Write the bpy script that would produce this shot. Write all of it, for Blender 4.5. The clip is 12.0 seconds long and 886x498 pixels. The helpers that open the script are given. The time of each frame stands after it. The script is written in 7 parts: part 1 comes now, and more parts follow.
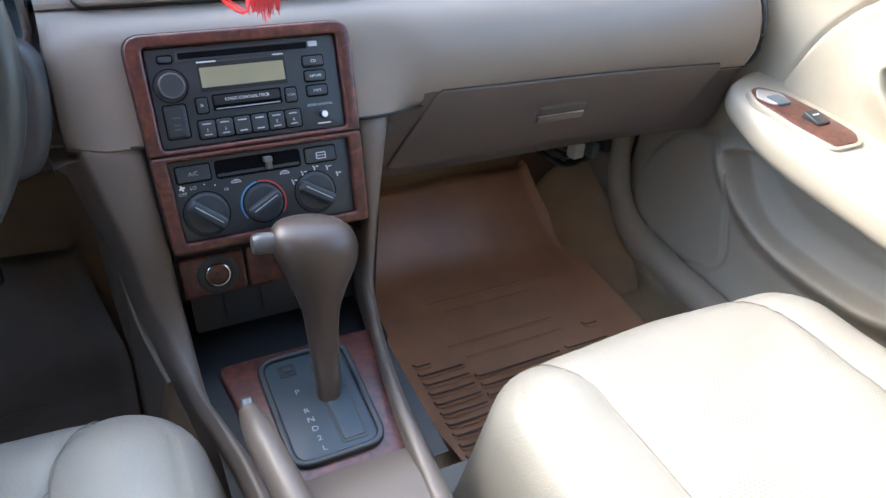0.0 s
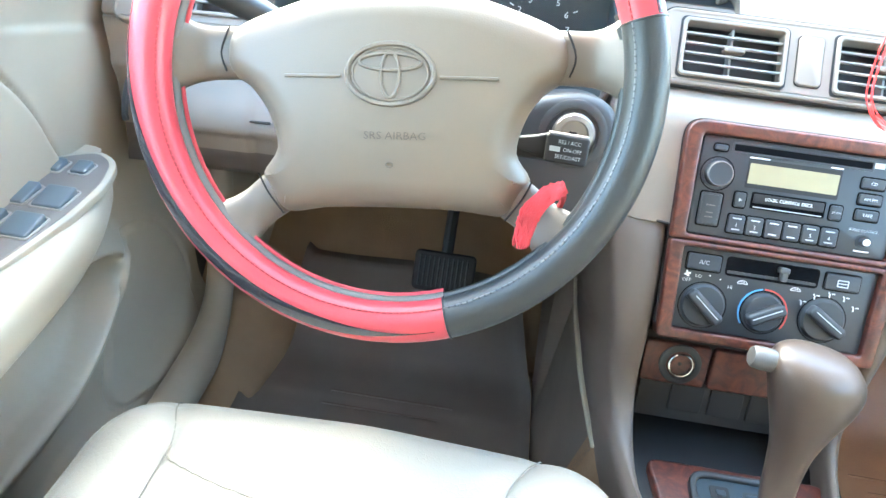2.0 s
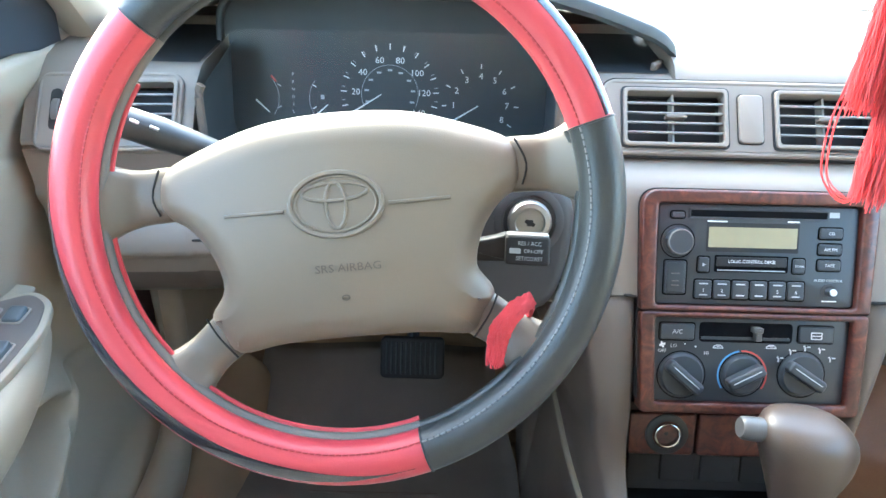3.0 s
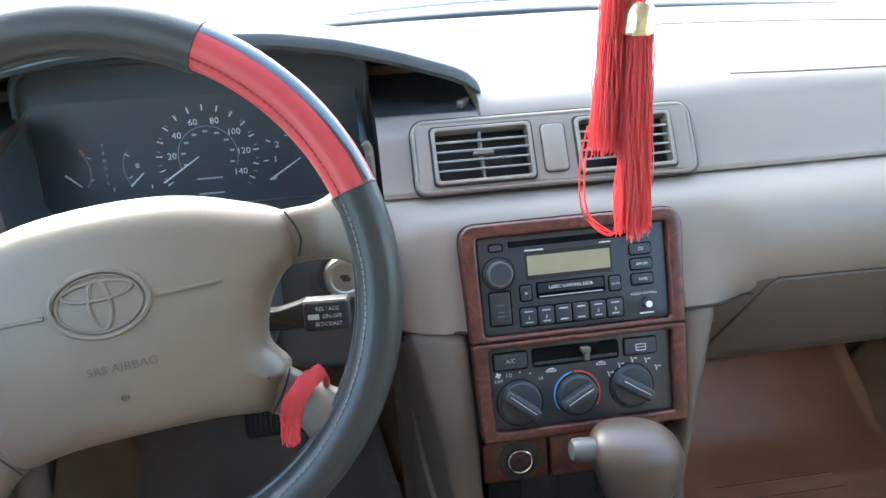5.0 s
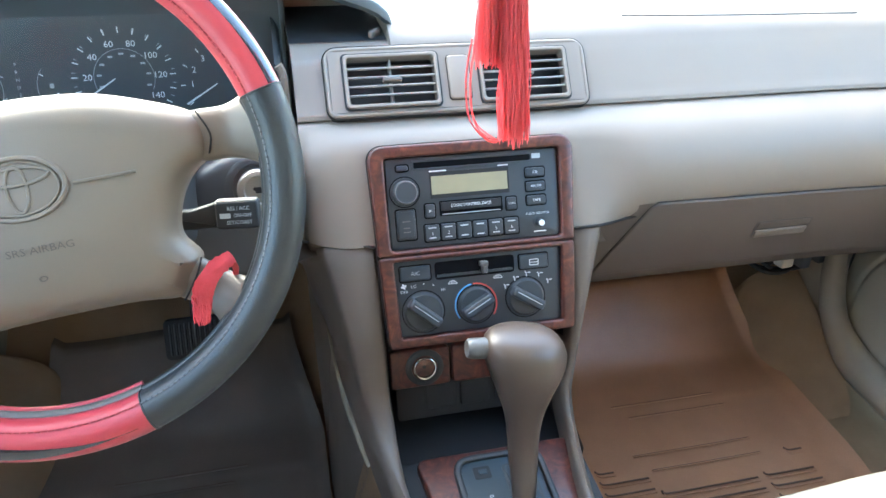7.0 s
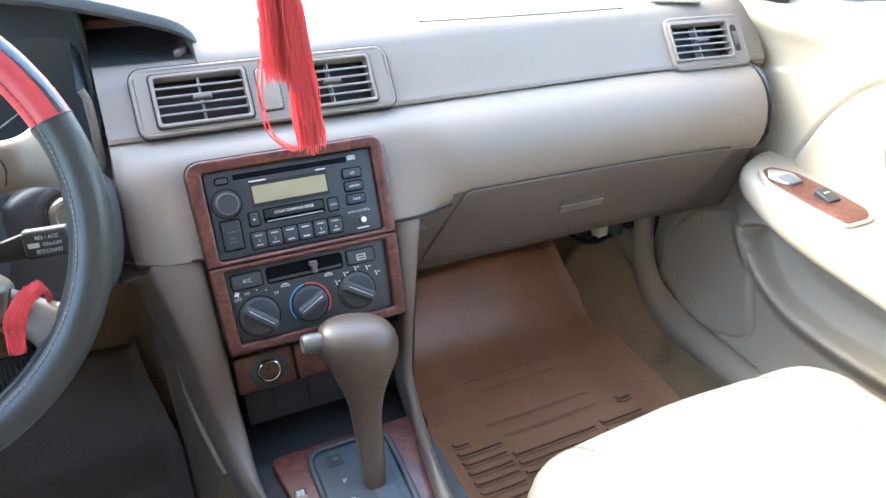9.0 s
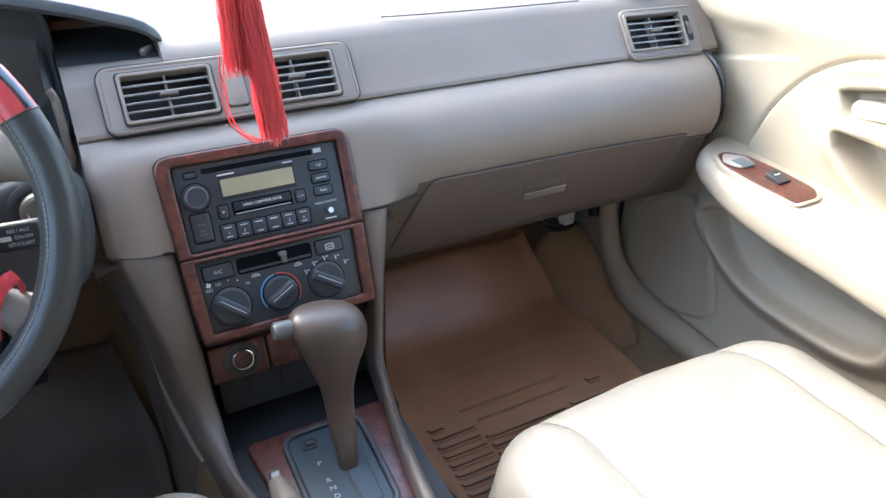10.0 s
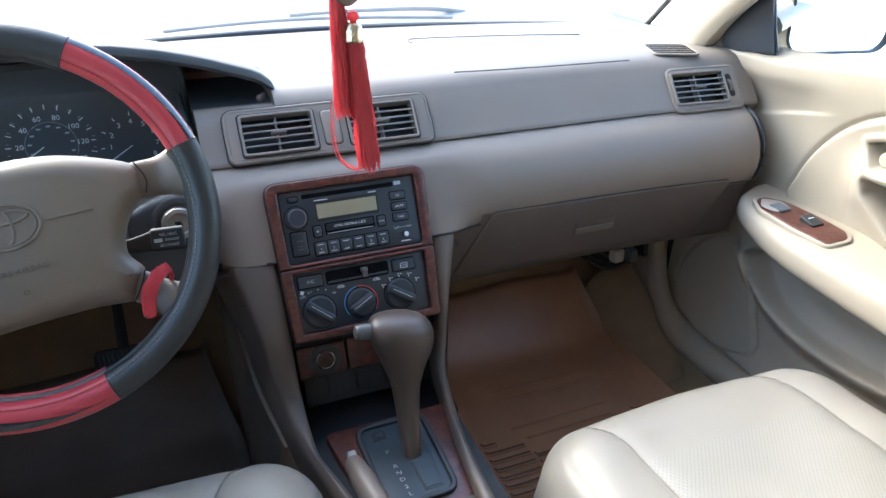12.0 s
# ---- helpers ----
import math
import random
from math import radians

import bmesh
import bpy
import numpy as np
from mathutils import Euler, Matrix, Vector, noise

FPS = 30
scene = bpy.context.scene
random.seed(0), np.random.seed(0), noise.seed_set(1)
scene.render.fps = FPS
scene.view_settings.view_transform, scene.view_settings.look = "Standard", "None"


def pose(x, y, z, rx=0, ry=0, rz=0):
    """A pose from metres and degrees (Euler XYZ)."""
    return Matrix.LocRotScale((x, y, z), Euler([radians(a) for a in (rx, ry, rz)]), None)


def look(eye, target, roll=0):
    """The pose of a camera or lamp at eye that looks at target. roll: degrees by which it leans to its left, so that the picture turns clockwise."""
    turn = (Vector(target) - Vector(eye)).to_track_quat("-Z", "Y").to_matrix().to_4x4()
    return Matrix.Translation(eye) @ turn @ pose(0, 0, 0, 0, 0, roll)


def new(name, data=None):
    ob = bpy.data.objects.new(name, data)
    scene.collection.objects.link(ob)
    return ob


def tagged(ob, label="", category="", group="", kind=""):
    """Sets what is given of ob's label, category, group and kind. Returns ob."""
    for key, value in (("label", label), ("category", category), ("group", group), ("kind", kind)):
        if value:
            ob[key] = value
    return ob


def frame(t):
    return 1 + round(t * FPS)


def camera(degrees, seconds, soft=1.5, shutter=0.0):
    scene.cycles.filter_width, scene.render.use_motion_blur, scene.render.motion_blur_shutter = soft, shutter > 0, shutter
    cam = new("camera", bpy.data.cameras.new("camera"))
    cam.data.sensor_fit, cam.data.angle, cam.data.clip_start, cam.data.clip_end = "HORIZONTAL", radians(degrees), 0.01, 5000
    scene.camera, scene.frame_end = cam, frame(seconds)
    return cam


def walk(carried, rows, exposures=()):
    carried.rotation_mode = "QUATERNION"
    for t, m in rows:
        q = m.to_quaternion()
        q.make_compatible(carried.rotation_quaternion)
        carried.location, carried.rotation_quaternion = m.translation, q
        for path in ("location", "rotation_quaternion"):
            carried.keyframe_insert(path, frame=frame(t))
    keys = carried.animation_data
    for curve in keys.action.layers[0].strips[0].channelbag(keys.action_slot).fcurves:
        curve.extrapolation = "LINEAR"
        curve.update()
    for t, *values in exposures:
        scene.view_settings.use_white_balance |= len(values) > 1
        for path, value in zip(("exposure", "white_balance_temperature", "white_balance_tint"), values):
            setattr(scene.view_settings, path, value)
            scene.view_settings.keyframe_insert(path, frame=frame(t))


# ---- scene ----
cam = camera(65.1, 12.0)
PATH = [
    (0, (-0.148, -0.687, 0.887), (0.648, 0.687, -0.329), 6.5),
    (0.5, (-0.172, -0.657, 0.874), (0.283, 0.853, -0.356), 3.4),
    (1, (-0.217, -0.662, 0.871), (-0.083, 0.898, -0.373), 2.9),
    (1.5, (-0.259, -0.665, 0.865), (-0.285, 0.921, -0.353), 5.9),
    (2, (-0.3, -0.638, 0.871), (-0.425, 1.007, -0.259), 6.2),
    (2.5, (-0.317, -0.606, 0.886), (-0.374, 1.081, -0.188), 5.2),
    (2.7, (-0.316, -0.592, 0.896), (-0.359, 1.112, -0.15), 3.1),
    (4.3, (-0.245, -0.572, 0.935), (-0.176, 1.159, -0.065), -2.7),
    (4.5, (-0.233, -0.57, 0.942), (-0.109, 1.165, -0.045), -3.0),
    (5, (-0.213, -0.569, 0.938), (0.009, 1.152, -0.056), -2.1),
    (5.5, (-0.202, -0.581, 0.929), (0.084, 1.127, -0.072), -1.6),
    (6, (-0.199, -0.595, 0.933), (0.125, 1.102, -0.075), -0.3),
    (6.5, (-0.197, -0.612, 0.927), (0.217, 1.049, -0.108), 1.6),
    (6.7, (-0.199, -0.628, 0.922), (0.2, 1.018, -0.143), 1.7),
    (8.3, (-0.188, -0.686, 0.94), (0.359, 0.891, -0.161), -0.0),
    (8.5, (-0.181, -0.692, 0.94), (0.458, 0.857, -0.151), 0.8),
    (9, (-0.166, -0.711, 0.951), (0.586, 0.801, -0.12), 2.1),
    (9.5, (-0.165, -0.727, 0.953), (0.642, 0.762, -0.111), 1.5),
    (10, (-0.164, -0.748, 0.956), (0.638, 0.735, -0.119), 1.6),
    (10.5, (-0.166, -0.786, 0.967), (0.673, 0.697, -0.079), 1.6),
    (11, (-0.189, -0.82, 0.968), (0.628, 0.673, -0.083), 2.0),
    (11.5, (-0.206, -0.853, 0.991), (0.537, 0.698, -0.03), 1.1),
    (12, (-0.23, -0.868, 0.994), (0.452, 0.75, 0.037), 0.9),
]

EXPOSURES = [(t, stops + 0.72, kelvin + 330, tint) for t, stops, kelvin, tint in (
    (0.0, 2.42, 5650, 3), (0.5, 3.48, 5900, -1), (1.0, 3.9, 6000, -6), (1.4, 4.02, 6000, -7), (2.2, 4.12, 6000, -7), (2.7, 3.75, 5900, -6), (4.3, 2.78, 5850, -4), (5.5, 2.75, 5850, -4),
    (6.5, 3.1, 5850, -4), (8.4, 3.38, 5900, -1), (9.5, 2.78, 5850, 2), (10.1, 2.48, 5800, 3), (11.0, 2.02, 5700, 3), (12.0, 1.92, 5580, 2))]
walk(cam, [(t, look(eye, target, roll)) for t, eye, target, roll in PATH], EXPOSURES)

# ---- world, sun and sky ----
world = bpy.data.worlds.new("sky")
scene.world = world
world.use_nodes = True
wn = world.node_tree.nodes
sky = wn.new("ShaderNodeTexSky")
sky.sky_type, sky.sun_disc = "NISHITA", False
sky.sun_elevation, sky.sun_rotation = radians(36.6), radians(329)
sky.air_density, sky.dust_density, sky.ozone_density = 1.0, 3.0, 1.2
wn["Background"].inputs["Strength"].default_value = 0.2
world.node_tree.links.new(sky.outputs["Color"], wn["Background"].inputs["Color"])
sun = new("sun", bpy.data.lights.new("sun", "SUN"))
sun.data.energy, sun.data.angle, sun.data.color = 0.3, radians(24), (1.0, 0.988, 0.968)
sun.matrix_world = look((-1.8, 3.0, 2.6), (0, 0, 0))


# ---- materials ----
def rgb(c):
    return (*c, 1.0)


def material(name, base, other=None, rough=0.5, metal=0.0, grain=600.0, stain=7.0, bump=0.08, spread=0.35, coat=0.0, dist=0.0006, spec=0.5):
    """A painted, moulded or woven surface: two colours mixed by fine grain and by broad stains, with a fine relief."""
    m = bpy.data.materials.new(name)
    m.use_nodes = True
    nt = m.node_tree
    n, link = nt.nodes, nt.links.new
    p = n["Principled BSDF"]
    p.inputs["Roughness"].default_value, p.inputs["Metallic"].default_value = rough, metal
    p.inputs["Coat Weight"].default_value = coat
    p.inputs["Specular IOR Level"].default_value = spec
    co = n.new("ShaderNodeNewGeometry")
    fine, broad = n.new("ShaderNodeTexNoise"), n.new("ShaderNodeTexNoise")
    fine.inputs["Scale"].default_value, fine.inputs["Detail"].default_value = grain, 3
    broad.inputs["Scale"].default_value, broad.inputs["Detail"].default_value = stain, 5
    link(co.outputs["Position"], fine.inputs["Vector"])
    link(co.outputs["Position"], broad.inputs["Vector"])
    add = n.new("ShaderNodeMath")
    add.operation = "MULTIPLY_ADD"
    link(fine.outputs["Fac"], add.inputs[0])
    add.inputs[1].default_value = 0.4
    link(broad.outputs["Fac"], add.inputs[2])
    ramp = n.new("ShaderNodeMapRange")
    ramp.inputs["From Min"].default_value, ramp.inputs["From Max"].default_value = 0.5, 0.95
    link(add.outputs[0], ramp.inputs["Value"])
    mix = n.new("ShaderNodeMix")
    mix.data_type = "RGBA"
    link(ramp.outputs[0], mix.inputs["Factor"])
    if other is None:
        other = tuple(c * (1 - spread * 0.5) for c in base)
    mix.inputs["A"].default_value, mix.inputs["B"].default_value = rgb(base), rgb(other)
    link(mix.outputs["Result"], p.inputs["Base Color"])
    rr = n.new("ShaderNodeMapRange")
    rr.inputs["To Min"].default_value, rr.inputs["To Max"].default_value = max(0.02, rough - 0.07), min(1, rough + 0.09)
    link(broad.outputs["Fac"], rr.inputs["Value"])
    link(rr.outputs[0], p.inputs["Roughness"])
    if bump:
        b = n.new("ShaderNodeBump")
        b.inputs["Strength"].default_value, b.inputs["Distance"].default_value = bump, dist
        link(fine.outputs["Fac"], b.inputs["Height"])
        link(b.outputs["Normal"], p.inputs["Normal"])
    return m


def wood_material():
    """Lacquered burl trim, dark red-brown with figured streaks."""
    m = bpy.data.materials.new("burl_wood")
    m.use_nodes = True
    n, link = m.node_tree.nodes, m.node_tree.links.new
    p = n["Principled BSDF"]
    p.inputs["Roughness"].default_value, p.inputs["Coat Weight"].default_value = 0.38, 0.22
    p.inputs["Coat Roughness"].default_value = 0.17
    co = n.new("ShaderNodeNewGeometry")
    warp, streak = n.new("ShaderNodeTexNoise"), n.new("ShaderNodeTexNoise")
    warp.inputs["Scale"].default_value, warp.inputs["Detail"].default_value, warp.inputs["Distortion"].default_value = 45, 6, 2.2
    streak.inputs["Scale"].default_value, streak.inputs["Detail"].default_value = 420, 3
    link(co.outputs["Position"], warp.inputs["Vector"])
    link(co.outputs["Position"], streak.inputs["Vector"])
    r = n.new("ShaderNodeValToRGB")
    r.color_ramp.elements[0].position, r.color_ramp.elements[0].color = 0.3, (0.034, 0.009, 0.007, 1)
    r.color_ramp.elements[1].position, r.color_ramp.elements[1].color = 0.75, (0.135, 0.036, 0.020, 1)
    e = r.color_ramp.elements.new(0.5)
    e.color = (0.072, 0.018, 0.012, 1)
    a = n.new("ShaderNodeMath")
    a.operation = "MULTIPLY_ADD"
    link(streak.outputs["Fac"], a.inputs[0])
    a.inputs[1].default_value = 0.25
    sub = n.new("ShaderNodeMath")
    sub.operation = "SUBTRACT"
    link(warp.outputs["Fac"], sub.inputs[0])
    sub.inputs[1].default_value = 0.12
    link(sub.outputs[0], a.inputs[2])
    link(a.outputs[0], r.inputs["Fac"])
    link(r.outputs["Color"], p.inputs["Base Color"])
    return m


def leather_material(name, base, holes=False, scale=330.0):
    """Creased seat leather; with holes, a grid of fine perforations."""
    m = material(name, base, tuple(c * 0.9 for c in base), 0.42, grain=900, stain=5, bump=0.12)
    n, link = m.node_tree.nodes, m.node_tree.links.new
    p = n["Principled BSDF"]
    crease = n.new("ShaderNodeTexVoronoi")
    crease.feature = "DISTANCE_TO_EDGE"
    crease.inputs["Scale"].default_value = 170
    co = n.new("ShaderNodeNewGeometry")
    link(co.outputs["Position"], crease.inputs["Vector"])
    rng = n.new("ShaderNodeMapRange")
    rng.inputs["From Max"].default_value = 0.12
    link(crease.outputs["Distance"], rng.inputs["Value"])
    b = n.new("ShaderNodeBump")
    b.inputs["Strength"].default_value, b.inputs["Distance"].default_value = 0.16, 0.0006
    link(rng.outputs[0], b.inputs["Height"])
    link(n["Bump"].outputs["Normal"], b.inputs["Normal"])
    link(b.outputs["Normal"], p.inputs["Normal"])
    if holes:
        sep = n.new("ShaderNodeSeparateXYZ")
        link(co.outputs["Position"], sep.inputs[0])
        rows = []
        for axis, freq in (("X", scale), ("Y", scale * 0.8)):
            f = n.new("ShaderNodeMath")
            f.operation = "MULTIPLY"
            link(sep.outputs[axis], f.inputs[0])
            f.inputs[1].default_value = freq * math.pi
            s = n.new("ShaderNodeMath")
            s.operation = "SINE"
            link(f.outputs[0], s.inputs[0])
            rows.append(s)
        prod = n.new("ShaderNodeMath")
        prod.operation = "MULTIPLY"
        link(rows[0].outputs[0], prod.inputs[0])
        link(rows[1].outputs[0], prod.inputs[1])
        dot = n.new("ShaderNodeMapRange")
        dot.inputs["From Min"].default_value, dot.inputs["From Max"].default_value = 0.64, 0.82
        link(prod.outputs[0], dot.inputs["Value"])
        mix = n.new("ShaderNodeMix")
        mix.data_type = "RGBA"
        link(dot.outputs[0], mix.inputs["Factor"])
        old = p.inputs["Base Color"].links[0].from_socket
        link(old, mix.inputs["A"])
        mix.inputs["B"].default_value = (0.17, 0.155, 0.122, 1)
        link(mix.outputs["Result"], p.inputs["Base Color"])
    return m


def glass_material(name, tint=(1, 1, 1), gloss=0.05, base=0.04):
    """A thin clear sheet, alike from both sides, whose gloss grows towards grazing views."""
    m = bpy.data.materials.new(name)
    m.use_nodes = True
    n, link = m.node_tree.nodes, m.node_tree.links.new
    n.remove(n["Principled BSDF"])
    t, g, mix, lw = (n.new("ShaderNode" + k) for k in ("BsdfTransparent", "BsdfGlossy", "MixShader", "LayerWeight"))
    t.inputs["Color"].default_value = rgb(tint)
    g.inputs["Roughness"].default_value = gloss
    lw.inputs["Blend"].default_value = 0.5
    power, scale = n.new("ShaderNodeMath"), n.new("ShaderNodeMath")
    power.operation, scale.operation = "POWER", "MULTIPLY_ADD"
    power.inputs[1].default_value = 5.0
    scale.inputs[1].default_value, scale.inputs[2].default_value = 1.0 - base, base
    link(lw.outputs["Facing"], power.inputs[0])
    link(power.outputs[0], scale.inputs[0])
    link(scale.outputs[0], mix.inputs[0])
    link(t.outputs[0], mix.inputs[1])
    link(g.outputs[0], mix.inputs[2])
    link(mix.outputs[0], n["Material Output"].inputs["Surface"])
    return m


DASH = material("dash_vinyl", (0.195, 0.162, 0.132), rough=0.48, spec=0.5, grain=900, bump=0.16, spread=0.12)
# darker copy of the dash colour, with the lower faces' shade put in
LOWERSHADE = material("shaded_lower_dash", (0.090, 0.070, 0.058), rough=0.55, grain=900, bump=0.16, spread=0.15)
RAIL = material("console_plastic", (0.118, 0.093, 0.076), rough=0.45, grain=900, bump=0.14, spread=0.15)
DOOR = material("door_vinyl", (0.375, 0.326, 0.254), rough=0.50, grain=900, bump=0.14, spread=0.12)
CLOTH = material("door_cloth", (0.395, 0.338, 0.258), rough=0.85, grain=1400, bump=0.35, spread=0.25)
POCKET = material("pocket_plastic", (0.32, 0.277, 0.212), rough=0.6, grain=700, bump=0.2, spread=0.12)
PAD = material("wheel_pad_vinyl", (0.158, 0.124, 0.091), rough=0.46, grain=1000, bump=0.2, spread=0.14)
LEVER = material("lever_leather", (0.072, 0.052, 0.041), rough=0.33, grain=800, bump=0.2, spread=0.25)
WOOD = wood_material()
BLACK = material("black_plastic", (0.028, 0.031, 0.034), rough=0.42, grain=900, bump=0.1, spread=0.3)
SATIN = material("radio_face_plastic", (0.027, 0.033, 0.039), rough=0.40, grain=1200, bump=0.06, spread=0.3)
BUTTON = material("button_plastic", (0.033, 0.038, 0.044), rough=0.5, grain=1000, bump=0.06, spread=0.3)
GATE = material("gate_plastic", (0.026, 0.040, 0.052), rough=0.42, grain=800, bump=0.08, spread=0.3)
DARK = material("dark_recess_plastic", (0.008, 0.008, 0.009), rough=0.6, grain=600, bump=0.1, spread=0.3)
CLUSTER = material("gauge_face", (0.034, 0.040, 0.043), rough=0.6, grain=600, bump=0.0, spread=0.2)
RIMBLACK = material("black_cover_leather", (0.028, 0.031, 0.032), rough=0.40, grain=700, bump=0.25, spread=0.3)
RIMRED = material("red_cover_leather", (0.46, 0.048, 0.062), rough=0.34, grain=700, bump=0.2, spread=0.2)
REDTHREAD = material("red_silk_thread", (0.84, 0.165, 0.180), (0.72, 0.115, 0.135), rough=0.5, grain=900, bump=0.1)


def let_light_through(m, share):
    """Thin silk: part of the light that falls on the far side shines through."""
    n, link = m.node_tree.nodes, m.node_tree.links.new
    t, mix = n.new("ShaderNodeBsdfTranslucent"), n.new("ShaderNodeMixShader")
    p = n["Principled BSDF"]
    link(p.inputs["Base Color"].links[0].from_socket, t.inputs["Color"])
    mix.inputs[0].default_value = share
    link(p.outputs[0], mix.inputs[1])
    link(t.outputs[0], mix.inputs[2])
    link(mix.outputs[0], n["Material Output"].inputs["Surface"])


let_light_through(REDTHREAD, 0.5)
REDYARN = material("red_yarn", (0.62, 0.055, 0.070), (0.42, 0.028, 0.040), rough=0.6, grain=900, stain=60, bump=0.2)
PALE = material("white_print", (0.72, 0.74, 0.74), rough=0.5, grain=500, bump=0, spread=0.1)
PRINT = material("soft_print", (0.50, 0.52, 0.53), rough=0.5, grain=500, bump=0, spread=0.2)
SLOTBLACK = material("slot_black", (0.005, 0.005, 0.006), rough=0.9, grain=600, bump=0.1, spread=0.3, spec=0.08)
TABGREY = material("grey_tab_plastic", (0.10, 0.096, 0.092), rough=0.32, grain=800, bump=0.05, spread=0.2)
GREYPRINT = material("grey_print", (0.38, 0.40, 0.41), rough=0.5, grain=500, bump=0, spread=0.1)
BLUEPRINT = material("blue_print", (0.08, 0.28, 0.55), rough=0.5, grain=500, bump=0, spread=0.1)
REDPRINT = material("red_print", (0.50, 0.06, 0.05), rough=0.5, grain=500, bump=0, spread=0.1)
LCD = material("display_window", (0.300, 0.270, 0.170), (0.25, 0.225, 0.15), rough=0.25, grain=60, bump=0, spread=0.1)
CHROME = material("chrome", (0.75, 0.74, 0.72), rough=0.16, metal=1.0, grain=400, bump=0.02, spread=0.15)
STEEL = material("satin_steel", (0.36, 0.35, 0.335), rough=0.36, metal=1.0, grain=800, bump=0.05, spread=0.2)
GOLD = material("pale_gold", (0.82, 0.74, 0.56), rough=0.26, metal=1.0, grain=300, bump=0.05, spread=0.2)
SEAT = leather_material("cream_seat_leather", (0.280, 0.250, 0.209))
SEATHOLES = leather_material("perforated_seat_leather", (0.285, 0.260, 0.222), True)
THREAD = material("seam_thread", (0.20, 0.178, 0.145), rough=0.7, grain=900, bump=0.1)
GREYTHREAD = material("grey_thread", (0.15, 0.15, 0.155), rough=0.7, grain=900, bump=0.1)
RUBBER = material("brown_rubber", (0.41, 0.222, 0.128), (0.32, 0.164, 0.092), rough=0.34, grain=500, stain=9, bump=0.2)
CARPET = material("tan_carpet", (0.36, 0.246, 0.150), (0.28, 0.186, 0.112), rough=0.95, grain=1500, stain=14, bump=0.8, dist=0.002)
HEADLINER = material("headliner_cloth", (0.55, 0.50, 0.42), rough=0.9, grain=1200, bump=0.3, spread=0.15)
PAINT = material("body_paint", (0.60, 0.53, 0.41), rough=0.25, metal=0.0, grain=500, bump=0.02, spread=0.1, coat=0.6)
CONCRETE = material("sunlit_concrete", (0.84, 0.84, 0.84), (0.76, 0.76, 0.76), rough=0.9, grain=40, stain=1.3, bump=0.3, dist=0.004)
SEAMDARK = material("panel_gap", (0.02, 0.017, 0.015), rough=0.8, grain=400, bump=0)
GLASS = glass_material("window_glass")
LENS = glass_material("gauge_lens", (0.95, 0.97, 0.98), 0.22, 0.03)
# black lining lifted towards blue-grey, the veiling haze put into its colour
LINING = material("haze_lifted_black", (0.052, 0.060, 0.065), rough=0.5, grain=900, bump=0.1, spread=0.25)
DASHSEAM = material("dash_seam", (0.105, 0.090, 0.078), rough=0.7, grain=400, bump=0)
SILL = material("sill_plastic", (0.310, 0.258, 0.195), rough=0.5, grain=900, bump=0.14, spread=0.15)
SWITCHGREY = material("grey_switch_plastic", (0.10, 0.12, 0.135), rough=0.35, grain=900, bump=0.05, spread=0.2)
# driver's floor: a darker brown with the footwell's shade put into the colour
SHADEDFLOOR = material("shaded_floor_brown", (0.165, 0.128, 0.100), (0.125, 0.096, 0.075), rough=0.6, grain=500, stain=9, bump=0.2)
DIRTSHADE = material("groove_dirt_shade", (0.115, 0.066, 0.044), (0.08, 0.045, 0.03), rough=0.7, grain=500, bump=0.1)
STRIPE = material("patent_stripe", (0.022, 0.022, 0.030), rough=0.14, grain=500, bump=0.03, spread=0.2, coat=0.8)
REDSTITCH = material("dark_red_thread", (0.36, 0.030, 0.040), rough=0.6, grain=900, bump=0.1)
PALEPLASTIC = material("pale_latch_plastic", (0.34, 0.305, 0.270), rough=0.5, grain=900, bump=0.12, spread=0.15)
# black plastic tinted blue, the sky's reflection put into its base colour
SAIL = material("sky_tinted_black_plastic", (0.034, 0.042, 0.054), rough=0.36, grain=900, bump=0.1, spread=0.2)
PLATEGREY = material("grey_plate_plastic", (0.155, 0.132, 0.118), rough=0.4, grain=700, bump=0.08, spread=0.25)
MIRROR = material("mirror_glass", (0.85, 0.87, 0.88), rough=0.02, metal=1.0, grain=200, bump=0, spread=0.02)
WIREWHITE = material("white_connector", (0.62, 0.60, 0.54), rough=0.5, grain=400, bump=0.05)

# ---- building helpers ----
PLACE = {}


def thing(name, at, label, category, group="", kind=""):
    """A thing's root: an Empty at its base."""
    ob = new(name)
    ob.location = at
    ob.empty_display_size = 0.02
    PLACE[ob] = Vector(at)
    return tagged(ob, label, category, group, kind)


def settle(name, me, parent=None, label=""):
    """Links a mesh given in world coordinates, with its origin at its middle."""
    co = np.empty(len(me.vertices) * 3)
    me.vertices.foreach_get("co", co)
    co = co.reshape(-1, 3)
    c = Vector((co.min(0) + co.max(0)) / 2)
    me.transform(Matrix.Translation(-c))
    ob = new(name, me)
    PLACE[ob] = c
    ob.location = c - (PLACE[parent] if parent else Vector())
    ob.parent = parent
    return tagged(ob, label)


def part(name, bm, mats, parent=None, label="", sharp=38.0):
    """Links a bmesh as one mesh object under a thing or under a part."""
    me = bpy.data.meshes.new(name)
    bmesh.ops.recalc_face_normals(bm, faces=bm.faces)
    bm.to_mesh(me)
    bm.free()
    for m in mats if isinstance(mats, (list, tuple)) else [mats]:
        me.materials.append(m)
    me.polygons.foreach_set("use_smooth", [True] * len(me.polygons))
    me.set_sharp_from_angle(angle=radians(sharp))
    return settle(name, me, parent, label)


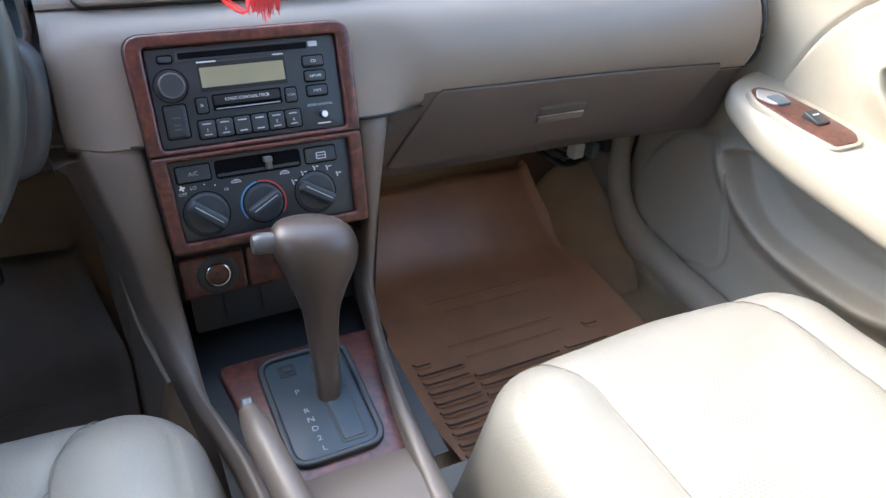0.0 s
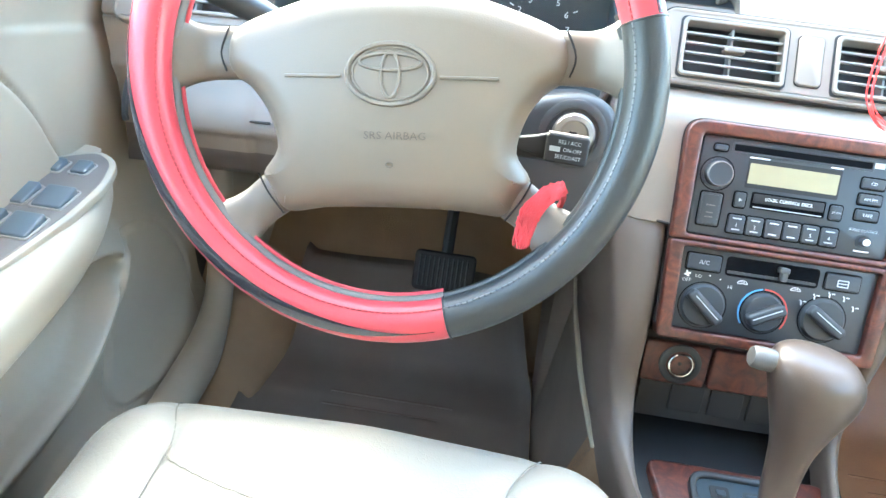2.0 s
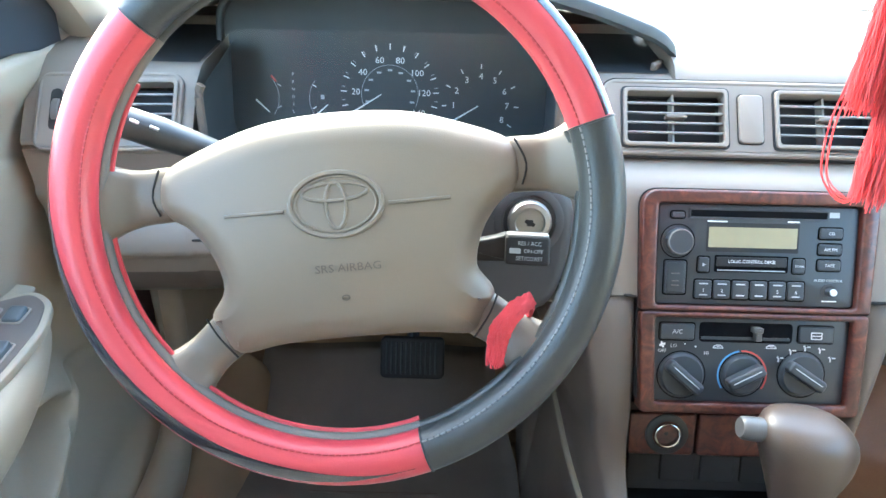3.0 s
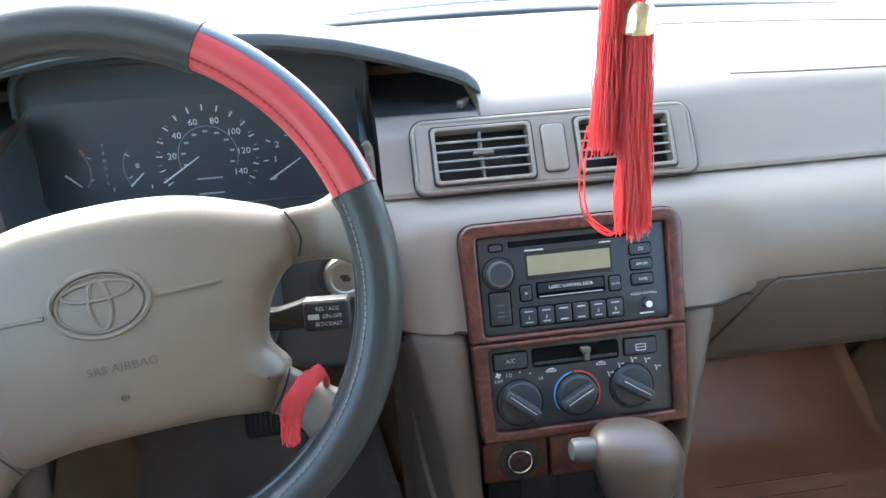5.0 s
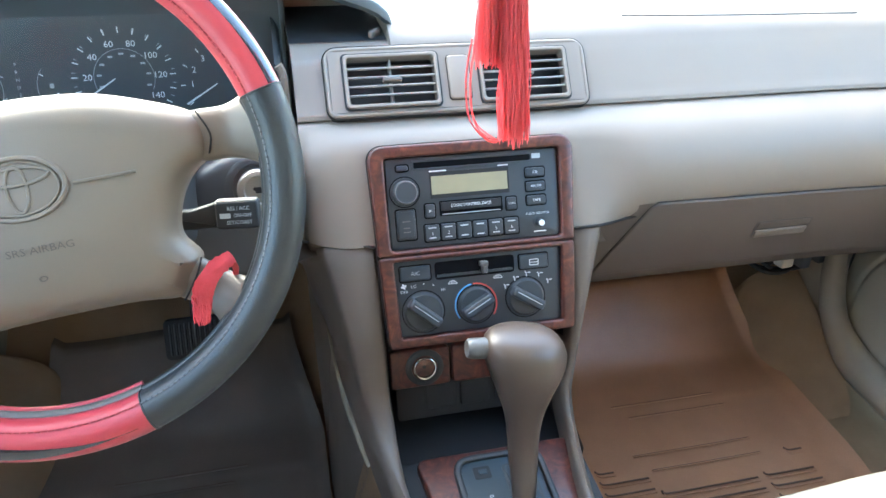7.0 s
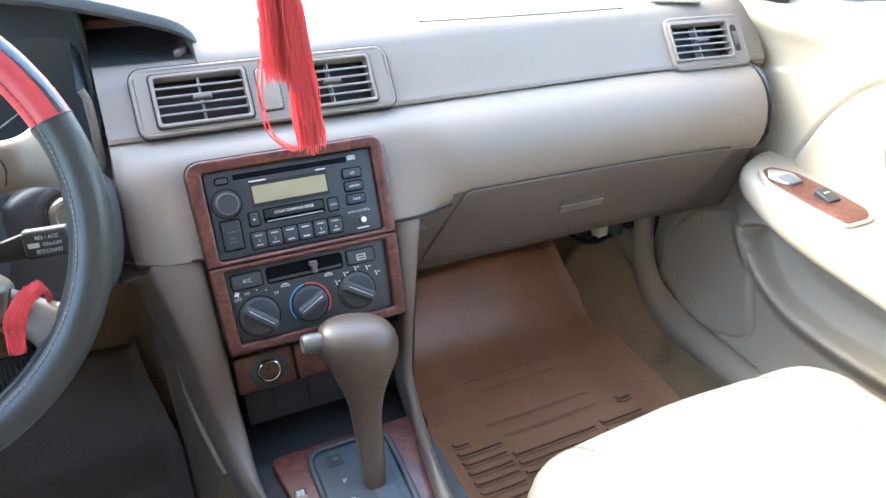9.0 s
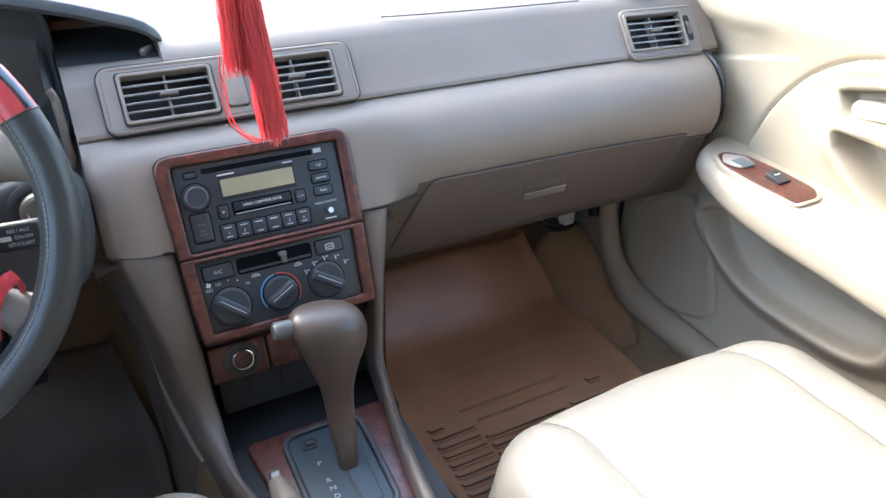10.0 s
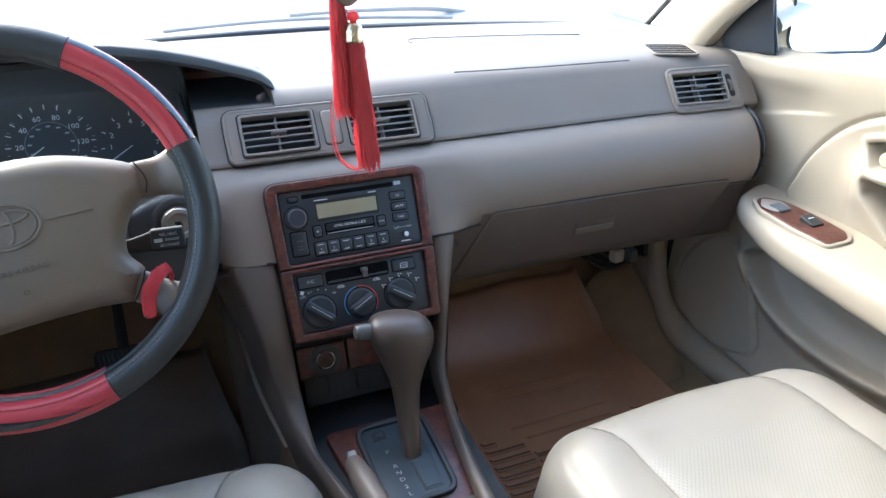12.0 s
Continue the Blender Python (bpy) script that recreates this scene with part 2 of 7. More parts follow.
def again(ob, at, name=None):
    """One more piece on the same mesh, moved by the vector at."""
    twin = new(name or ob.name.split(".")[0], ob.data)
    twin.parent = ob.parent
    twin.location = ob.location + Vector(at)
    PLACE[twin] = PLACE[ob] + Vector(at)
    return twin


def frame_of(origin, u, v):
    """The matrix of a flat working plane: u to the right, v up, w out of it."""
    u, v = Vector(u).normalized(), Vector(v).normalized()
    w = u.cross(v)
    return Matrix.Translation(origin) @ Matrix((u, v, w)).transposed().to_4x4()


def round_rect(w, h, r, seg=5, cx=0.0, cy=0.0):
    """A rounded rectangle's outline, anticlockwise. r: one radius or four (from top right, anticlockwise)."""
    rs = r if isinstance(r, (list, tuple)) else [r] * 4
    pts = []
    for (sx, sy, a0), q in zip(((1, 1, 0), (-1, 1, 90), (-1, -1, 180), (1, -1, 270)), rs):
        for i in range(seg + 1):
            a = radians(a0 + 90 * i / seg)
            pts.append((cx + sx * (w / 2 - q) + q * math.cos(a), cy + sy * (h / 2 - q) + q * math.sin(a)))
    return pts


def ellipse(a, b, n=32, cx=0.0, cy=0.0):
    return [(cx + a * math.cos(2 * math.pi * i / n), cy + b * math.sin(2 * math.pi * i / n)) for i in range(n)]


def curve_through(points, n=8, closed=True):
    """A smooth line through points (any dimension)."""
    p = [np.array(q, float) for q in points]
    out, k = [], len(p)
    for i in range(k if closed else k - 1):
        a, b = p[i], p[(i + 1) % k]
        z = p[i - 1] if closed or i else a
        c = p[(i + 2) % k] if closed or i + 2 < k else b
        for j in range(n):
            t = j / n
            out.append(tuple(0.5 * (2 * a + (b - z) * t + (2 * z - 5 * a + 4 * b - c) * t * t + (3 * a - z - 3 * b + c) * t ** 3)))
    if not closed:
        out.append(tuple(p[-1]))
    return out


def shrink(outline, d):
    """An outline moved inwards by d (for anticlockwise outlines)."""
    n = len(outline)
    res = []
    for i in range(n):
        a, b, c = Vector(outline[i - 1][:2]), Vector(outline[i][:2]), Vector(outline[(i + 1) % n][:2])
        e1, e2 = b - a, c - b
        if e1.length < 1e-7:
            e1 = e2
        if e2.length < 1e-7:
            e2 = e1
        n1, n2 = Vector((-e1.y, e1.x)).normalized(), Vector((-e2.y, e2.x)).normalized()
        m = n1 + n2
        m = m.normalized() / max(0.5, m.length / 2) if m.length > 1e-6 else n1
        res.append((b.x + m.x * d, b.y + m.y * d))
    return res


def plate(bm, m, outline, top, bottom=0.0, edge=0.0, slot=0, seg=3):
    """A solid plate on the plane m, from height bottom to top, its upper rim rounded by edge."""
    rings = [(outline, bottom)]
    if edge > 0:
        for i in range(seg + 1):
            a = math.pi / 2 * i / seg
            rings.append((shrink(outline, edge * (1 - math.cos(a))), top - edge + edge * math.sin(a)))
    else:
        rings.append((outline, top))
    loops = [[bm.verts.new(m @ Vector((u, v, w))) for u, v in o] for o, w in rings]
    for a, b in zip(loops, loops[1:]):
        for i in range(len(a)):
            f = bm.faces.new((a[i - 1], a[i], b[i], b[i - 1]))
            f.material_index = slot
    bm.faces.new(loops[-1]).material_index = slot
    bm.faces.new(list(reversed(loops[0]))).material_index = slot
    return bm


def ring_plate(bm, m, outer, inner, top, bottom=0.0, edge=0.002, slot=0):
    """A frame between two outlines of equal count, with rounded rims."""
    s = 3
    rings = [(outer, bottom)]
    for i in range(s + 1):
        a = math.pi / 2 * i / s
        rings.append((shrink(outer, edge * (1 - math.cos(a))), top - edge + edge * math.sin(a)))
    for i in range(s, -1, -1):
        a = math.pi / 2 * i / s
        rings.append((shrink(inner, -edge * (1 - math.cos(a))), top - edge + edge * math.sin(a)))
    rings.append((inner, bottom))
    loops = [[bm.verts.new(m @ Vector((u, v, w))) for u, v in o] for o, w in rings]
    for a, b in zip(loops, loops[1:] + loops[:1]):
        for i in range(len(a)):
            bm.faces.new((a[i - 1], a[i], b[i], b[i - 1])).material_index = slot
    return bm


def lathe(bm, m, profile, seg=32, slot=0):
    """Turns a profile of (radius, height) round the plane's w axis."""
    loops = []
    for r, h in profile:
        if r < 1e-6:
            loops.append([bm.verts.new(m @ Vector((0, 0, h)))])
        else:
            loops.append([bm.verts.new(m @ Vector((r * math.cos(2 * math.pi * i / seg), r * math.sin(2 * math.pi * i / seg), h))) for i in range(seg)])
    for a, b in zip(loops, loops[1:]):
        for i in range(seg):
            q = [a[i - 1], a[i], b[i], b[i - 1]] if len(a) > 1 and len(b) > 1 else ([a[0], b[i], b[i - 1]] if len(a) == 1 else [a[i - 1], a[i], b[0]])
            bm.faces.new(q).material_index = slot
    return bm


def tube(bm, path, radii, seg=10, closed=False, flat=1.0, up=(0, 0, 1), slot=0, caps=True):
    """Sweeps a round or flattened section along a path."""
    p = [Vector(q) for q in path]
    k = len(p)
    rs = radii if isinstance(radii, (list, tuple)) else [radii] * k
    loops = []
    for i in range(k):
        a, b = (p[i - 1], p[(i + 1) % k]) if closed else (p[max(i - 1, 0)], p[min(i + 1, k - 1)])
        t = (b - a).normalized()
        s = t.cross(Vector(up))
        s = s.normalized() if s.length > 1e-4 else t.orthogonal().normalized()
        w = s.cross(t).normalized()
        loops.append([bm.verts.new(p[i] + s * rs[i] * math.cos(2 * math.pi * j / seg) + w * rs[i] * flat * math.sin(2 * math.pi * j / seg)) for j in range(seg)])
    pairs = list(zip(loops, loops[1:])) + ([(loops[-1], loops[0])] if closed else [])
    for a, b in pairs:
        for j in range(seg):
            bm.faces.new((a[j - 1], a[j], b[j], b[j - 1])).material_index = slot
    if caps and not closed:
        bm.faces.new(list(reversed(loops[0]))).material_index = slot
        bm.faces.new(loops[-1]).material_index = slot
    return bm


def loft(bm, sections, closed=False, caps=False, slot=0):
    """Joins equal rows of points with quads; closed: each row is a loop."""
    loops = [[bm.verts.new(Vector(q)) for q in s] for s in sections]
    n = len(loops[0])
    for a, b in zip(loops, loops[1:]):
        for i in range(0 if closed else 1, n):
            bm.faces.new((a[i - 1], a[i], b[i], b[i - 1])).material_index = slot
    if caps:
        bm.faces.new(list(reversed(loops[0]))).material_index = slot
        bm.faces.new(loops[-1]).material_index = slot
    return bm


def block(bm, m, w, h, d, edge=0.001, slot=0, cx=0.0, cy=0.0, r=0.0015, base=0.0):
    """A button-like rounded block of w x h standing d proud of the plane m."""
    return plate(bm, m, round_rect(w, h, r, 3, cx, cy), base + d, base, edge, slot, 2)


def lettering(name, text, m, size, mat, parent, cx=0.0, cy=0.0, lift=0.0004, wide=1.0):
    """Flat printed letters in the built-in font, centred on (cx, cy) of the plane m."""
    cu = bpy.data.curves.new(name, "FONT")
    cu.body, cu.size, cu.align_x, cu.align_y = text, size, "CENTER", "CENTER"
    cu.extrude, cu.resolution_u = 0.0001, 2
    ob = new(name, cu)
    me = bpy.data.meshes.new_from_object(ob)
    bpy.data.objects.remove(ob)
    bpy.data.curves.remove(cu)
    me.transform(m @ Matrix.Translation((cx, cy, lift)) @ Matrix.Diagonal((wide, 1, 1, 1)))
    me.materials.clear()
    me.materials.append(mat)
    return settle(name, me, parent)


def smooth(a, b, x):
    t = np.clip((x - a) / (b - a), 0, 1)
    return t * t * (3 - 2 * t)


def inside(outline, y, z):
    """Signed distance to an outline, positive inside, for arrays of points."""
    px, pz = np.array([p[0] for p in outline]), np.array([p[1] for p in outline])
    best, odd = np.full(y.shape, 1e9), np.zeros(y.shape, bool)
    for i in range(len(px)):
        ax, az, bx, bz = px[i - 1], pz[i - 1], px[i], pz[i]
        ex, ez = bx - ax, bz - az
        t = np.clip(((y - ax) * ex + (z - az) * ez) / (ex * ex + ez * ez + 1e-12), 0, 1)
        best = np.minimum(best, np.hypot(y - ax - t * ex, z - az - t * ez))
        cross = (az > z) != (bz > z)
        with np.errstate(divide="ignore", invalid="ignore"):
            odd ^= cross & (y < (bx - ax) * (z - az) / (bz - az + 1e-15) + ax)
    return np.where(odd, best, -best)


def sheet(name, verts, nu, nv, mats, parent, label="", slots=None, sharp=50.0, flip=False):
    """A surface from an nu x nv array of points."""
    faces = [(i * nv + j, (i + 1) * nv + j, (i + 1) * nv + j + 1, i * nv + j + 1) for i in range(nu - 1) for j in range(nv - 1)]
    if flip:
        faces = [f[::-1] for f in faces]
    me = bpy.data.meshes.new(name)
    me.from_pydata(verts.reshape(-1, 3).tolist(), [], faces)
    for m in mats if isinstance(mats, (list, tuple)) else [mats]:
        me.materials.append(m)
    if slots is not None:
        me.polygons.foreach_set("material_index", slots.astype(np.int32).ravel())
    me.polygons.foreach_set("use_smooth", [True] * len(me.polygons))
    me.set_sharp_from_angle(angle=radians(sharp))
    return settle(name, me, parent, label)


X, Y, Z = Vector((1, 0, 0)), Vector((0, 1, 0)), Vector((0, 0, 1))

# ---- the car's shell ----
LX, RX = -0.765, 0.81          # inner faces of the two front doors


def shell():
    bm = bmesh.new()
    loft(bm, [[(x, y, 0.0) for x in (-60, 60)] for y in (-60, 60)])
    for v in bm.verts:
        v.co.z = -0.33
    tagged(part("ground", bm, CONCRETE), "pale sunlit concrete yard around the car", "ground", kind="structure")

    bm = bmesh.new()
    prof = [(-1.9, -0.01), (-0.6, -0.01), (0.21, -0.01), (0.27, 0.015), (0.37, 0.11), (0.45, 0.21), (0.54, 0.38), (0.60, 0.62)]
    loft(bm, [[(x, y, z) for y, z in curve_through(prof, 4, False)] for x in (-0.86, -0.4, 0, 0.4, 0.90)])
    tagged(part("floor", bm, CARPET), "worn tan carpet on the car floor and toe board", "floor", kind="structure")

    # transmission tunnel under the console
    bm = bmesh.new()
    sec = [(-0.165, -0.02), (-0.145, 0.10), (-0.11, 0.18), (0.0, 0.20), (0.11, 0.18), (0.135, 0.10), (0.15, -0.02)]
    loft(bm, [[(x, y, z) for x, z in sec] for y in (-1.8, -0.6, 0.0, 0.58)])
    tagged(part("tunnel", bm, CARPET), "carpeted transmission tunnel along the car floor", "tunnel", kind="structure")

    # roof, pillars and rear, which close the cabin
    roof = thing("roof", (0, -0.9, 1.2), "pale cloth headliner under the car roof", "roof", kind="structure")
    bm = bmesh.new()
    secs = []
    for y in (-0.19, -0.40, -0.8, -1.3, -1.75):
        c = 1.15 + 0.05 * (1 - ((y + 0.9) / 0.95) ** 2)
        row = [(x, y, c + 0.03 - 0.12 * (abs(x) / 0.66) ** 3) for x in np.linspace(-0.66, 0.66, 13)]
        secs.append(row + [(x, y, z + 0.03) for x, y, z in reversed(row)])
    loft(bm, secs, closed=True, caps=True)
    part("headliner", bm, HEADLINER, roof)
    for s, dx in ((1, RX), (-1, -LX)):
        bm = bmesh.new()
        path = curve_through([(s * (dx + 0.02), 0.37, 0.60), (s * (dx - 0.005), 0.285, 0.715), (s * (dx - 0.025), 0.195, 0.80), (s * (dx - 0.06), 0.055, 0.90), (s * (dx - 0.11), -0.14, 1.05), (s * (dx - 0.15), -0.25, 1.13)], 6, False)
        tube(bm, path, [0.066 + 0.055 * (1 - float(smooth(0.60, 0.86, np.array(p[2])))) for p in path], 18, flat=0.5, up=(0.75 * s, -0.7, 0.0))
        tagged(part("pillar_front", bm, DOOR), "beige windscreen pillar trim", "pillar", kind="structure")
        bm = bmesh.new()
        path = curve_through([(s * (dx + 0.02), -0.92, 0.0), (s * (dx + 0.01), -0.92, 0.6), (s * (dx - 0.09), -0.90, 0.95), (s * (dx - 0.17), -0.88, 1.17)], 6, False)
        tube(bm, path, 0.05, 10, up=(0, 1, 0))
        tagged(part("pillar_middle", bm, DOOR), "beige pillar behind the front door", "pillar", kind="structure")
        bm = bmesh.new()
        plate(bm, frame_of((s * (dx + 0.03), -1.4, 0.35), (0, -s, 0), (0, 0, 1)), round_rect(0.9, 0.72, 0.02), 0.02, -0.04, 0.006)
        tagged(part("wall_rear_side", bm, DOOR), "beige rear door panel", "wall", kind="structure")
    bm = bmesh.new()
    plate(bm, frame_of((0.02, -1.85, 0.45), (1, 0, 0), (0, -0.25, 1)), round_rect(1.7, 0.95, 0.05), 0.08, 0, 0.03)
    tagged(part("wall_back", bm, SEAT), "cream rear seat back closing the cabin", "wall", kind="structure")

    # unseen upper walls, added where rear windows belong, to cut light from behind
    bm = bmesh.new()
    loft(bm, [[(x, -1.80, 1.20), (x, -1.98, 0.80)] for x in (-0.88, 0.9)] + [[(x, -2.02, 0.80), (x, -1.84, 1.22)][::-1] for x in (0.9, -0.88)])
    tagged(part("light_block_rear", bm, HEADLINER), "unseen panel added above the rear seat back to block light", "wall", kind="structure")
    for s, dx in ((1, RX), (-1, -LX)):
        bm = bmesh.new()
        loft(bm, [[(s * (dx + 0.03), y, 0.68), (s * (dx - 0.03), y, 0.95), (s * 0.64, y, 1.16), (s * 0.67, y, 1.19), (s * dx, y, 0.96), (s * (dx + 0.06), y, 0.68)] for y in (-0.94, -1.4, -1.95)], closed=True, caps=True)
        tagged(part("light_block_rear", bm, HEADLINER), "unseen panel added above the rear door to block light", "wall", kind="structure")

    for s, dx in ((1, RX), (-1, -LX)):
        bm = bmesh.new()
        plate(bm, frame_of((s * (dx + 0.065), 0.45, 0.33), (0, s, 0), (0, 0, 1)), round_rect(0.60, 0.70, 0.02), 0.02, -0.02, 0.004)
        tagged(part("wall_front_side", bm, BLACK), "dark body side beyond the dashboard end", "wall", kind="structure")
    bm = bmesh.new()
    plate(bm, frame_of((0.02, 0.70, 0.33), (1, 0, 0), (0, 0, 1)), round_rect(1.76, 0.70, 0.02), 0.02, -0.02, 0.004)
    tagged(part("wall_bulkhead", bm, BLACK), "dark bulkhead behind the dashboard", "wall", kind="structure")

    # windscreen
    bm = bmesh.new()
    rows = []
    for k in range(9):
        f = k / 8
        row = []
        for i in range(17):
            q = -1 + 2 * i / 16
            half = 0.80 - 0.16 * f
            row.append((0.02 + q * half, 0.66 - 0.20 * q * q - 0.86 * f + 0.20 * q * q * f, 0.685 + 0.50 * f))
        rows.append(row)
    loft(bm, rows)
    ws = part("windscreen", bm, GLASS)
    ws.visible_shadow = False
    tagged(ws, "clear curved windscreen above the dashboard", "windscreen", kind="structure")
    bm = bmesh.new()
    edge = [(0.02 + q * 0.80, 0.655 - 0.20 * q * q, 0.690) for q in np.linspace(-1, 1, 25)]
    tube(bm, edge, 0.0075, 8)
    for q in (-1, 1):
        tube(bm, [(0.02 + q * (0.795 - 0.16 * f), 0.456 - 0.66 * f, 0.690 + 0.50 * f) for f in np.linspace(0, 1, 12)], 0.0060, 8)
    tagged(part("windscreen_seal", bm, BLACK), "black rubber seal along the windscreen base", "seal", kind="structure")

    # plastic cowl beyond the glass, with a wiper lying on it
    bm = bmesh.new()
    qs = np.linspace(-0.95, 0.95, 25)
    rows = [[(0.02 + q * 0.82, y0 - 0.20 * q * q, z0) for q in qs] for y0, z0 in ((0.60, 0.678), (0.668, 0.684), (0.69, 0.692), (0.72, 0.694), (0.76, 0.703), (0.80, 0.704), (0.805, 0.66))]
    loft(bm, rows)
    tagged(part("cowl", bm, COWL), "sunlit grey plastic cowl beyond the windscreen", "cowl", kind="structure")
    wp = thing("wiper", (0.1, 0.70, 0.70), "grey windscreen wiper lying along the glass base", "wiper")
    bm = bmesh.new()
    tube(bm, curve_through([(-0.20, 0.668, 0.703), (0.0, 0.684, 0.708), (0.20, 0.676, 0.707), (0.42, 0.640, 0.701)], 6, False), 0.004, 8)
    part("blade", bm, COWL, wp)
    bm = bmesh.new()
    tube(bm, curve_through([(0.06, 0.690, 0.716), (0.22, 0.700, 0.717), (0.40, 0.700, 0.711), (0.50, 0.70, 0.694)], 6, False), [0.004 + 0.0025 * k / 18 for k in range(19)], 8)
    part("arm", bm, COWL, wp)


COWL = material("weathered_cowl_plastic", (0.30, 0.30, 0.30), rough=0.6, grain=500, bump=0.1, spread=0.2)
shell()

# ---- dashboard ----
dash = thing("dashboard", (0, 0.3, 0.5), "beige-taupe moulded vinyl dashboard with a soft grain", "dashboard")

TOP = [(0.64, 0.690), (0.52, 0.697), (0.40, 0.702), (0.30, 0.705), (0.22, 0.706), (0.178, 0.704), (0.158, 0.699), (0.147, 0.690)]
FACE = [(0.134, 0.675), (0.118, 0.655), (0.101, 0.634), (0.0940, 0.6265), (0.0925, 0.6220), (0.0968, 0.6190), (0.0890, 0.6176)]
PAD_R = [(0.066, 0.611), (0.052, 0.603), (0.038, 0.589), (0.027, 0.570), (0.021, 0.548), (0.020, 0.525), (0.026, 0.505), (0.031, 0.497)]
UNDER_R = [(0.034, 0.495), (0.037, 0.490), (0.042, 0.460), (0.048, 0.425), (0.055, 0.395), (0.066, 0.372), (0.10, 0.362), (0.45, 0.360)]
PAD_C = [(0.066, 0.612), (0.056, 0.606), (0.048, 0.596), (0.038, 0.576), (0.026, 0.552), (0.014, 0.528), (0.006, 0.512), (0.003, 0.506)]
UNDER_C = [(0.006, 0.503), (0.010, 0.498), (0.030, 0.460), (0.060, 0.425), (0.100, 0.390), (0.14, 0.370), (0.2, 0.360), (0.45, 0.360)]
TOP_D = [(0.64, 0.690), (0.52, 0.697), (0.40, 0.702), (0.33, 0.705), (0.30, 0.705), (0.29, 0.70), (0.285, 0.69), (0.278, 0.67)]
FACE_D = [(0.268, 0.640), (0.258, 0.610), (0.250, 0.585), (0.240, 0.578), (0.18, 0.577), (0.125, 0.577), (0.105, 0.577)]
PAD_D = [(0.096, 0.574), (0.088, 0.568), (0.078, 0.560), (0.066, 0.550), (0.058, 0.540), (0.052, 0.530), (0.048, 0.520), (0.048, 0.513)]
UNDER_D = [(0.052, 0.510), (0.054, 0.505), (0.057, 0.488), (0.066, 0.462), (0.09, 0.442), (0.13, 0.430), (0.2, 0.425), (0.45, 0.425)]


TOP_N = [(0.64, 0.690), (0.52, 0.697), (0.40, 0.702), (0.315, 0.704), (0.310, 0.691), (0.20, 0.6895), (0.168, 0.6885), (0.156, 0.6865)]


def mixed(a, b, f):
    return [(p[0] * (1 - f) + q[0] * f, p[1] * (1 - f) + q[1] * f) for p, q in zip(a, b)]


# working planes: the centre stack leans back, the vents lean further
STACK = frame_of((0, 0, 0.5), (1, 0, 0), (0, math.sin(radians(26)), math.cos(radians(26))))
VENT = frame_of((0, 0.113, 0.655), (1, 0, 0), (0, 0.040, 0.050))
SIDE_R = frame_of((0.690, 0.102, 0.655), (1, -0.075, 0), (0, 0.040, 0.050))
SIDE_L = frame_of((-0.665, 0.102, 0.655), (1, 0.075, 0), (0, 0.040, 0.050))


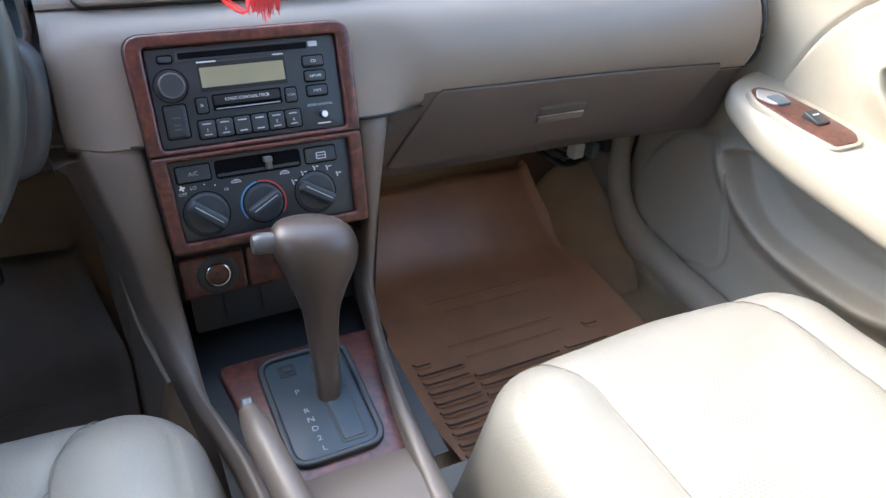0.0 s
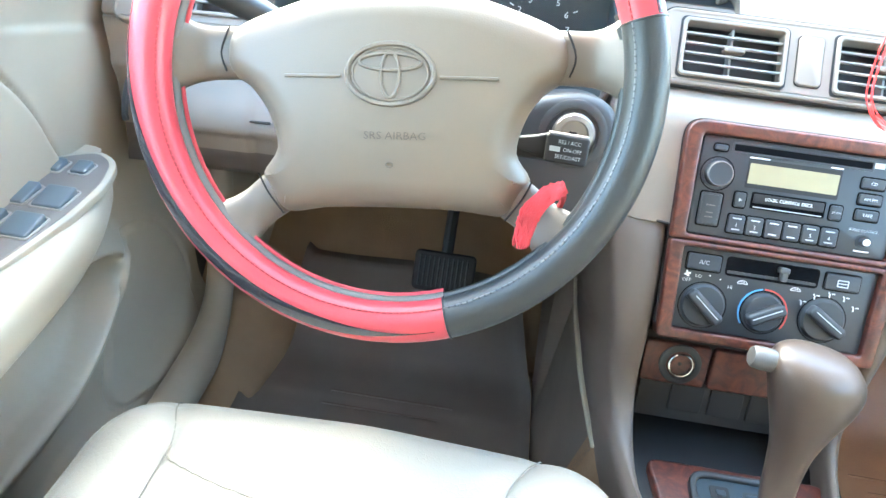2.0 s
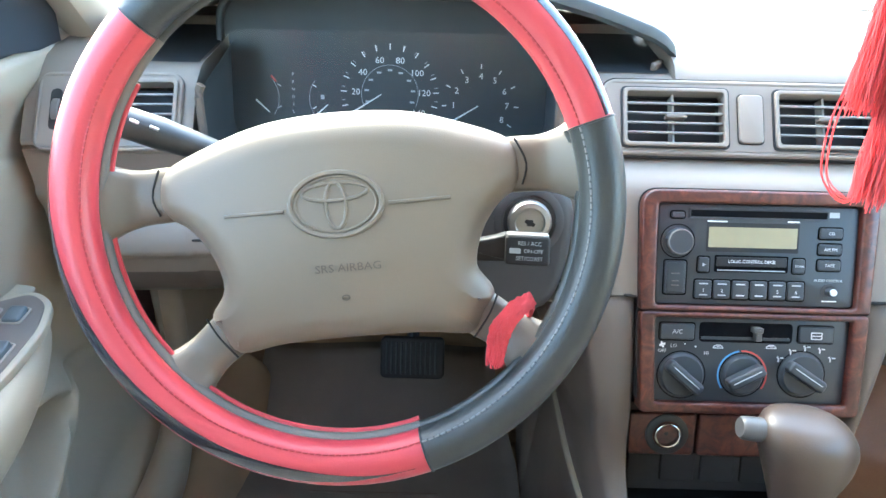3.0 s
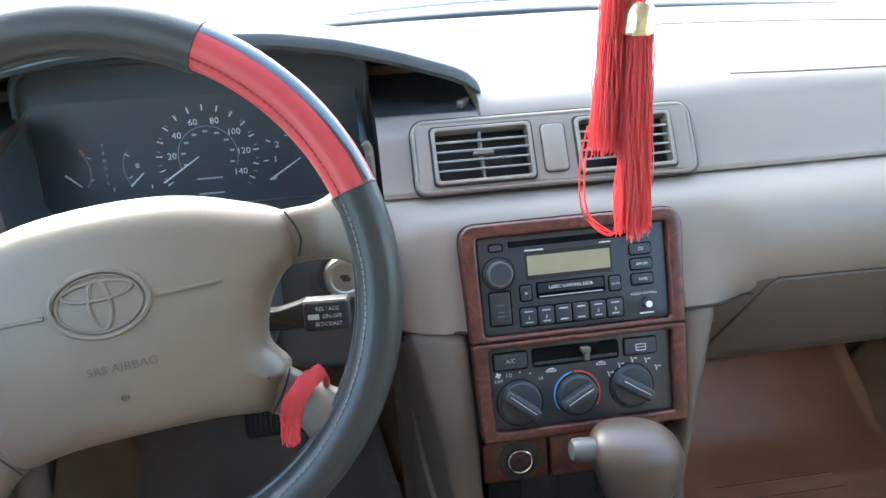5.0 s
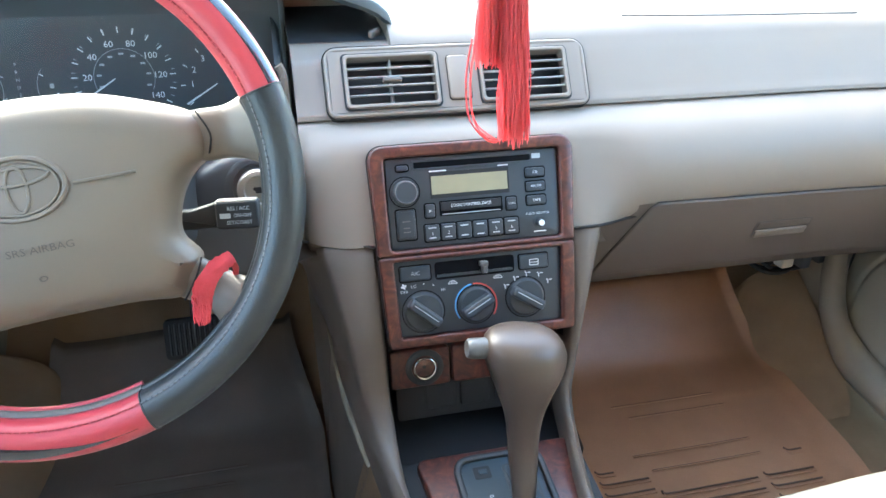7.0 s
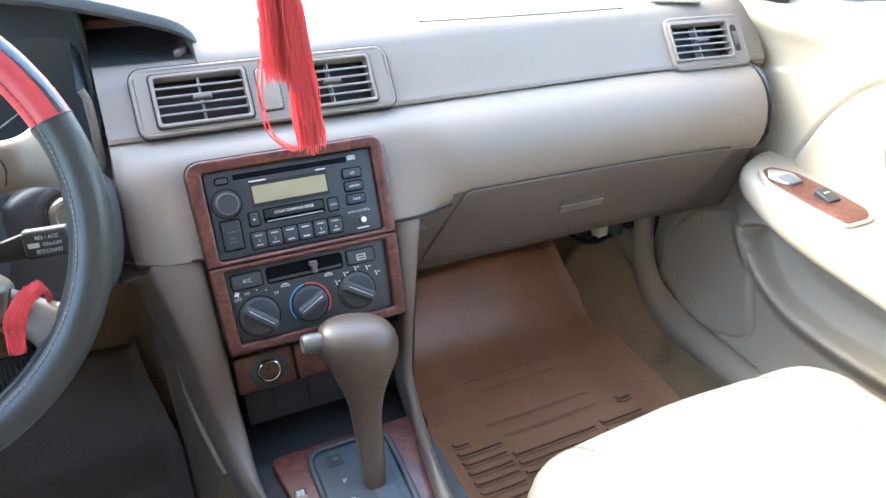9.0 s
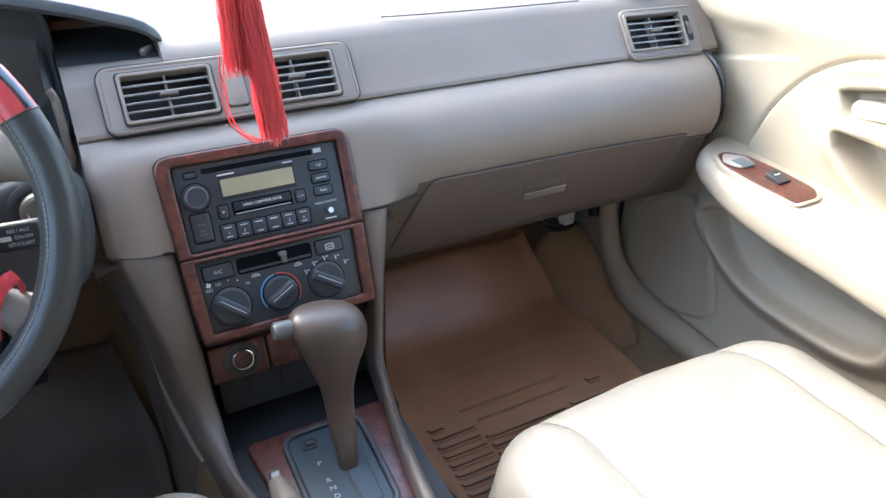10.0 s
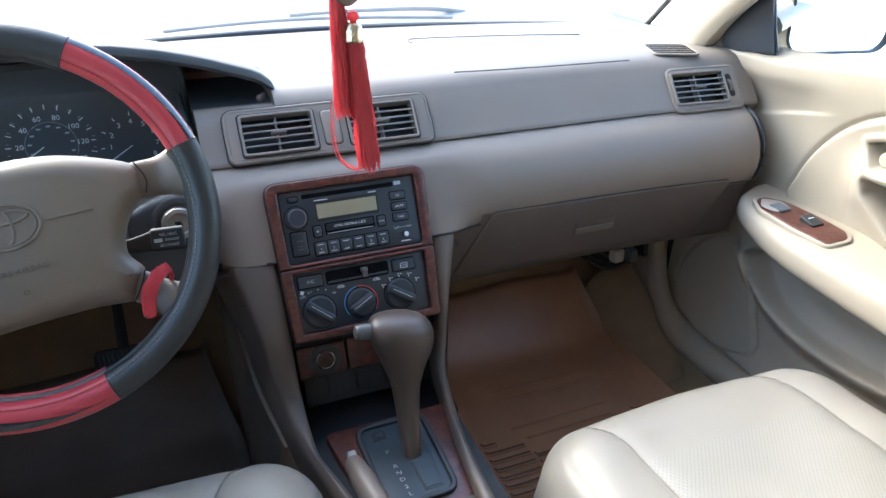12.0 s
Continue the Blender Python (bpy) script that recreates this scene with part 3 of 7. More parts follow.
def dash_body():
    right = TOP + FACE + PAD_R + UNDER_R
    mid = TOP + FACE + PAD_C + UNDER_C
    well = TOP_D + FACE_D + PAD_D + UNDER_D
    left = TOP + FACE + PAD_D + UNDER_D
    notch = TOP_N + FACE + PAD_C + UNDER_C
    stations = []

    def bowed(prof, x):
        bow = 0.018 * max(0.0, (min(abs(x), 0.775) - 0.45) / 0.33) ** 2
        f = min(1.0, max(0.0, ((x if x > 0 else -x + 0.045) - 0.7555) / 0.0165))
        inset = 0.055 * (1 - math.sqrt(1 - f * f))
        return [(y + (inset * (1 - float(smooth(0.04, 0.10, np.array(y)))) - bow if y < 0.3 else 0), z) for y, z in prof]

    for x in np.concatenate([np.linspace(0.800, 0.758, 16), np.linspace(0.754, 0.732, 6), np.linspace(0.728, 0.625, 27), np.linspace(0.615, 0.30, 14)]):
        stations.append((x, bowed(right, x)))
    for x in np.linspace(0.28, 0.134, 26):
        f, low = float(smooth(0.225, 0.145, np.array(x))), float(smooth(0.150, 0.138, np.array(x)))
        stations.append((x, mixed(TOP + FACE + PAD_R, TOP + FACE + PAD_C, f) + mixed(UNDER_R, UNDER_C, low)))
    for x in np.linspace(0.132, -0.074, 52):
        stations.append((x, mid))
    for x in np.concatenate([np.linspace(-0.0755, -0.132, 15), np.linspace(-0.14, -0.188, 5)]):
        f = float(smooth(-0.14, -0.26, np.array(x)))
        stations.append((x, mixed(notch, TOP_N + FACE + PAD_D + UNDER_D, f)))
    stations.append((-0.190, mixed(notch, well, 0.55)))
    stations.append((-0.192, well))
    for x in np.linspace(-0.22, -0.575, 8):
        stations.append((x, well))
    stations.append((-0.578, well))
    stations.append((-0.582, TOP_N + FACE + PAD_D + UNDER_D))
    for x in np.concatenate([np.linspace(-0.588, -0.694, 28)]):
        stations.append((x, bowed(TOP_N + FACE + PAD_D + UNDER_D, x)))
    for x in np.concatenate([np.linspace(-0.696, -0.707, 3), np.linspace(-0.711, -0.755, 14)]):
        stations.append((x, bowed(left, x)))
    # finer rows down the upright face, so that the outlets can be cut cleanly
    a0, a1 = len(TOP) - 1, len(TOP) + 4

    def finer(prof):
        out = list(prof[:a0])
        for k in range(a0, a1):
            for q in range(5):
                f = q / 5
                out.append((prof[k][0] * (1 - f) + prof[k + 1][0] * f, prof[k][1] * (1 - f) + prof[k + 1][1] * f))
        return out + list(prof[a1:])

    bm = bmesh.new()
    loft(bm, [[(x, y, z) for y, z in finer(s)] for x, s in stations])
    cut = []
    for f in bm.faces:
        q = f.calc_center_median()
        for m, c, w, h in ((VENT, -0.0785, 0.108, 0.061), (VENT, 0.0785, 0.108, 0.061), (SIDE_R, -0.012, 0.098, 0.061), (SIDE_L, 0.012, 0.098, 0.061)):
            p = m.inverted() @ q
            if abs(p.x - c) < w / 2 and abs(p.y) < h / 2 and abs(p.z) < 0.03:
                cut.append(f)
                break
    bmesh.ops.delete(bm, geom=cut, context="FACES")
    n = len(right)
    # faces below the pad take the colour that is darkened for shade
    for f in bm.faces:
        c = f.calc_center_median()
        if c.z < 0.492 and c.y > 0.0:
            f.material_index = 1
    body = part("body", bm, [DASH, LOWERSHADE], dash, sharp=60)
    # end caps
    for prof, x in ((right, 0.800), (left, -0.755)):
        bm = bmesh.new()
        bm.faces.new([bm.verts.new((x, y, z)) for y, z in bowed(prof, x)])
        part("end_cap", bm, DASH, dash)
    return body



dash_body()


def air_vent(m, w, h, parent, slats=4):
    """A framed air outlet with horizontal slats and a small thumb tab."""
    bm = bmesh.new()
    plate(bm, m, round_rect(w, h, 0.004), -0.026, -0.032)
    vent = part("vent", bm, DARK, parent, "dark air outlet with grey slats")
    bm = bmesh.new()
    ring_plate(bm, m, round_rect(w + 0.004, h + 0.004, 0.005), round_rect(w - 0.004, h - 0.004, 0.0035), 0.0025, -0.014, 0.001)
    part("vent_frame", bm, DASH, vent)
    pitch = (h - 0.006) / (slats + 1)
    first = None
    up = (m.to_3x3() @ Vector((0, 1, 0))) * pitch
    for i in range(slats):
        if first is None:
            bm = bmesh.new()
            c = -h / 2 + 0.003 + pitch
            sm = m @ Matrix.Translation((0, c, -0.0035)) @ Matrix.Rotation(radians(97), 4, "X")
            plate(bm, sm, round_rect(w - 0.004, 0.0060, 0.001, 2), 0.0009, -0.0009, 0.0006, 0, 2)
            first = part("slat", bm, STEELGREY, vent)
        else:
            again(first, up * i)
    bm = bmesh.new()
    plate(bm, m, round_rect(0.0022, h - 0.004, 0.0005), -0.008, -0.022)
    part("rib", bm, STEELGREY, vent)
    bm = bmesh.new()
    plate(bm, m, round_rect(w * 0.21, 0.0046, 0.002), 0.0045, -0.004, 0.0012)
    part("tab", bm, RAIL, vent, "small grey thumb tab")
    return vent


STEELGREY = material("slat_plastic", (0.28, 0.27, 0.255), rough=0.45, grain=900, bump=0.05, spread=0.2)


def vent_plate(bm, m, outline, holes, w, h):
    """A face plate whose outlets go through it: strips above, below and between the openings, under one rounded rim."""
    us, vs = [u for u, v in outline], [v for u, v in outline]
    ring_plate(bm, m, outline, shrink(outline, 0.006), 0.004, -0.010, 0.003)
    u0, u1, v0, v1 = min(us) + 0.0055, max(us) - 0.0055, min(vs) + 0.0055, max(vs) - 0.0055
    edges = [u0] + [e for c, _ in holes for e in (c - w / 2, c + w / 2)] + [u1]
    spans = [(edges[i], edges[i + 1], v0, v1) for i in range(0, len(edges), 2)]
    for c, cv in holes:
        spans += [(c - w / 2, c + w / 2, cv + h / 2, v1), (c - w / 2, c + w / 2, v0, cv - h / 2)]
    for a, b, p, q in spans:
        plate(bm, m, [(b, q), (a, q), (a, p), (b, p)], 0.004, -0.004)


def centre_vents():
    bm = bmesh.new()
    outer = round_rect(0.312, 0.082, [0.016, 0.016, 0.012, 0.012], 6, 0.002, 0.001)
    vent_plate(bm, VENT, outer, [(-0.0785, 0.0), (0.0785, 0.0)], 0.110, 0.064)
    part("vent_panel", bm, DASH, dash, "grey-taupe panel round the centre air outlets", sharp=30)
    bm = bmesh.new()
    ring_plate(bm, VENT, round_rect(0.3147, 0.0847, [0.017, 0.017, 0.013, 0.013], 6, 0.002, 0.001), round_rect(0.3125, 0.0825, [0.0162, 0.0162, 0.0122, 0.0122], 6, 0.002, 0.001), 0.0012, -0.008, 0.0004)
    part("gap", bm, SEAMDARK, dash)
    lift = VENT @ Matrix.Translation((0, 0, 0.0045))
    for cx in (-0.0785, 0.0785):
        m = lift @ Matrix.Translation((cx, 0.0, 0.0))
        bm = bmesh.new()
        ring_plate(bm, m, round_rect(0.1125, 0.0665, 0.006), round_rect(0.103, 0.057, 0.004), 0.0006, -0.030, 0.0003)
        part("vent_surround", bm, DARK, dash)
        air_vent(m @ Matrix.Translation((0, 0, 0.0016)), 0.104, 0.058, dash)
    bm = bmesh.new()
    plate(bm, lift, round_rect(0.0275, 0.0545, 0.005, 4, -0.0005, 0.0), 0.0002, -0.004)
    part("button_gap", bm, SEAMDARK, dash)
    bm = bmesh.new()
    plate(bm, lift, round_rect(0.0255, 0.0525, 0.005, 4, -0.0005, 0.0), 0.003, -0.004, 0.002)
    part("hazard_button", bm, DASH, dash, "blank taupe push button between the air outlets")


centre_vents()


def side_vents():
    for s, cx in ((1, 0.690), (-1, -0.665)):
        bowed = (SIDE_R if s > 0 else SIDE_L) @ Matrix.Translation((0, 0, -0.0028))
        bm = bmesh.new()
        vent_plate(bm, bowed, round_rect(0.148, 0.086, 0.014, 5, 0.001 * s, -0.002), [(-0.012 * s, 0.0)], 0.111, 0.060)
        part("vent_panel", bm, DASH, dash, "taupe panel round a side air outlet")
        m = bowed @ Matrix.Translation((-0.012 * s, 0, 0.0055))
        air_vent(m, 0.110, 0.059, dash)
        bm = bmesh.new()
        plate(bm, bowed, round_rect(0.0115, 0.044, 0.005, 3, 0.054 * s, 0), 0.0046, 0.0)
        part("wheel_slot", bm, SEAMDARK, dash)
        bm = bmesh.new()
        wm = bowed @ Matrix.Translation((0.054 * s, 0, -0.0105)) @ Matrix.Rotation(radians(90), 4, "Y")
        lathe(bm, wm, [(0, -0.004), (0.018, -0.004), (0.019, -0.003), (0.019, 0.003), (0.018, 0.004), (0, 0.004)], 24)
        part("thumbwheel", bm, RAIL, dash, "ribbed grey thumbwheel beside the air outlet")


side_vents()


def hood():
    """The arched binnacle over the instruments."""
    half = [(0.0, 0.7925), (0.10, 0.7885), (0.165, 0.777), (0.225, 0.760), (0.285, 0.738), (0.300, 0.730), (0.311, 0.720), (0.3165, 0.711), (0.3185, 0.7035)]
    dx, dz = [p[0] for p in half], [p[1] for p in half]
    mid = -0.3845
    offs = np.concatenate([np.linspace(0.3185, 0.28, 12), np.linspace(0.27, 0.0, 16)])
    xs = list(mid + offs) + list(mid - offs[::-1][1:])
    outer, inner = [], []
    for x in xs:
        top = float(np.interp(abs(x - mid), dx, dz))
        rise = (top - 0.7035) / 0.089
        lip = 0.176 - 0.026 * rise
        back = 0.205 + 0.27 * rise ** 0.7
        thick = min(0.018, (top - 0.690) * 0.55)
        outer.append([(x, back, 0.7025), (x, back - (back - lip) * 0.35, 0.7030 + (top - 0.7030) * 0.58), (x, lip + 0.06 * rise + 0.012, top - 0.0012), (x, lip + 0.014, top), (x, lip + 0.007, top - 0.0006), (x, lip + 0.004, top - 0.002)])
        inner.append([(x, lip + 0.004, top - 0.002), (x, lip + 0.001, top - 0.005), (x, lip, top - thick * 0.7), (x, lip + 0.004, top - thick), (x, lip + 0.014, top - thick - 0.001), (x, lip + 0.06, top - thick), (x, 0.31, 0.7025 + (top - 0.7025) * 0.30)])
    bm = bmesh.new()
    loft(bm, outer)
    part("hood", bm, DASH, dash, "arched hood over the instruments", sharp=60)
    bm = bmesh.new()
    loft(bm, inner)
    part("hood_lining", bm, LINING, dash, "black lip and lining under the hood")
    # black tray that fills the space under the hood's end
    for ends in ((-0.0765, -0.10, -0.14, -0.1895), (-0.585, -0.63, -0.66, -0.693)):
        bm = bmesh.new()
        loft(bm, [[(x, 0.162, 0.6890), (x, 0.170, 0.6905), (x, 0.20, 0.6915), (x, 0.31, 0.694)] for x in ends])
        part("hood_tray", bm, BLACK, dash, "black tray under the end of the hood")
    bm = bmesh.new()
    plate(bm, frame_of((-0.088, 0.172, 0.6945), (0.6, 0.8, 0), (0, 0, 1)), round_rect(0.022, 0.009, 0.003), 0.002, -0.003, 0.0015)
    part("hood_clip", bm, RAIL, dash, "small grey end piece of the tray")


hood()


LATCHPALE = material("latch_plastic", (0.145, 0.117, 0.097), rough=0.5, grain=900, bump=0.1, spread=0.15)
LATCHDARK = material("latch_recess_plastic", (0.07, 0.06, 0.053), rough=0.6, grain=900, bump=0.1, spread=0.15)


def glove_box():
    box = thing("glove_box", (0.47, 0.05, 0.40), "closed taupe plastic glove box lid with a recessed latch", "glove box")
    face = frame_of((0.475, 0.0222, 0.514), (1, 0, 0), (0, -0.0300, 0.119))
    lid = [(0.226, -0.007), (-0.238, 0.003), (-0.247, -0.004), (-0.262, -0.036), (-0.287, -0.090), (-0.297, -0.116), (-0.290, -0.122), (0.165, -0.124), (0.192, -0.114), (0.216, -0.070), (0.222, -0.040), (0.232, -0.016)]
    # points along the long edges, so that the lid follows the dashboard's bow
    fine = []
    for p, q in zip(lid, lid[1:] + lid[:1]):
        k = max(1, int(abs(q[0] - p[0]) / 0.02))
        fine += [(p[0] + (q[0] - p[0]) * i / k, p[1] + (q[1] - p[1]) * i / k) for i in range(k)]

    def bend(mesh):
        bmesh.ops.triangulate(mesh, faces=[f for f in mesh.faces if len(f.verts) > 4])
        for v in mesh.verts:
            v.co.y -= 0.018 * max(0.0, (v.co.x - 0.45) / 0.33) ** 2

    bm = bmesh.new()
    plate(bm, face, [(-0.215, 0.002), (-0.335, 0.002), (-0.338, -0.122), (-0.27, -0.122)], 0.0, -0.006)
    part("side_panel", bm, LOWERSHADE, box)
    bm = bmesh.new()
    plate(bm, face, shrink(fine, -0.0008), 0.0006, -0.008)
    bend(bm)
    part("gap", bm, SEAMDARK, box)
    bm = bmesh.new()
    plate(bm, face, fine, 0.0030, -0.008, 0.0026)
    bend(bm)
    part("lid", bm, LOWERSHADE, box)
    bm = bmesh.new()
    m = face @ Matrix.Translation((-0.036, -0.062, 0.0030))
    plate(bm, m, round_rect(0.086, 0.030, 0.004), 0.0005, -0.003)
    part("latch_recess", bm, LATCHDARK, box)
    bm = bmesh.new()
    plate(bm, m @ Matrix.Translation((0, -0.008, 0)), round_rect(0.080, 0.013, 0.002), 0.0025, -0.001, 0.0015)
    part("latch", bm, LATCHPALE, box, "paler plastic latch handle")
    bm = bmesh.new()
    plate(bm, m @ Matrix.Translation((0, 0.007, 0)), round_rect(0.080, 0.011, 0.003), 0.0012, -0.001, 0.0008)
    part("latch_plate", bm, LOWERSHADE, box)


glove_box()


def dash_top_details():
    bm = bmesh.new()
    tube(bm, [(x, y, 0.7066 - 0.004 * max(0, (y - 0.3) / 0.14)) for x, y in curve_through([(0.236, 0.405), (0.236, 0.430), (0.250, 0.446), (0.29, 0.443), (0.42, 0.418), (0.54, 0.385), (0.585, 0.366)], 4, False)], 0.0010, 5)
    part("airbag_cover_seam", bm, DASHSEAM, dash, "fine seam of the passenger airbag cover")
    bm = bmesh.new()
    tube(bm, [(x, y, 0.7063) for x, y in curve_through([(0.222, 0.168), (0.30, 0.158), (0.42, 0.149), (0.545, 0.142)], 4, False)], 0.0011, 5)
    part("airbag_cover_seam", bm, DASHSEAM, dash, "fine seam of the passenger airbag cover")
    bm = bmesh.new()
    m = frame_of((0.672, 0.190, 0.7062), (1, -0.35, 0), (0.35, 1, 0))
    ring_plate(bm, m, round_rect(0.086, 0.084, 0.012), round_rect(0.078, 0.076, 0.010), 0.0010, -0.002, 0.0006)
    grille = part("defroster_grille", bm, DASH, dash, "slotted side window demister outlet")
    bm = bmesh.new()
    plate(bm, m, round_rect(0.077, 0.075, 0.008), 0.0004, -0.001)
    part("slot", bm, SLOTBLACK, grille)
    bm = bmesh.new()
    plate(bm, m @ Matrix.Translation((0, -0.0245, 0)), round_rect(0.077, 0.0030, 0.001), 0.0007, 0, 0.0003)
    bar = part("bar", bm, DASH, grille)
    for i in range(1, 4):
        again(bar, m.to_3x3() @ Vector((0, 0.0165 * i, 0)))
    # black strips put in as the dark shaded gap between dashboard end and door
    for s, xe in ((1, 0.7745), (-1, -0.7295)):
        low = PAD_R if s > 0 else PAD_D
        prof = [(y - 0.018 * (((abs(xe) if s > 0 else abs(xe) + 0.0) - 0.45) / 0.33) ** 2, z) for y, z in FACE[-1:] + low]
        bm = bmesh.new()
        tube(bm, [(xe - s * 0.001, y + 0.010, z) for y, z in prof], 0.0042, 6)
        part("end_gap_strip", bm, BLACK, dash, "black strip for the dark gap at the dashboard end")
    bm = bmesh.new()
    tube(bm, [(0.8005, y, z) for y, z in TOP[4:] + FACE[:-1]], 0.0035, 6)
    part("end_gap_strip", bm, BLACK, dash, "black strip for the dark gap at the dashboard end")
    bm = bmesh.new()
    tube(bm, [(x, 0.0325 - 0.018 * ((x - 0.45) / 0.33) ** 2, 0.4955) for x in np.linspace(0.700, 0.768, 8)], 0.0012, 6)
    part("seam", bm, SEAMDARK, dash)
    # seams either side of the centre stack
    bm = bmesh.new()
    row = []
    for x in np.linspace(0.120, 0.236, 16):
        f = float(smooth(0.225, 0.145, np.array(x)))
        row.append((x, 0.031 * (1 - f) + 0.003 * f - 0.0012, 0.497 * (1 - f) + 0.506 * f - 0.001))
    tube(bm, row, 0.0018, 6)
    part("seam", bm, SEAMDARK, dash)
    for a, b in (((-0.118, 0.001, 0.506), (-0.20, 0.026, 0.508)), ((-0.56, 0.052, 0.530), (-0.70, 0.052, 0.524))):
        bm = bmesh.new()
        tube(bm, [a, tuple((Vector(a) + Vector(b)) / 2), b], 0.0016, 6)
        part("seam", bm, SEAMDARK, dash)


dash_top_details()

# ---- centre console ----
console = thing("centre_console", (0, -0.2, 0.0), "taupe plastic centre console with raised side rails", "console")


CARPETEDGE = material("carpet_edging", (0.31, 0.27, 0.20), rough=0.8, grain=900, bump=0.3, spread=0.2)


def edge_height(y):
    """Height of the carpet edge along the console's driver side."""
    return float(np.interp(y, (-0.62, -0.20, -0.09, -0.045, 0.005, 0.035, 0.085, 0.14, 0.161, 0.30), (0.16, 0.19, 0.225, 0.255, 0.268, 0.283, 0.291, 0.298, 0.307, 0.32)))


def carpet_flank(ends):
    """Carpet under the console's driver side, with its pale edge strip."""
    behind = [ends[0]]
    for p in ends:
        if p[1] < behind[-1][1] - 0.004:
            behind.append(p)
    ends = behind[::-1]
    run = [p for p in ends if -0.075 < p[1] < 0.168]
    bm = bmesh.new()
    tube(bm, [(x - 0.001, y, z) for x, y, z in run], [0.0022 + 0.0036 * math.sin(math.pi * min(1.0, k / (len(run) - 1) * 0.8 + 0.1)) for k in range(len(run))], 8, flat=0.7)
    part("carpet_edge", bm, CARPETEDGE, console, "pale edge strip of the console carpet")
    rows = [[(x + 0.004, y, z + 0.006), (x + 0.007, y, z - 0.02), (min(x, -0.10) * 0.5 - 0.09, y, z * 0.5), (-0.186, y, 0.0)] for x, y, z in ends]
    rows += [[(-0.19, y, 0.45), (-0.19, y, 0.30), (-0.188, y, 0.15), (-0.186, y, 0.0)] for y in (rows[-1][0][1] + 0.02, 0.55)]
    # the forward carpet takes the darkened colour for the shade under the dashboard
    for name, keep, mat, label in (("heel_carpet", [r for r in rows if r[0][1] < -0.04], CARPET, "tan carpet under the console side"), ("side_carpet", [r for r in rows if r[0][1] > -0.06], SHADEDFLOOR, "console side carpet with footwell shade in its colour")):
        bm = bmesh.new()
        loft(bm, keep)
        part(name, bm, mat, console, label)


def console_sides():
    front = [(0.10, 0.507), (0.03, 0.507), (0.004, 0.503), (-0.018, 0.462), (-0.036, 0.420), (-0.046, 0.385), (-0.054, 0.345), (-0.068, 0.315), (-0.095, 0.296), (-0.14, 0.290), (-0.25, 0.289), (-0.40, 0.290), (-0.62, 0.292)]
    fr = curve_through(front, 4, False)
    keys = [-0.62, -0.36, -0.255, -0.20, -0.16, -0.07, -0.05, 0.0, 0.1]
    wide = {1: [0.085, 0.083, 0.088, 0.093, 0.099, 0.117, 0.128, 0.158, 0.168], -1: [0.088, 0.092, 0.102, 0.114, 0.124, 0.140, 0.152, 0.178, 0.190]}
    for s in (1, -1):
        rows = []
        for k, (y, z) in enumerate(fr):
            a, b = fr[max(k - 1, 0)], fr[min(k + 1, len(fr) - 1)]
            t = Vector((b[0] - a[0], b[1] - a[1])).normalized()
            ny, nz = -t.y, t.x
            wo = float(np.interp(y, keys, wide[s]))
            wi = min(wo - float(np.interp(y, (-0.36, -0.20, -0.10, 0.0), (0.024, 0.016, 0.014, 0.024))), float(np.interp(y, (-0.075, -0.05, 0.0, 0.1), (0.110, 0.1125, 0.1168, 0.1205))))
            flare = 0.004 if s > 0 else 0.024 * float(smooth(-0.13, -0.02, np.array(y)))
            # the driver's side ends at the carpet edge
            deep = next((d for d in np.linspace(0.02, 0.30, 141) if z + nz * d < edge_height(y + ny * d)), 0.22) if s < 0 else 0.30
            if s < 0 and y > 0.002:
                deep = 0.03
            row = []
            for x, d in ((wi + 0.001, 0.045), (wi, 0.010), (wi + 0.0015, 0.004), (wi + 0.005, 0.001), ((wi + wo) / 2, 0.0), (wo - 0.007, 0.0015), (wo - 0.002, 0.006), (wo + 0.001, 0.014), (wo + flare * 0.55, 0.05), (wo + flare, 0.12), (wo + flare + (0.008 if s > 0 else 0.0), 0.30)):
                if s < 0 and d > 0.014:
                    d = min(d, 0.014 + (d - 0.014) * (deep - 0.014) / 0.286) if d != 0.045 else d
                if s > 0 and y > 0.002:
                    d = min(d, 0.035)
                row.append((s * x, y + ny * d, max(0.0, z + nz * d)))
            rows.append(row)
        bm = bmesh.new()
        loft(bm, rows)
        part("side_rail", bm, RAIL, console, "taupe console side with a rounded raised rail", sharp=60)
        if s < 0:
            carpet_flank([row[-1] for (y, z), row in zip(fr, rows) if y <= 0.002])
    # carpeted flank of the console in the passenger footwell
    bm = bmesh.new()
    loft(bm, [[(x, y, z) for x, z in ((0.152, 0.0), (0.149, 0.12), (0.147, 0.28), (0.148, 0.43))] for y in (0.0, 0.1, 0.25, 0.50)])
    part("flank", bm, CARPET, console, "tan carpet on the side of the console")
    # floor of the console behind the gate, the pocket and its walls
    bm = bmesh.new()
    loft(bm, [[(-0.10, y, z), (-0.05, y, z + 0.002), (0.05, y, z + 0.002), (0.08, y, z)] for y, z in ((-0.275, 0.262), (-0.30, 0.276), (-0.33, 0.283), (-0.45, 0.287), (-0.62, 0.290))])
    part("rear_deck", bm, RAIL, console, sharp=60)
    bm = bmesh.new()
    loft(bm, [[(-0.112, y, z), (0.112, y, z)] for y, z in ((-0.30, 0.258), (-0.10, 0.258), (-0.085, 0.240), (0.06, 0.236), (0.07, 0.30), (0.06, 0.42))])
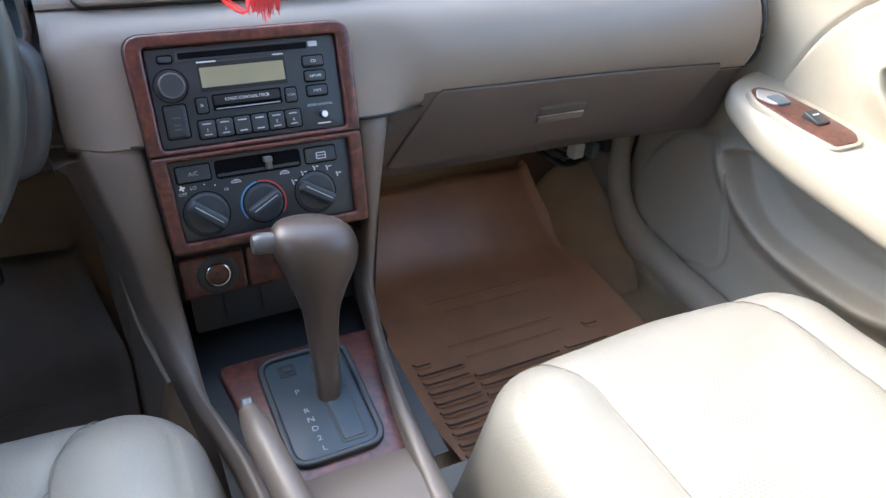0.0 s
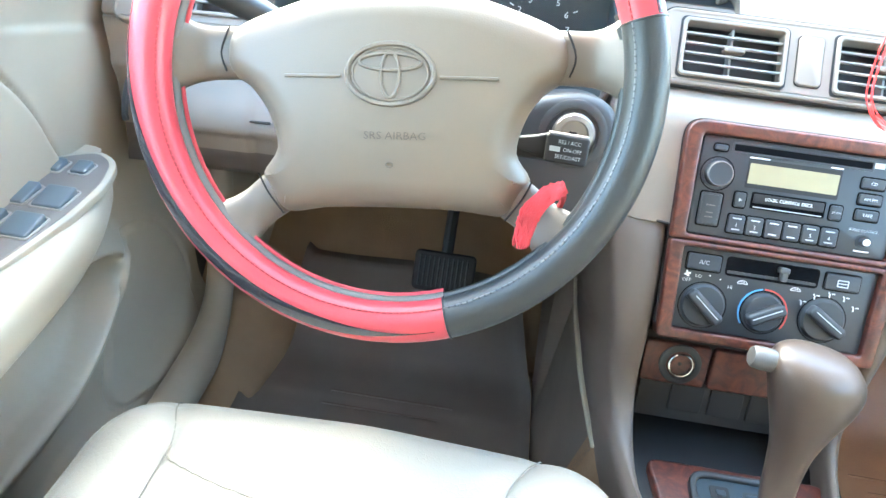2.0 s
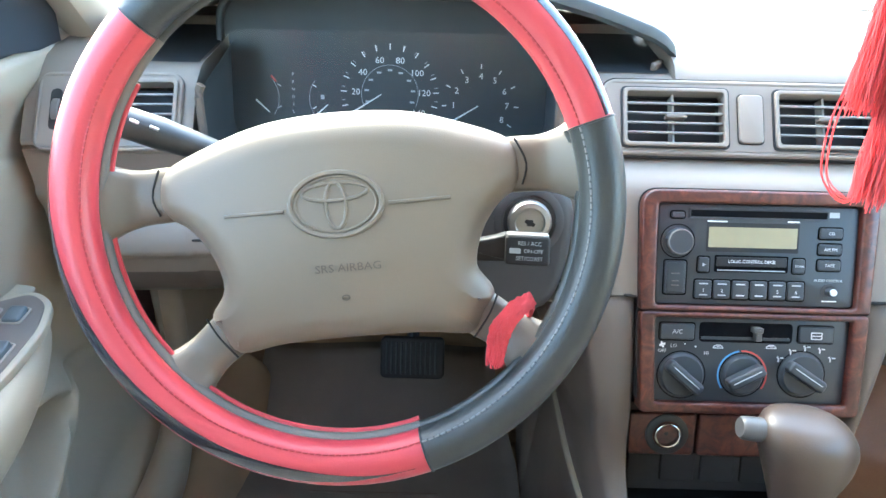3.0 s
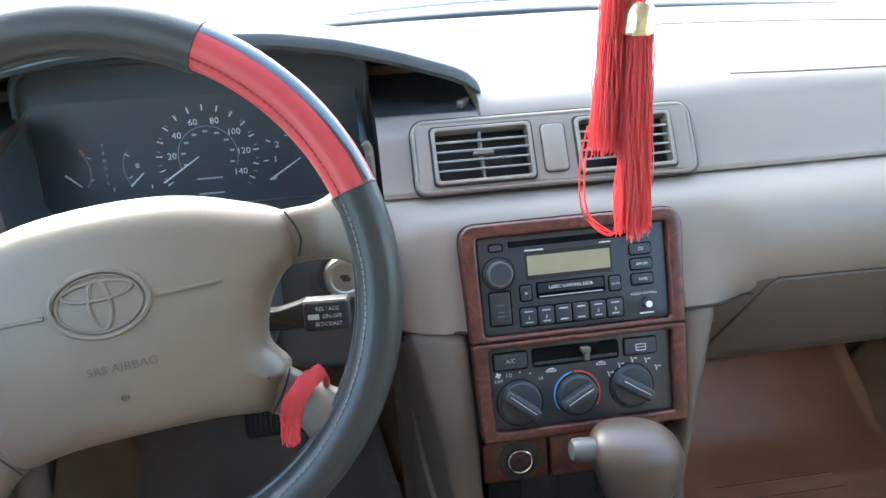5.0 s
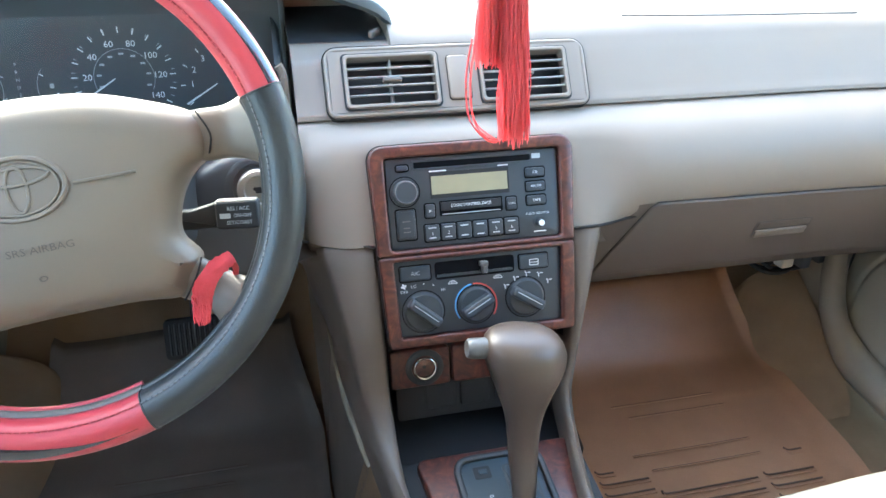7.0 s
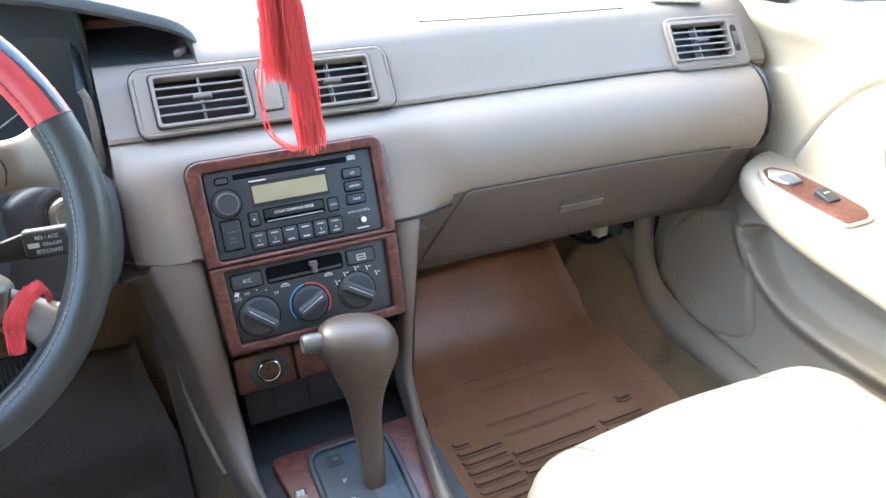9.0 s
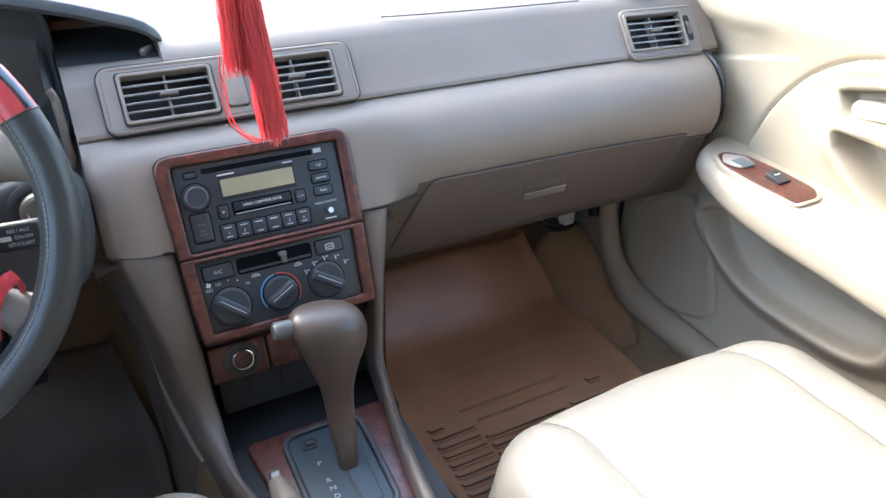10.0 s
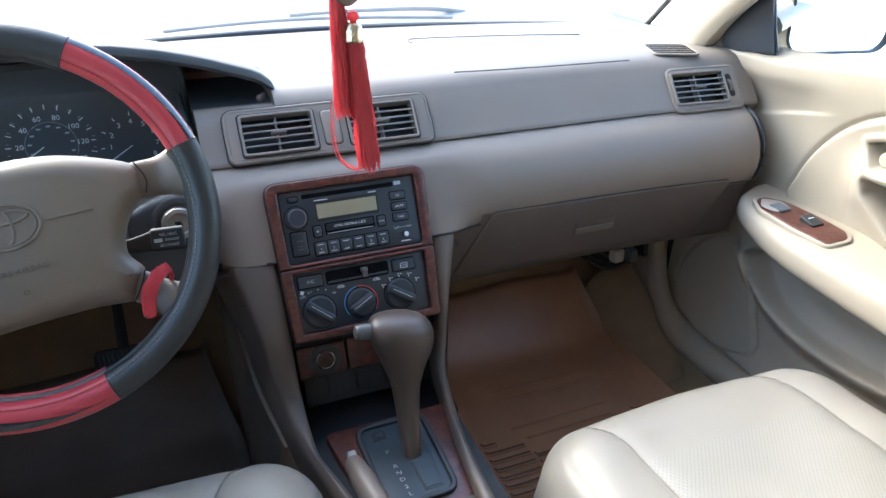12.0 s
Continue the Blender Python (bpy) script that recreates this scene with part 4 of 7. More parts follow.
    for s in (1, -1):
        loft(bm, [[(s * 0.110, y, 0.22 + (top - 0.22) * f) for f in (0, 0.5, 1)] for y, top in ((-0.13, 0.275), (-0.07, 0.29), (-0.035, 0.36), (-0.01, 0.42), (0.07, 0.44))])
    part("pocket", bm, DARK, console, "dark open storage pocket")
    bm = bmesh.new()
    m = frame_of((0.008, -0.195, 0.260), (1, 0, 0), (0, 1, 0))
    outer = [(0.062, -0.094), (0.094, 0.093), (-0.100, 0.093), (-0.074, -0.097)]
    plate(bm, m, curve_corner(outer, 0.014), 0.009, -0.002, 0.004)
    part("wood_plate", bm, WOOD, console, "red-brown burl wood plate round the gear gate")


def curve_corner(pts, r, seg=5):
    """Rounds the corners of a polygon (anticlockwise)."""
    out, n = [], len(pts)
    for i in range(n):
        a, b, c = Vector(pts[i - 1]), Vector(pts[i]), Vector(pts[(i + 1) % n])
        d1, d2 = (a - b).normalized(), (c - b).normalized()
        p, q = b + d1 * r, b + d2 * r
        for k in range(seg + 1):
            t = k / seg
            v = p * (1 - t) ** 2 + b * 2 * t * (1 - t) + q * t * t
            out.append((v.x, v.y))
    return out


console_sides()




def stack_trim():
    trim = thing("wood_trim_panel", (0, 0.0, 0.5), "glossy red-brown burl wood surround of the radio and climate panel", "trim panel")
    outer = curve_corner([(0.111, -0.112), (0.1195, 0.116), (-0.1195, 0.116), (-0.111, -0.112)], 0.020, 6)
    # frame built of four rails, so that the two openings go through it
    inner_r = curve_corner([(0.1005, -0.0005), (0.1015, 0.1025), (-0.1015, 0.1025), (-0.1005, -0.0005)], 0.005, 6)
    bm = bmesh.new()
    full = curve_corner([(0.1155, -0.0065), (0.1195, 0.116), (-0.1195, 0.116), (-0.1155, -0.0065)], 0.0205, 6)
    top_outer = []
    for (u, v) in full:
        top_outer.append((u, max(v, -0.0065)))
    lower_sq = curve_corner([(0.1155, -0.0065), (0.1195, 0.116), (-0.1195, 0.116), (-0.1155, -0.0065)], 0.004, 6)
    top_outer = lower_sq[:7] + full[7:21] + lower_sq[21:]
    ring_plate(bm, STACK, top_outer, inner_r, 0.010, -0.012, 0.003)
    part("upper_frame", bm, WOOD, trim)
    bm = bmesh.new()
    o2 = curve_corner([(0.111, -0.112), (0.1155, -0.0068), (-0.1155, -0.0068), (-0.111, -0.112)], 0.006, 6)
    i2 = curve_corner([(0.0965, -0.1005), (0.0995, -0.013), (-0.0995, -0.013), (-0.0965, -0.1005)], 0.003, 6)
    ring_plate(bm, STACK, o2, i2, 0.010, -0.012, 0.003)
    part("lower_frame", bm, WOOD, trim)
    bm = bmesh.new()
    plate(bm, STACK, shrink(outer, -0.0012), 0.0, -0.02)
    part("gap", bm, SEAMDARK, trim)


stack_trim()


def radio():
    r = thing("car_radio", (0, 0.0, 0.5), "black car radio with cassette slot and pale display", "radio")
    m = STACK @ Matrix.Translation((0, 0, 0.004))

    def btn(name, w, h, cx, cy, d=0.0025, mat=BUTTON, label="", rr=0.002):
        bm = bmesh.new()
        plate(bm, m, round_rect(w + 0.0030, h + 0.0030, rr + 0.001, 3, cx, cy), 0.0003, -0.001)
        part(name + "_gap", bm, SLOTBLACK, r)
        bm = bmesh.new()
        plate(bm, m, round_rect(w, h, rr, 3, cx, cy), d, -0.001, 0.0012)
        return part(name, bm, mat, r, label)

    bm = bmesh.new()
    plate(bm, m, round_rect(0.2, 0.101, 0.004, 4, 0, 0.0508), 0.0, -0.01, 0.001)
    part("faceplate", bm, SATIN, r)
    bm = bmesh.new()
    plate(bm, m, round_rect(0.136, 0.0065, 0.001, 3, 0.0, 0.0925), 0.0006, -0.001)
    part("disc_slot", bm, SLOTBLACK, r, "black disc slot")
    bm = bmesh.new()
    ring_plate(bm, m, round_rect(0.140, 0.011, 0.002, 3, 0.0, 0.0925), round_rect(0.136, 0.007, 0.001, 3, 0.0, 0.0925), 0.0010, -0.001, 0.0003)
    part("slot_rim", bm, BUTTON, r)
    bm = bmesh.new()
    plate(bm, m, round_rect(0.0925, 0.0295, 0.001, 3, -0.0050, 0.0690), 0.0004, -0.001)
    part("display_rim", bm, DARK, r)
    bm = bmesh.new()
    plate(bm, m, round_rect(0.0885, 0.0205, 0.0008, 3, -0.0050, 0.0690), 0.0009, -0.0005)
    part("display", bm, LCD, r, "pale greenish-grey display window")
    bm = bmesh.new()
    plate(bm, m, round_rect(0.074, 0.017, 0.0015, 3, -0.0050, 0.0425), 0.0007, -0.001)
    cs = part("cassette_door", bm, SLOTBLACK, r, "black cassette door")
    bm = bmesh.new()
    plate(bm, m @ Matrix.Translation((0, 0, 0.0007)), round_rect(0.070, 0.0095, 0.001, 3, -0.0050, 0.0445), 0.0012, 0, 0.0005)
    part("flap", bm, DARK, cs)
    bm = bmesh.new()
    plate(bm, m @ Matrix.Translation((0, 0, 0.0007)), round_rect(0.068, 0.0010, 0.0003, 2, -0.0050, 0.0358), 0.0015, 0, 0.0004)
    part("flap_edge", bm, GREYPRINT, cs)
    lettering("words", "LOGIC CONTROL DECK", m, 0.0047, PALE, r, -0.0050, 0.0448, 0.0023, 0.92)
    # volume knob
    bm = bmesh.new()
    km = m @ Matrix.Translation((-0.080, 0.064, 0))
    lathe(bm, km, [(0.0175, -0.001), (0.0175, 0.0003), (0.0165, 0.0004)], 32)
    part("knob_gap", bm, SLOTBLACK, r)
    bm = bmesh.new()
    lathe(bm, km, [(0.0155, -0.001), (0.0155, 0.0008), (0.0145, 0.001), (0.0132, 0.001), (0.0128, 0.010), (0.0118, 0.0115), (0.0, 0.0112)], 32)
    kn = part("volume_knob", bm, BUTTON, r, "round black volume knob")
    bm = bmesh.new()
    lathe(bm, km, [(0.0131, 0.0095), (0.0129, 0.0108), (0.0119, 0.0119), (0.0112, 0.0117)], 32)
    part("knob_rim", bm, TABGREY, kn, "grey rim of the knob")
    btn("eject_button", 0.013, 0.006, -0.081, 0.0905)
    btn("tall_button", 0.0215, 0.0335, -0.081, 0.0275, 0.002)
    bm = bmesh.new()
    plate(bm, m @ Matrix.Translation((0, 0, 0.0012)), round_rect(0.0175, 0.0295, 0.002, 3, -0.081, 0.0275), 0.0014, 0, 0.0005)
    part("tall_button_face", bm, SATIN, r)
    for dv, ww in ((0.0040, 0.009), (-0.0035, 0.007), (-0.0080, 0.008)):
        bm = bmesh.new()
        plate(bm, m, round_rect(ww, 0.0012, 0.0002, 1, -0.081, 0.0275 + dv), 0.0029, 0.002)
        part("print_bar", bm, TABGREY, r)
    btn("square_button", 0.011, 0.0150, -0.0530, 0.0410)
    bm = bmesh.new()
    plate(bm, m, [(-0.0510, 0.0410), (-0.0545, 0.0428), (-0.0545, 0.0392)], 0.0028, 0.002)
    part("arrow_mark", bm, GREYPRINT, r)
    btn("scan_button", 0.0115, 0.0145, 0.0425, 0.0415)
    lettering("words", "SCAN", m, 0.0034, GREYPRINT, r, 0.0425, 0.0415, 0.0027)
    for i in range(6):
        cx = -0.0522 + i * 0.0186
        btn("preset_button", 0.0168, 0.0185, cx, 0.0160, 0.0024)
        if i in (0, 1, 4, 5):
            lettering("words", str(i + 1), m, 0.0050, PRINT, r, cx, 0.0150, 0.0026)
        for k, (dv, ww) in enumerate(((0.0058, 0.009), (-0.0055, 0.008))):
            bm = bmesh.new()
            plate(bm, m, round_rect(ww, 0.0013, 0.0002, 1, cx, 0.0160 + dv), 0.0027, 0.002)
            part("print_bar", bm, PRINT if i in (2, 3) else GREYPRINT, r)
    for cy, w in ((0.0855, "CD"), (0.0695, "AM FM"), (0.0535, "TAPE")):
        btn("source_button", 0.0225, 0.0105, 0.0725, cy - 0.0105, 0.0026)
        lettering("words", w, m, 0.0044, PRINT, r, 0.0725, cy - 0.0105, 0.0028)
    bm = bmesh.new()
    plate(bm, m, round_rect(0.0115, 0.0055, 0.0004, 2, 0.0745, 0.0935), 0.0004, 0)
    part("disc_mark", bm, GREYPRINT, r, "small printed disc mark")
    lettering("words", "AUDIO CONTROL", m, 0.0039, PRINT, r, 0.0735, 0.0275, 0.0004, 0.9)
    bm = bmesh.new()
    plate(bm, m, round_rect(0.015, 0.0013, 0.0002, 1, 0.0755, 0.0065), 0.0004, 0)
    part("print_bar", bm, PALE, r)
    bm = bmesh.new()
    lathe(bm, m @ Matrix.Translation((0.0755, 0.0165, 0)), [(0.0085, -0.001), (0.0085, 0.0006), (0.0065, 0.0008), (0.0048, 0.0004), (0.0044, 0.006), (0.003, 0.0078), (0, 0.008)], 24)
    part("joystick", bm, [BUTTON], r)
    bm = bmesh.new()
    lathe(bm, m @ Matrix.Translation((0.0755, 0.0165, 0.0078)), [(0.0036, -0.001), (0.0032, 0.001), (0, 0.0014)], 16)
    part("joystick_tip", bm, PALE, r, "white tip of the audio control")
    for cx, cy, ww in ((-0.041, 0.0848, 0.020), (0.035, 0.0858, 0.012)):
        bm = bmesh.new()
        plate(bm, m, round_rect(ww, 0.0013, 0.0002, 1, cx, cy), 0.0004, 0)
        part("print_bar", bm, PALE, r)


radio()


def climate():
    c = thing("climate_panel", (0, -0.03, 0.44), "black climate control panel with three rotary knobs", "climate control")
    m = STACK @ Matrix.Translation((0, -0.0565, 0.003))
    bm = bmesh.new()
    plate(bm, m, curve_corner([(0.0962, -0.0438), (0.0992, 0.0432), (-0.0992, 0.0432), (-0.0962, -0.0438)], 0.003), 0.0, -0.01, 0.001)
    part("faceplate", bm, SATIN, c)
    for cx, w, name in ((-0.0755, 0.0345, "ac_button"), (0.0650, 0.0345, "defrost_button")):
        bm = bmesh.new()
        plate(bm, m, round_rect(w + 0.003, 0.0195, 0.003, 3, cx, 0.0285), 0.0003, -0.001)
        part("gap", bm, SLOTBLACK, c)
        bm = bmesh.new()
        plate(bm, m, round_rect(w, 0.0165, 0.002, 3, cx, 0.0285), 0.003, -0.001, 0.0012)
        part(name, bm, BUTTON, c)
    lettering("words", "A/C", m, 0.0064, GREYPRINT, c, -0.0755, 0.0285, 0.0032)
    bm = bmesh.new()
    ring_plate(bm, m, round_rect(0.0115, 0.0075, 0.001, 3, 0.0650, 0.0275), round_rect(0.0095, 0.0055, 0.0008, 3, 0.0650, 0.0275), 0.0032, 0.002, 0.0001)
    part("defrost_mark", bm, PRINT, c)
    bm = bmesh.new()
    plate(bm, m, round_rect(0.0105, 0.0008, 0.0002, 1, 0.0650, 0.0275), 0.0032, 0.002)
    part("defrost_mark", bm, PRINT, c)
    bm = bmesh.new()
    plate(bm, m, round_rect(0.0945, 0.0205, 0.004, 3, -0.0055, 0.0285), 0.0004, -0.001)
    part("slider_slot", bm, SLOTBLACK, c, "black slot of the air slider")
    bm = bmesh.new()
    plate(bm, m, round_rect(0.090, 0.0030, 0.001, 3, -0.0055, 0.0225), 0.0009, -0.001)
    part("slider_track", bm, SATIN, c)
    bm = bmesh.new()
    plate(bm, m, round_rect(0.0095, 0.0055, 0.001, 3, 0.0040, 0.0325), 0.009, -0.001, 0.001)
    plate(bm, m, round_rect(0.0060, 0.0135, 0.001, 3, 0.0048, 0.0280), 0.008, -0.001, 0.001)
    part("slider_tab", bm, TABGREY, c, "grey slider tab")
    for cx, cy, turn, rad in ((-0.0690, -0.0165, -40, 0.0225), (-0.0070, -0.0150, 28, 0.0205), (0.0530, -0.0130, -33, 0.0220)):
        km = m @ Matrix.Translation((cx, cy, 0))
        bm = bmesh.new()
        lathe(bm, km, [(rad + 0.0014, -0.001), (rad + 0.0014, 0.0004), (rad, 0.0006)] + [(rad - 0.0002, 0.001), (rad - 0.001, 0.0045), (rad - 0.0022, 0.0056), (0.0, 0.0054)], 36)
        knob = part("knob", bm, BUTTON, c, "round black rotary knob")
        bm = bmesh.new()
        ring_plate(bm, km, ellipse(rad + 0.0026, rad + 0.0026, 36), ellipse(rad + 0.0012, rad + 0.0012, 36), 0.0003, -0.001, 0.0001)
        part("knob_gap", bm, SLOTBLACK, knob)
        gm = km @ Matrix.Translation((0, 0, 0.0052)) @ Matrix.Rotation(radians(turn), 4, "Z")
        bm = bmesh.new()
        plate(bm, gm, round_rect(rad * 1.92, 0.0125, 0.004), 0.0115, 0, 0.003)
        part("grip", bm, BUTTON, knob)
        bm = bmesh.new()
        plate(bm, gm, round_rect(rad * 1.5, 0.0009, 0.0003, 1, 0.0, 0.001), 0.0119, 0.011)
        part("pointer", bm, PRINT, knob, "pale pointer line")
    for a0, a1, mat in ((100, 215, BLUEPRINT), (-35, 95, REDPRINT)):
        bm = bmesh.new()
        pts = [(math.cos(radians(a)), math.sin(radians(a))) for a in np.linspace(a0, a1, 22)]
        km = m @ Matrix.Translation((-0.0070, -0.0150, 0.0006))
        loft(bm, [[km @ Vector((0.0238 * u, 0.0238 * v, 0)) for u, v in pts], [km @ Vector((0.0255 * u, 0.0255 * v, 0)) for u, v in pts]])
        part("scale_arc", bm, mat, c, "printed temperature arc")
    lettering("words", "OFF", m, 0.0052, PRINT, c, -0.0895, 0.0080)
    lettering("words", "LO", m, 0.0052, PRINT, c, -0.0780, 0.0135)
    lettering("words", "HI", m, 0.0052, PRINT, c, -0.0445, 0.0065)
    for cx, cy in ((-0.0665, 0.0155), (-0.0555, 0.0130)):
        bm = bmesh.new()
        plate(bm, m, ellipse(0.0008, 0.0008, 8, cx, cy), 0.0004, 0)
        part("dot", bm, PALE, c)
    # small printed symbols: fan, air paths
    for cx, cy in ((-0.0895, 0.0145),):
        bm = bmesh.new()
        for k in range(4):
            fm = m @ Matrix.Translation((cx, cy, 0)) @ Matrix.Rotation(radians(20 + 90 * k), 4, "Z")
            plate(bm, fm, ellipse(0.0016, 0.0011, 10, 0.0018, 0.0), 0.0004, 0)
        part("fan_mark", bm, PALE, c)
    for cx, cy in ((-0.0325, 0.0135), (0.0215, 0.0145)):
        bm = bmesh.new()
        body = curve_corner([(cx + 0.0055, cy - 0.0018), (cx + 0.0045, cy + 0.0004), (cx + 0.002, cy + 0.0022), (cx - 0.002, cy + 0.0022), (cx - 0.0055, cy + 0.0002), (cx - 0.0058, cy - 0.0018)], 0.0006, 2)
        ring_plate(bm, m, body, shrink(body, 0.0009), 0.0004, 0, 0.0001)
        plate(bm, m, round_rect(0.0040, 0.0007, 0.0002, 1, cx, cy + 0.0004), 0.0004, 0)
        part("air_mark", bm, PRINT, c)
    for cx, cy in ((0.0305, 0.0025), (0.0425, 0.0105), (0.0570, 0.0145), (0.0720, 0.0125), (0.0830, 0.0035)):
        bm = bmesh.new()
        plate(bm, m, ellipse(0.0009, 0.0009, 10, cx - 0.0022, cy + 0.0016), 0.0004, 0)
        plate(bm, m, round_rect(0.0014, 0.0042, 0.0004, 2, cx - 0.0012, cy - 0.0012), 0.0004, 0)
        plate(bm, m, round_rect(0.0036, 0.0012, 0.0004, 2, cx + 0.0022, cy + 0.0010), 0.0004, 0)
        part("air_mark", bm, PRINT, c)


climate()


def lower_stack():
    m = frame_of((0, -0.026, 0.343), (1, 0, 0), (0, math.sin(radians(18)), math.cos(radians(18))))
    t = thing("ashtray_panel", (0, -0.02, 0.30), "burl wood ashtray and lighter panel under the climate controls", "ashtray")
    for cx, w in ((-0.071, 0.074), (0.037, 0.136)):
        bm = bmesh.new()
        plate(bm, m, round_rect(w, 0.050, 0.005, 4, cx, 0.001), 0.004, -0.01, 0.003)
        part("wood_panel", bm, WOOD, t, "red-brown burl wood panel")
    bm = bmesh.new()
    plate(bm, m, round_rect(0.226, 0.062, 0.003, 3, -0.001, 0.004), -0.003, -0.012)
    part("backing", bm, DARK, t)
    bm = bmesh.new()
    plate(bm, m @ Matrix.Translation((0, -0.052, -0.012)), round_rect(0.2, 0.046, 0.003, 3), 0.0, -0.01)
    part("pocket_face", bm, DARK, t)
    for cx in (-0.045, 0.0, 0.045):
        bm = bmesh.new()
        plate(bm, m @ Matrix.Translation((cx, -0.046, -0.012)), round_rect(0.038, 0.034, 0.003, 3), 0.002, -0.002, 0.001)
        part("blank_cover", bm, DARK, t)
    s = thing("lighter_socket", (-0.066, -0.022, 0.343), "round black lighter socket with a bright steel rim", "lighter socket")
    bm = bmesh.new()
    lm = m @ Matrix.Translation((-0.066, 0.002, 0.004))
    lathe(bm, lm, [(0.0235, -0.001), (0.0235, 0.002), (0.0215, 0.0035), (0.0165, 0.0035), (0.016, 0.002)], 32)
    part("bezel", bm, BLACK, s)
    bm = bmesh.new()
    lathe(bm, lm, [(0.0142, 0.000), (0.0142, 0.0055), (0.0135, 0.006), (0.0122, 0.0055), (0.0120, 0.002), (0.0120, -0.001)], 32)
    part("barrel", bm, [CHROME], s, "bright steel rim")
    bm = bmesh.new()
    lathe(bm, lm, [(0.0121, 0.001), (0.0118, -0.001), (0.004, -0.0015), (0, 0.002)], 24)
    part("core", bm, DARK, s)


lower_stack()


GATEPRINT = material("worn_print", (0.40, 0.43, 0.45), rough=0.5, grain=700, bump=0, spread=0.4)


def gear_lever():
    g = thing("gear_selector", (0.0, -0.19, 0.268), "automatic gear selector with brown leather knob in a dark gate", "gear lever")
    m = frame_of((0.003, -0.191, 0.2695), (1, 0, 0), (0, 1, 0))
    shape = curve_corner([(0.0465, -0.078), (0.051, 0.074), (-0.050, 0.074), (-0.0495, -0.078)], 0.020, 6)
    bm = bmesh.new()
    ring_plate(bm, m, shrink(shape, -0.0045), shrink(shape, 0.0035), 0.0062, -0.004, 0.0026)
    part("gate_rim", bm, BLACK, g, "black rim of the gear gate")
    bm = bmesh.new()
    plate(bm, m, shape, 0.0015, -0.004, 0.001)
    part("gate_plate", bm, GATE, g, "blue-grey plastic gear gate")
    bm = bmesh.new()
    slot = curve_corner([(0.035, -0.066), (0.040, 0.060), (0.002, 0.060), (0.004, -0.066)], 0.006)
    plate(bm, m, slot, 0.0022, 0.0)
    part("gate_slot", bm, BLACK, g)
    bm = bmesh.new()
    plate(bm, m, shrink(slot, 0.0035), 0.003, 0.0, 0.001)
    part("slide_cover", bm, GATE, g)
    lm = m
    bm = bmesh.new()
    plate(bm, lm, round_rect(0.020, 0.017, 0.002, 2, -0.022, 0.053), 0.0024, 0)
    part("release_slot", bm, DARK, g)
    bm = bmesh.new()
    plate(bm, lm, round_rect(0.010, 0.007, 0.001, 2, -0.021, 0.053), 0.004, 0, 0.001)
    part("release_button", bm, GATE, g)
    for ch, cy in (("P", 0.018), ("R", -0.011), ("N", -0.024), ("D", -0.037), ("2", -0.0505), ("L", -0.064)):
        lettering("words", ch, lm, 0.0092, GATEPRINT, g, -0.020 + (0.018 - cy) * 0.06, cy, 0.0018, 1.2)
    # one smooth club: thin stem swelling into the knob
    rows = []
    for y, z, x0, x1, dep in curve_through([(-0.192, 0.262, 0.002, 0.027, 0.012), (-0.178, 0.290, 0.003, 0.031, 0.0135), (-0.160, 0.315, 0.003, 0.036, 0.0150), (-0.149, 0.338, 0.003, 0.039, 0.0170), (-0.140, 0.362, 0.001, 0.044, 0.0205), (-0.132, 0.386, -0.006, 0.054, 0.0255),
                              (-0.125, 0.410, -0.015, 0.066, 0.0310), (-0.121, 0.427, -0.021, 0.0705, 0.0335), (-0.119, 0.440, -0.022, 0.069, 0.0325), (-0.117, 0.450, -0.019, 0.062, 0.0280), (-0.116, 0.4565, -0.010, 0.049, 0.0190), (-0.116, 0.459, 0.006, 0.030, 0.0070)], 4, False):
        cxm, hw = (x0 + x1) / 2, (x1 - x0) / 2
        slope = 0.12 * float(smooth(0.36, 0.43, np.array(z)))
        row = []
        for j in range(28):
            b = 2 * math.pi * j / 28
            cb, sb = math.cos(b), math.sin(b)
            px = cxm + hw * math.copysign(abs(cb) ** 0.88, cb)
            row.append((px, y + dep * math.copysign(abs(sb) ** 0.9, sb), z - slope * (px - cxm)))
        rows.append(row)
    bm = bmesh.new()
    loft(bm, rows, closed=True, caps=True)
    part("knob", bm, LEVER, g, "smooth brown leather gear knob on a tapered stem", sharp=80)
    head = Vector((0.012, -0.120, 0.428))
    bm = bmesh.new()
    bmx = frame_of(head + Vector((-0.030, 0.002, 0.016)), (0, -1, 0), (0.12, 0, 1))
    lathe(bm, bmx, [(0.0112, -0.004), (0.0112, 0.014), (0.0106, 0.020), (0.0088, 0.0225), (0, 0.023)], 24)
    part("release_thumb_button", bm, TABGREY, g, "glossy grey thumb button")


gear_lever()


def parking_brake():
    b = thing("parking_brake", (-0.07, -0.4, 0.28), "taupe parking brake lever lying beside the gear gate", "parking brake")
    bm = bmesh.new()
    path = curve_through([(-0.079, -0.222, 0.322), (-0.076, -0.26, 0.326), (-0.068, -0.33, 0.328), (-0.055, -0.45, 0.325), (-0.045, -0.60, 0.315)], 5, False)
    k = len(path)
    tube(bm, path, [0.0105 + 0.005 * min(1, i / 5) for i in range(k)], 16, flat=1.15)
    part("grip", bm, RAIL, b)
    bm = bmesh.new()
    lathe(bm, frame_of((-0.0792, -0.2200, 0.3270), (-1, 0, 0), (0, -0.75, 0.66)), [(0.0066, -0.004), (0.0066, 0.007), (0.0055, 0.0095), (0, 0.010)], 16)
    part("button", bm, STEEL, b, "small metal release button")


parking_brake()

# ---- steering wheel and column ----
LEANW = radians(24.7)
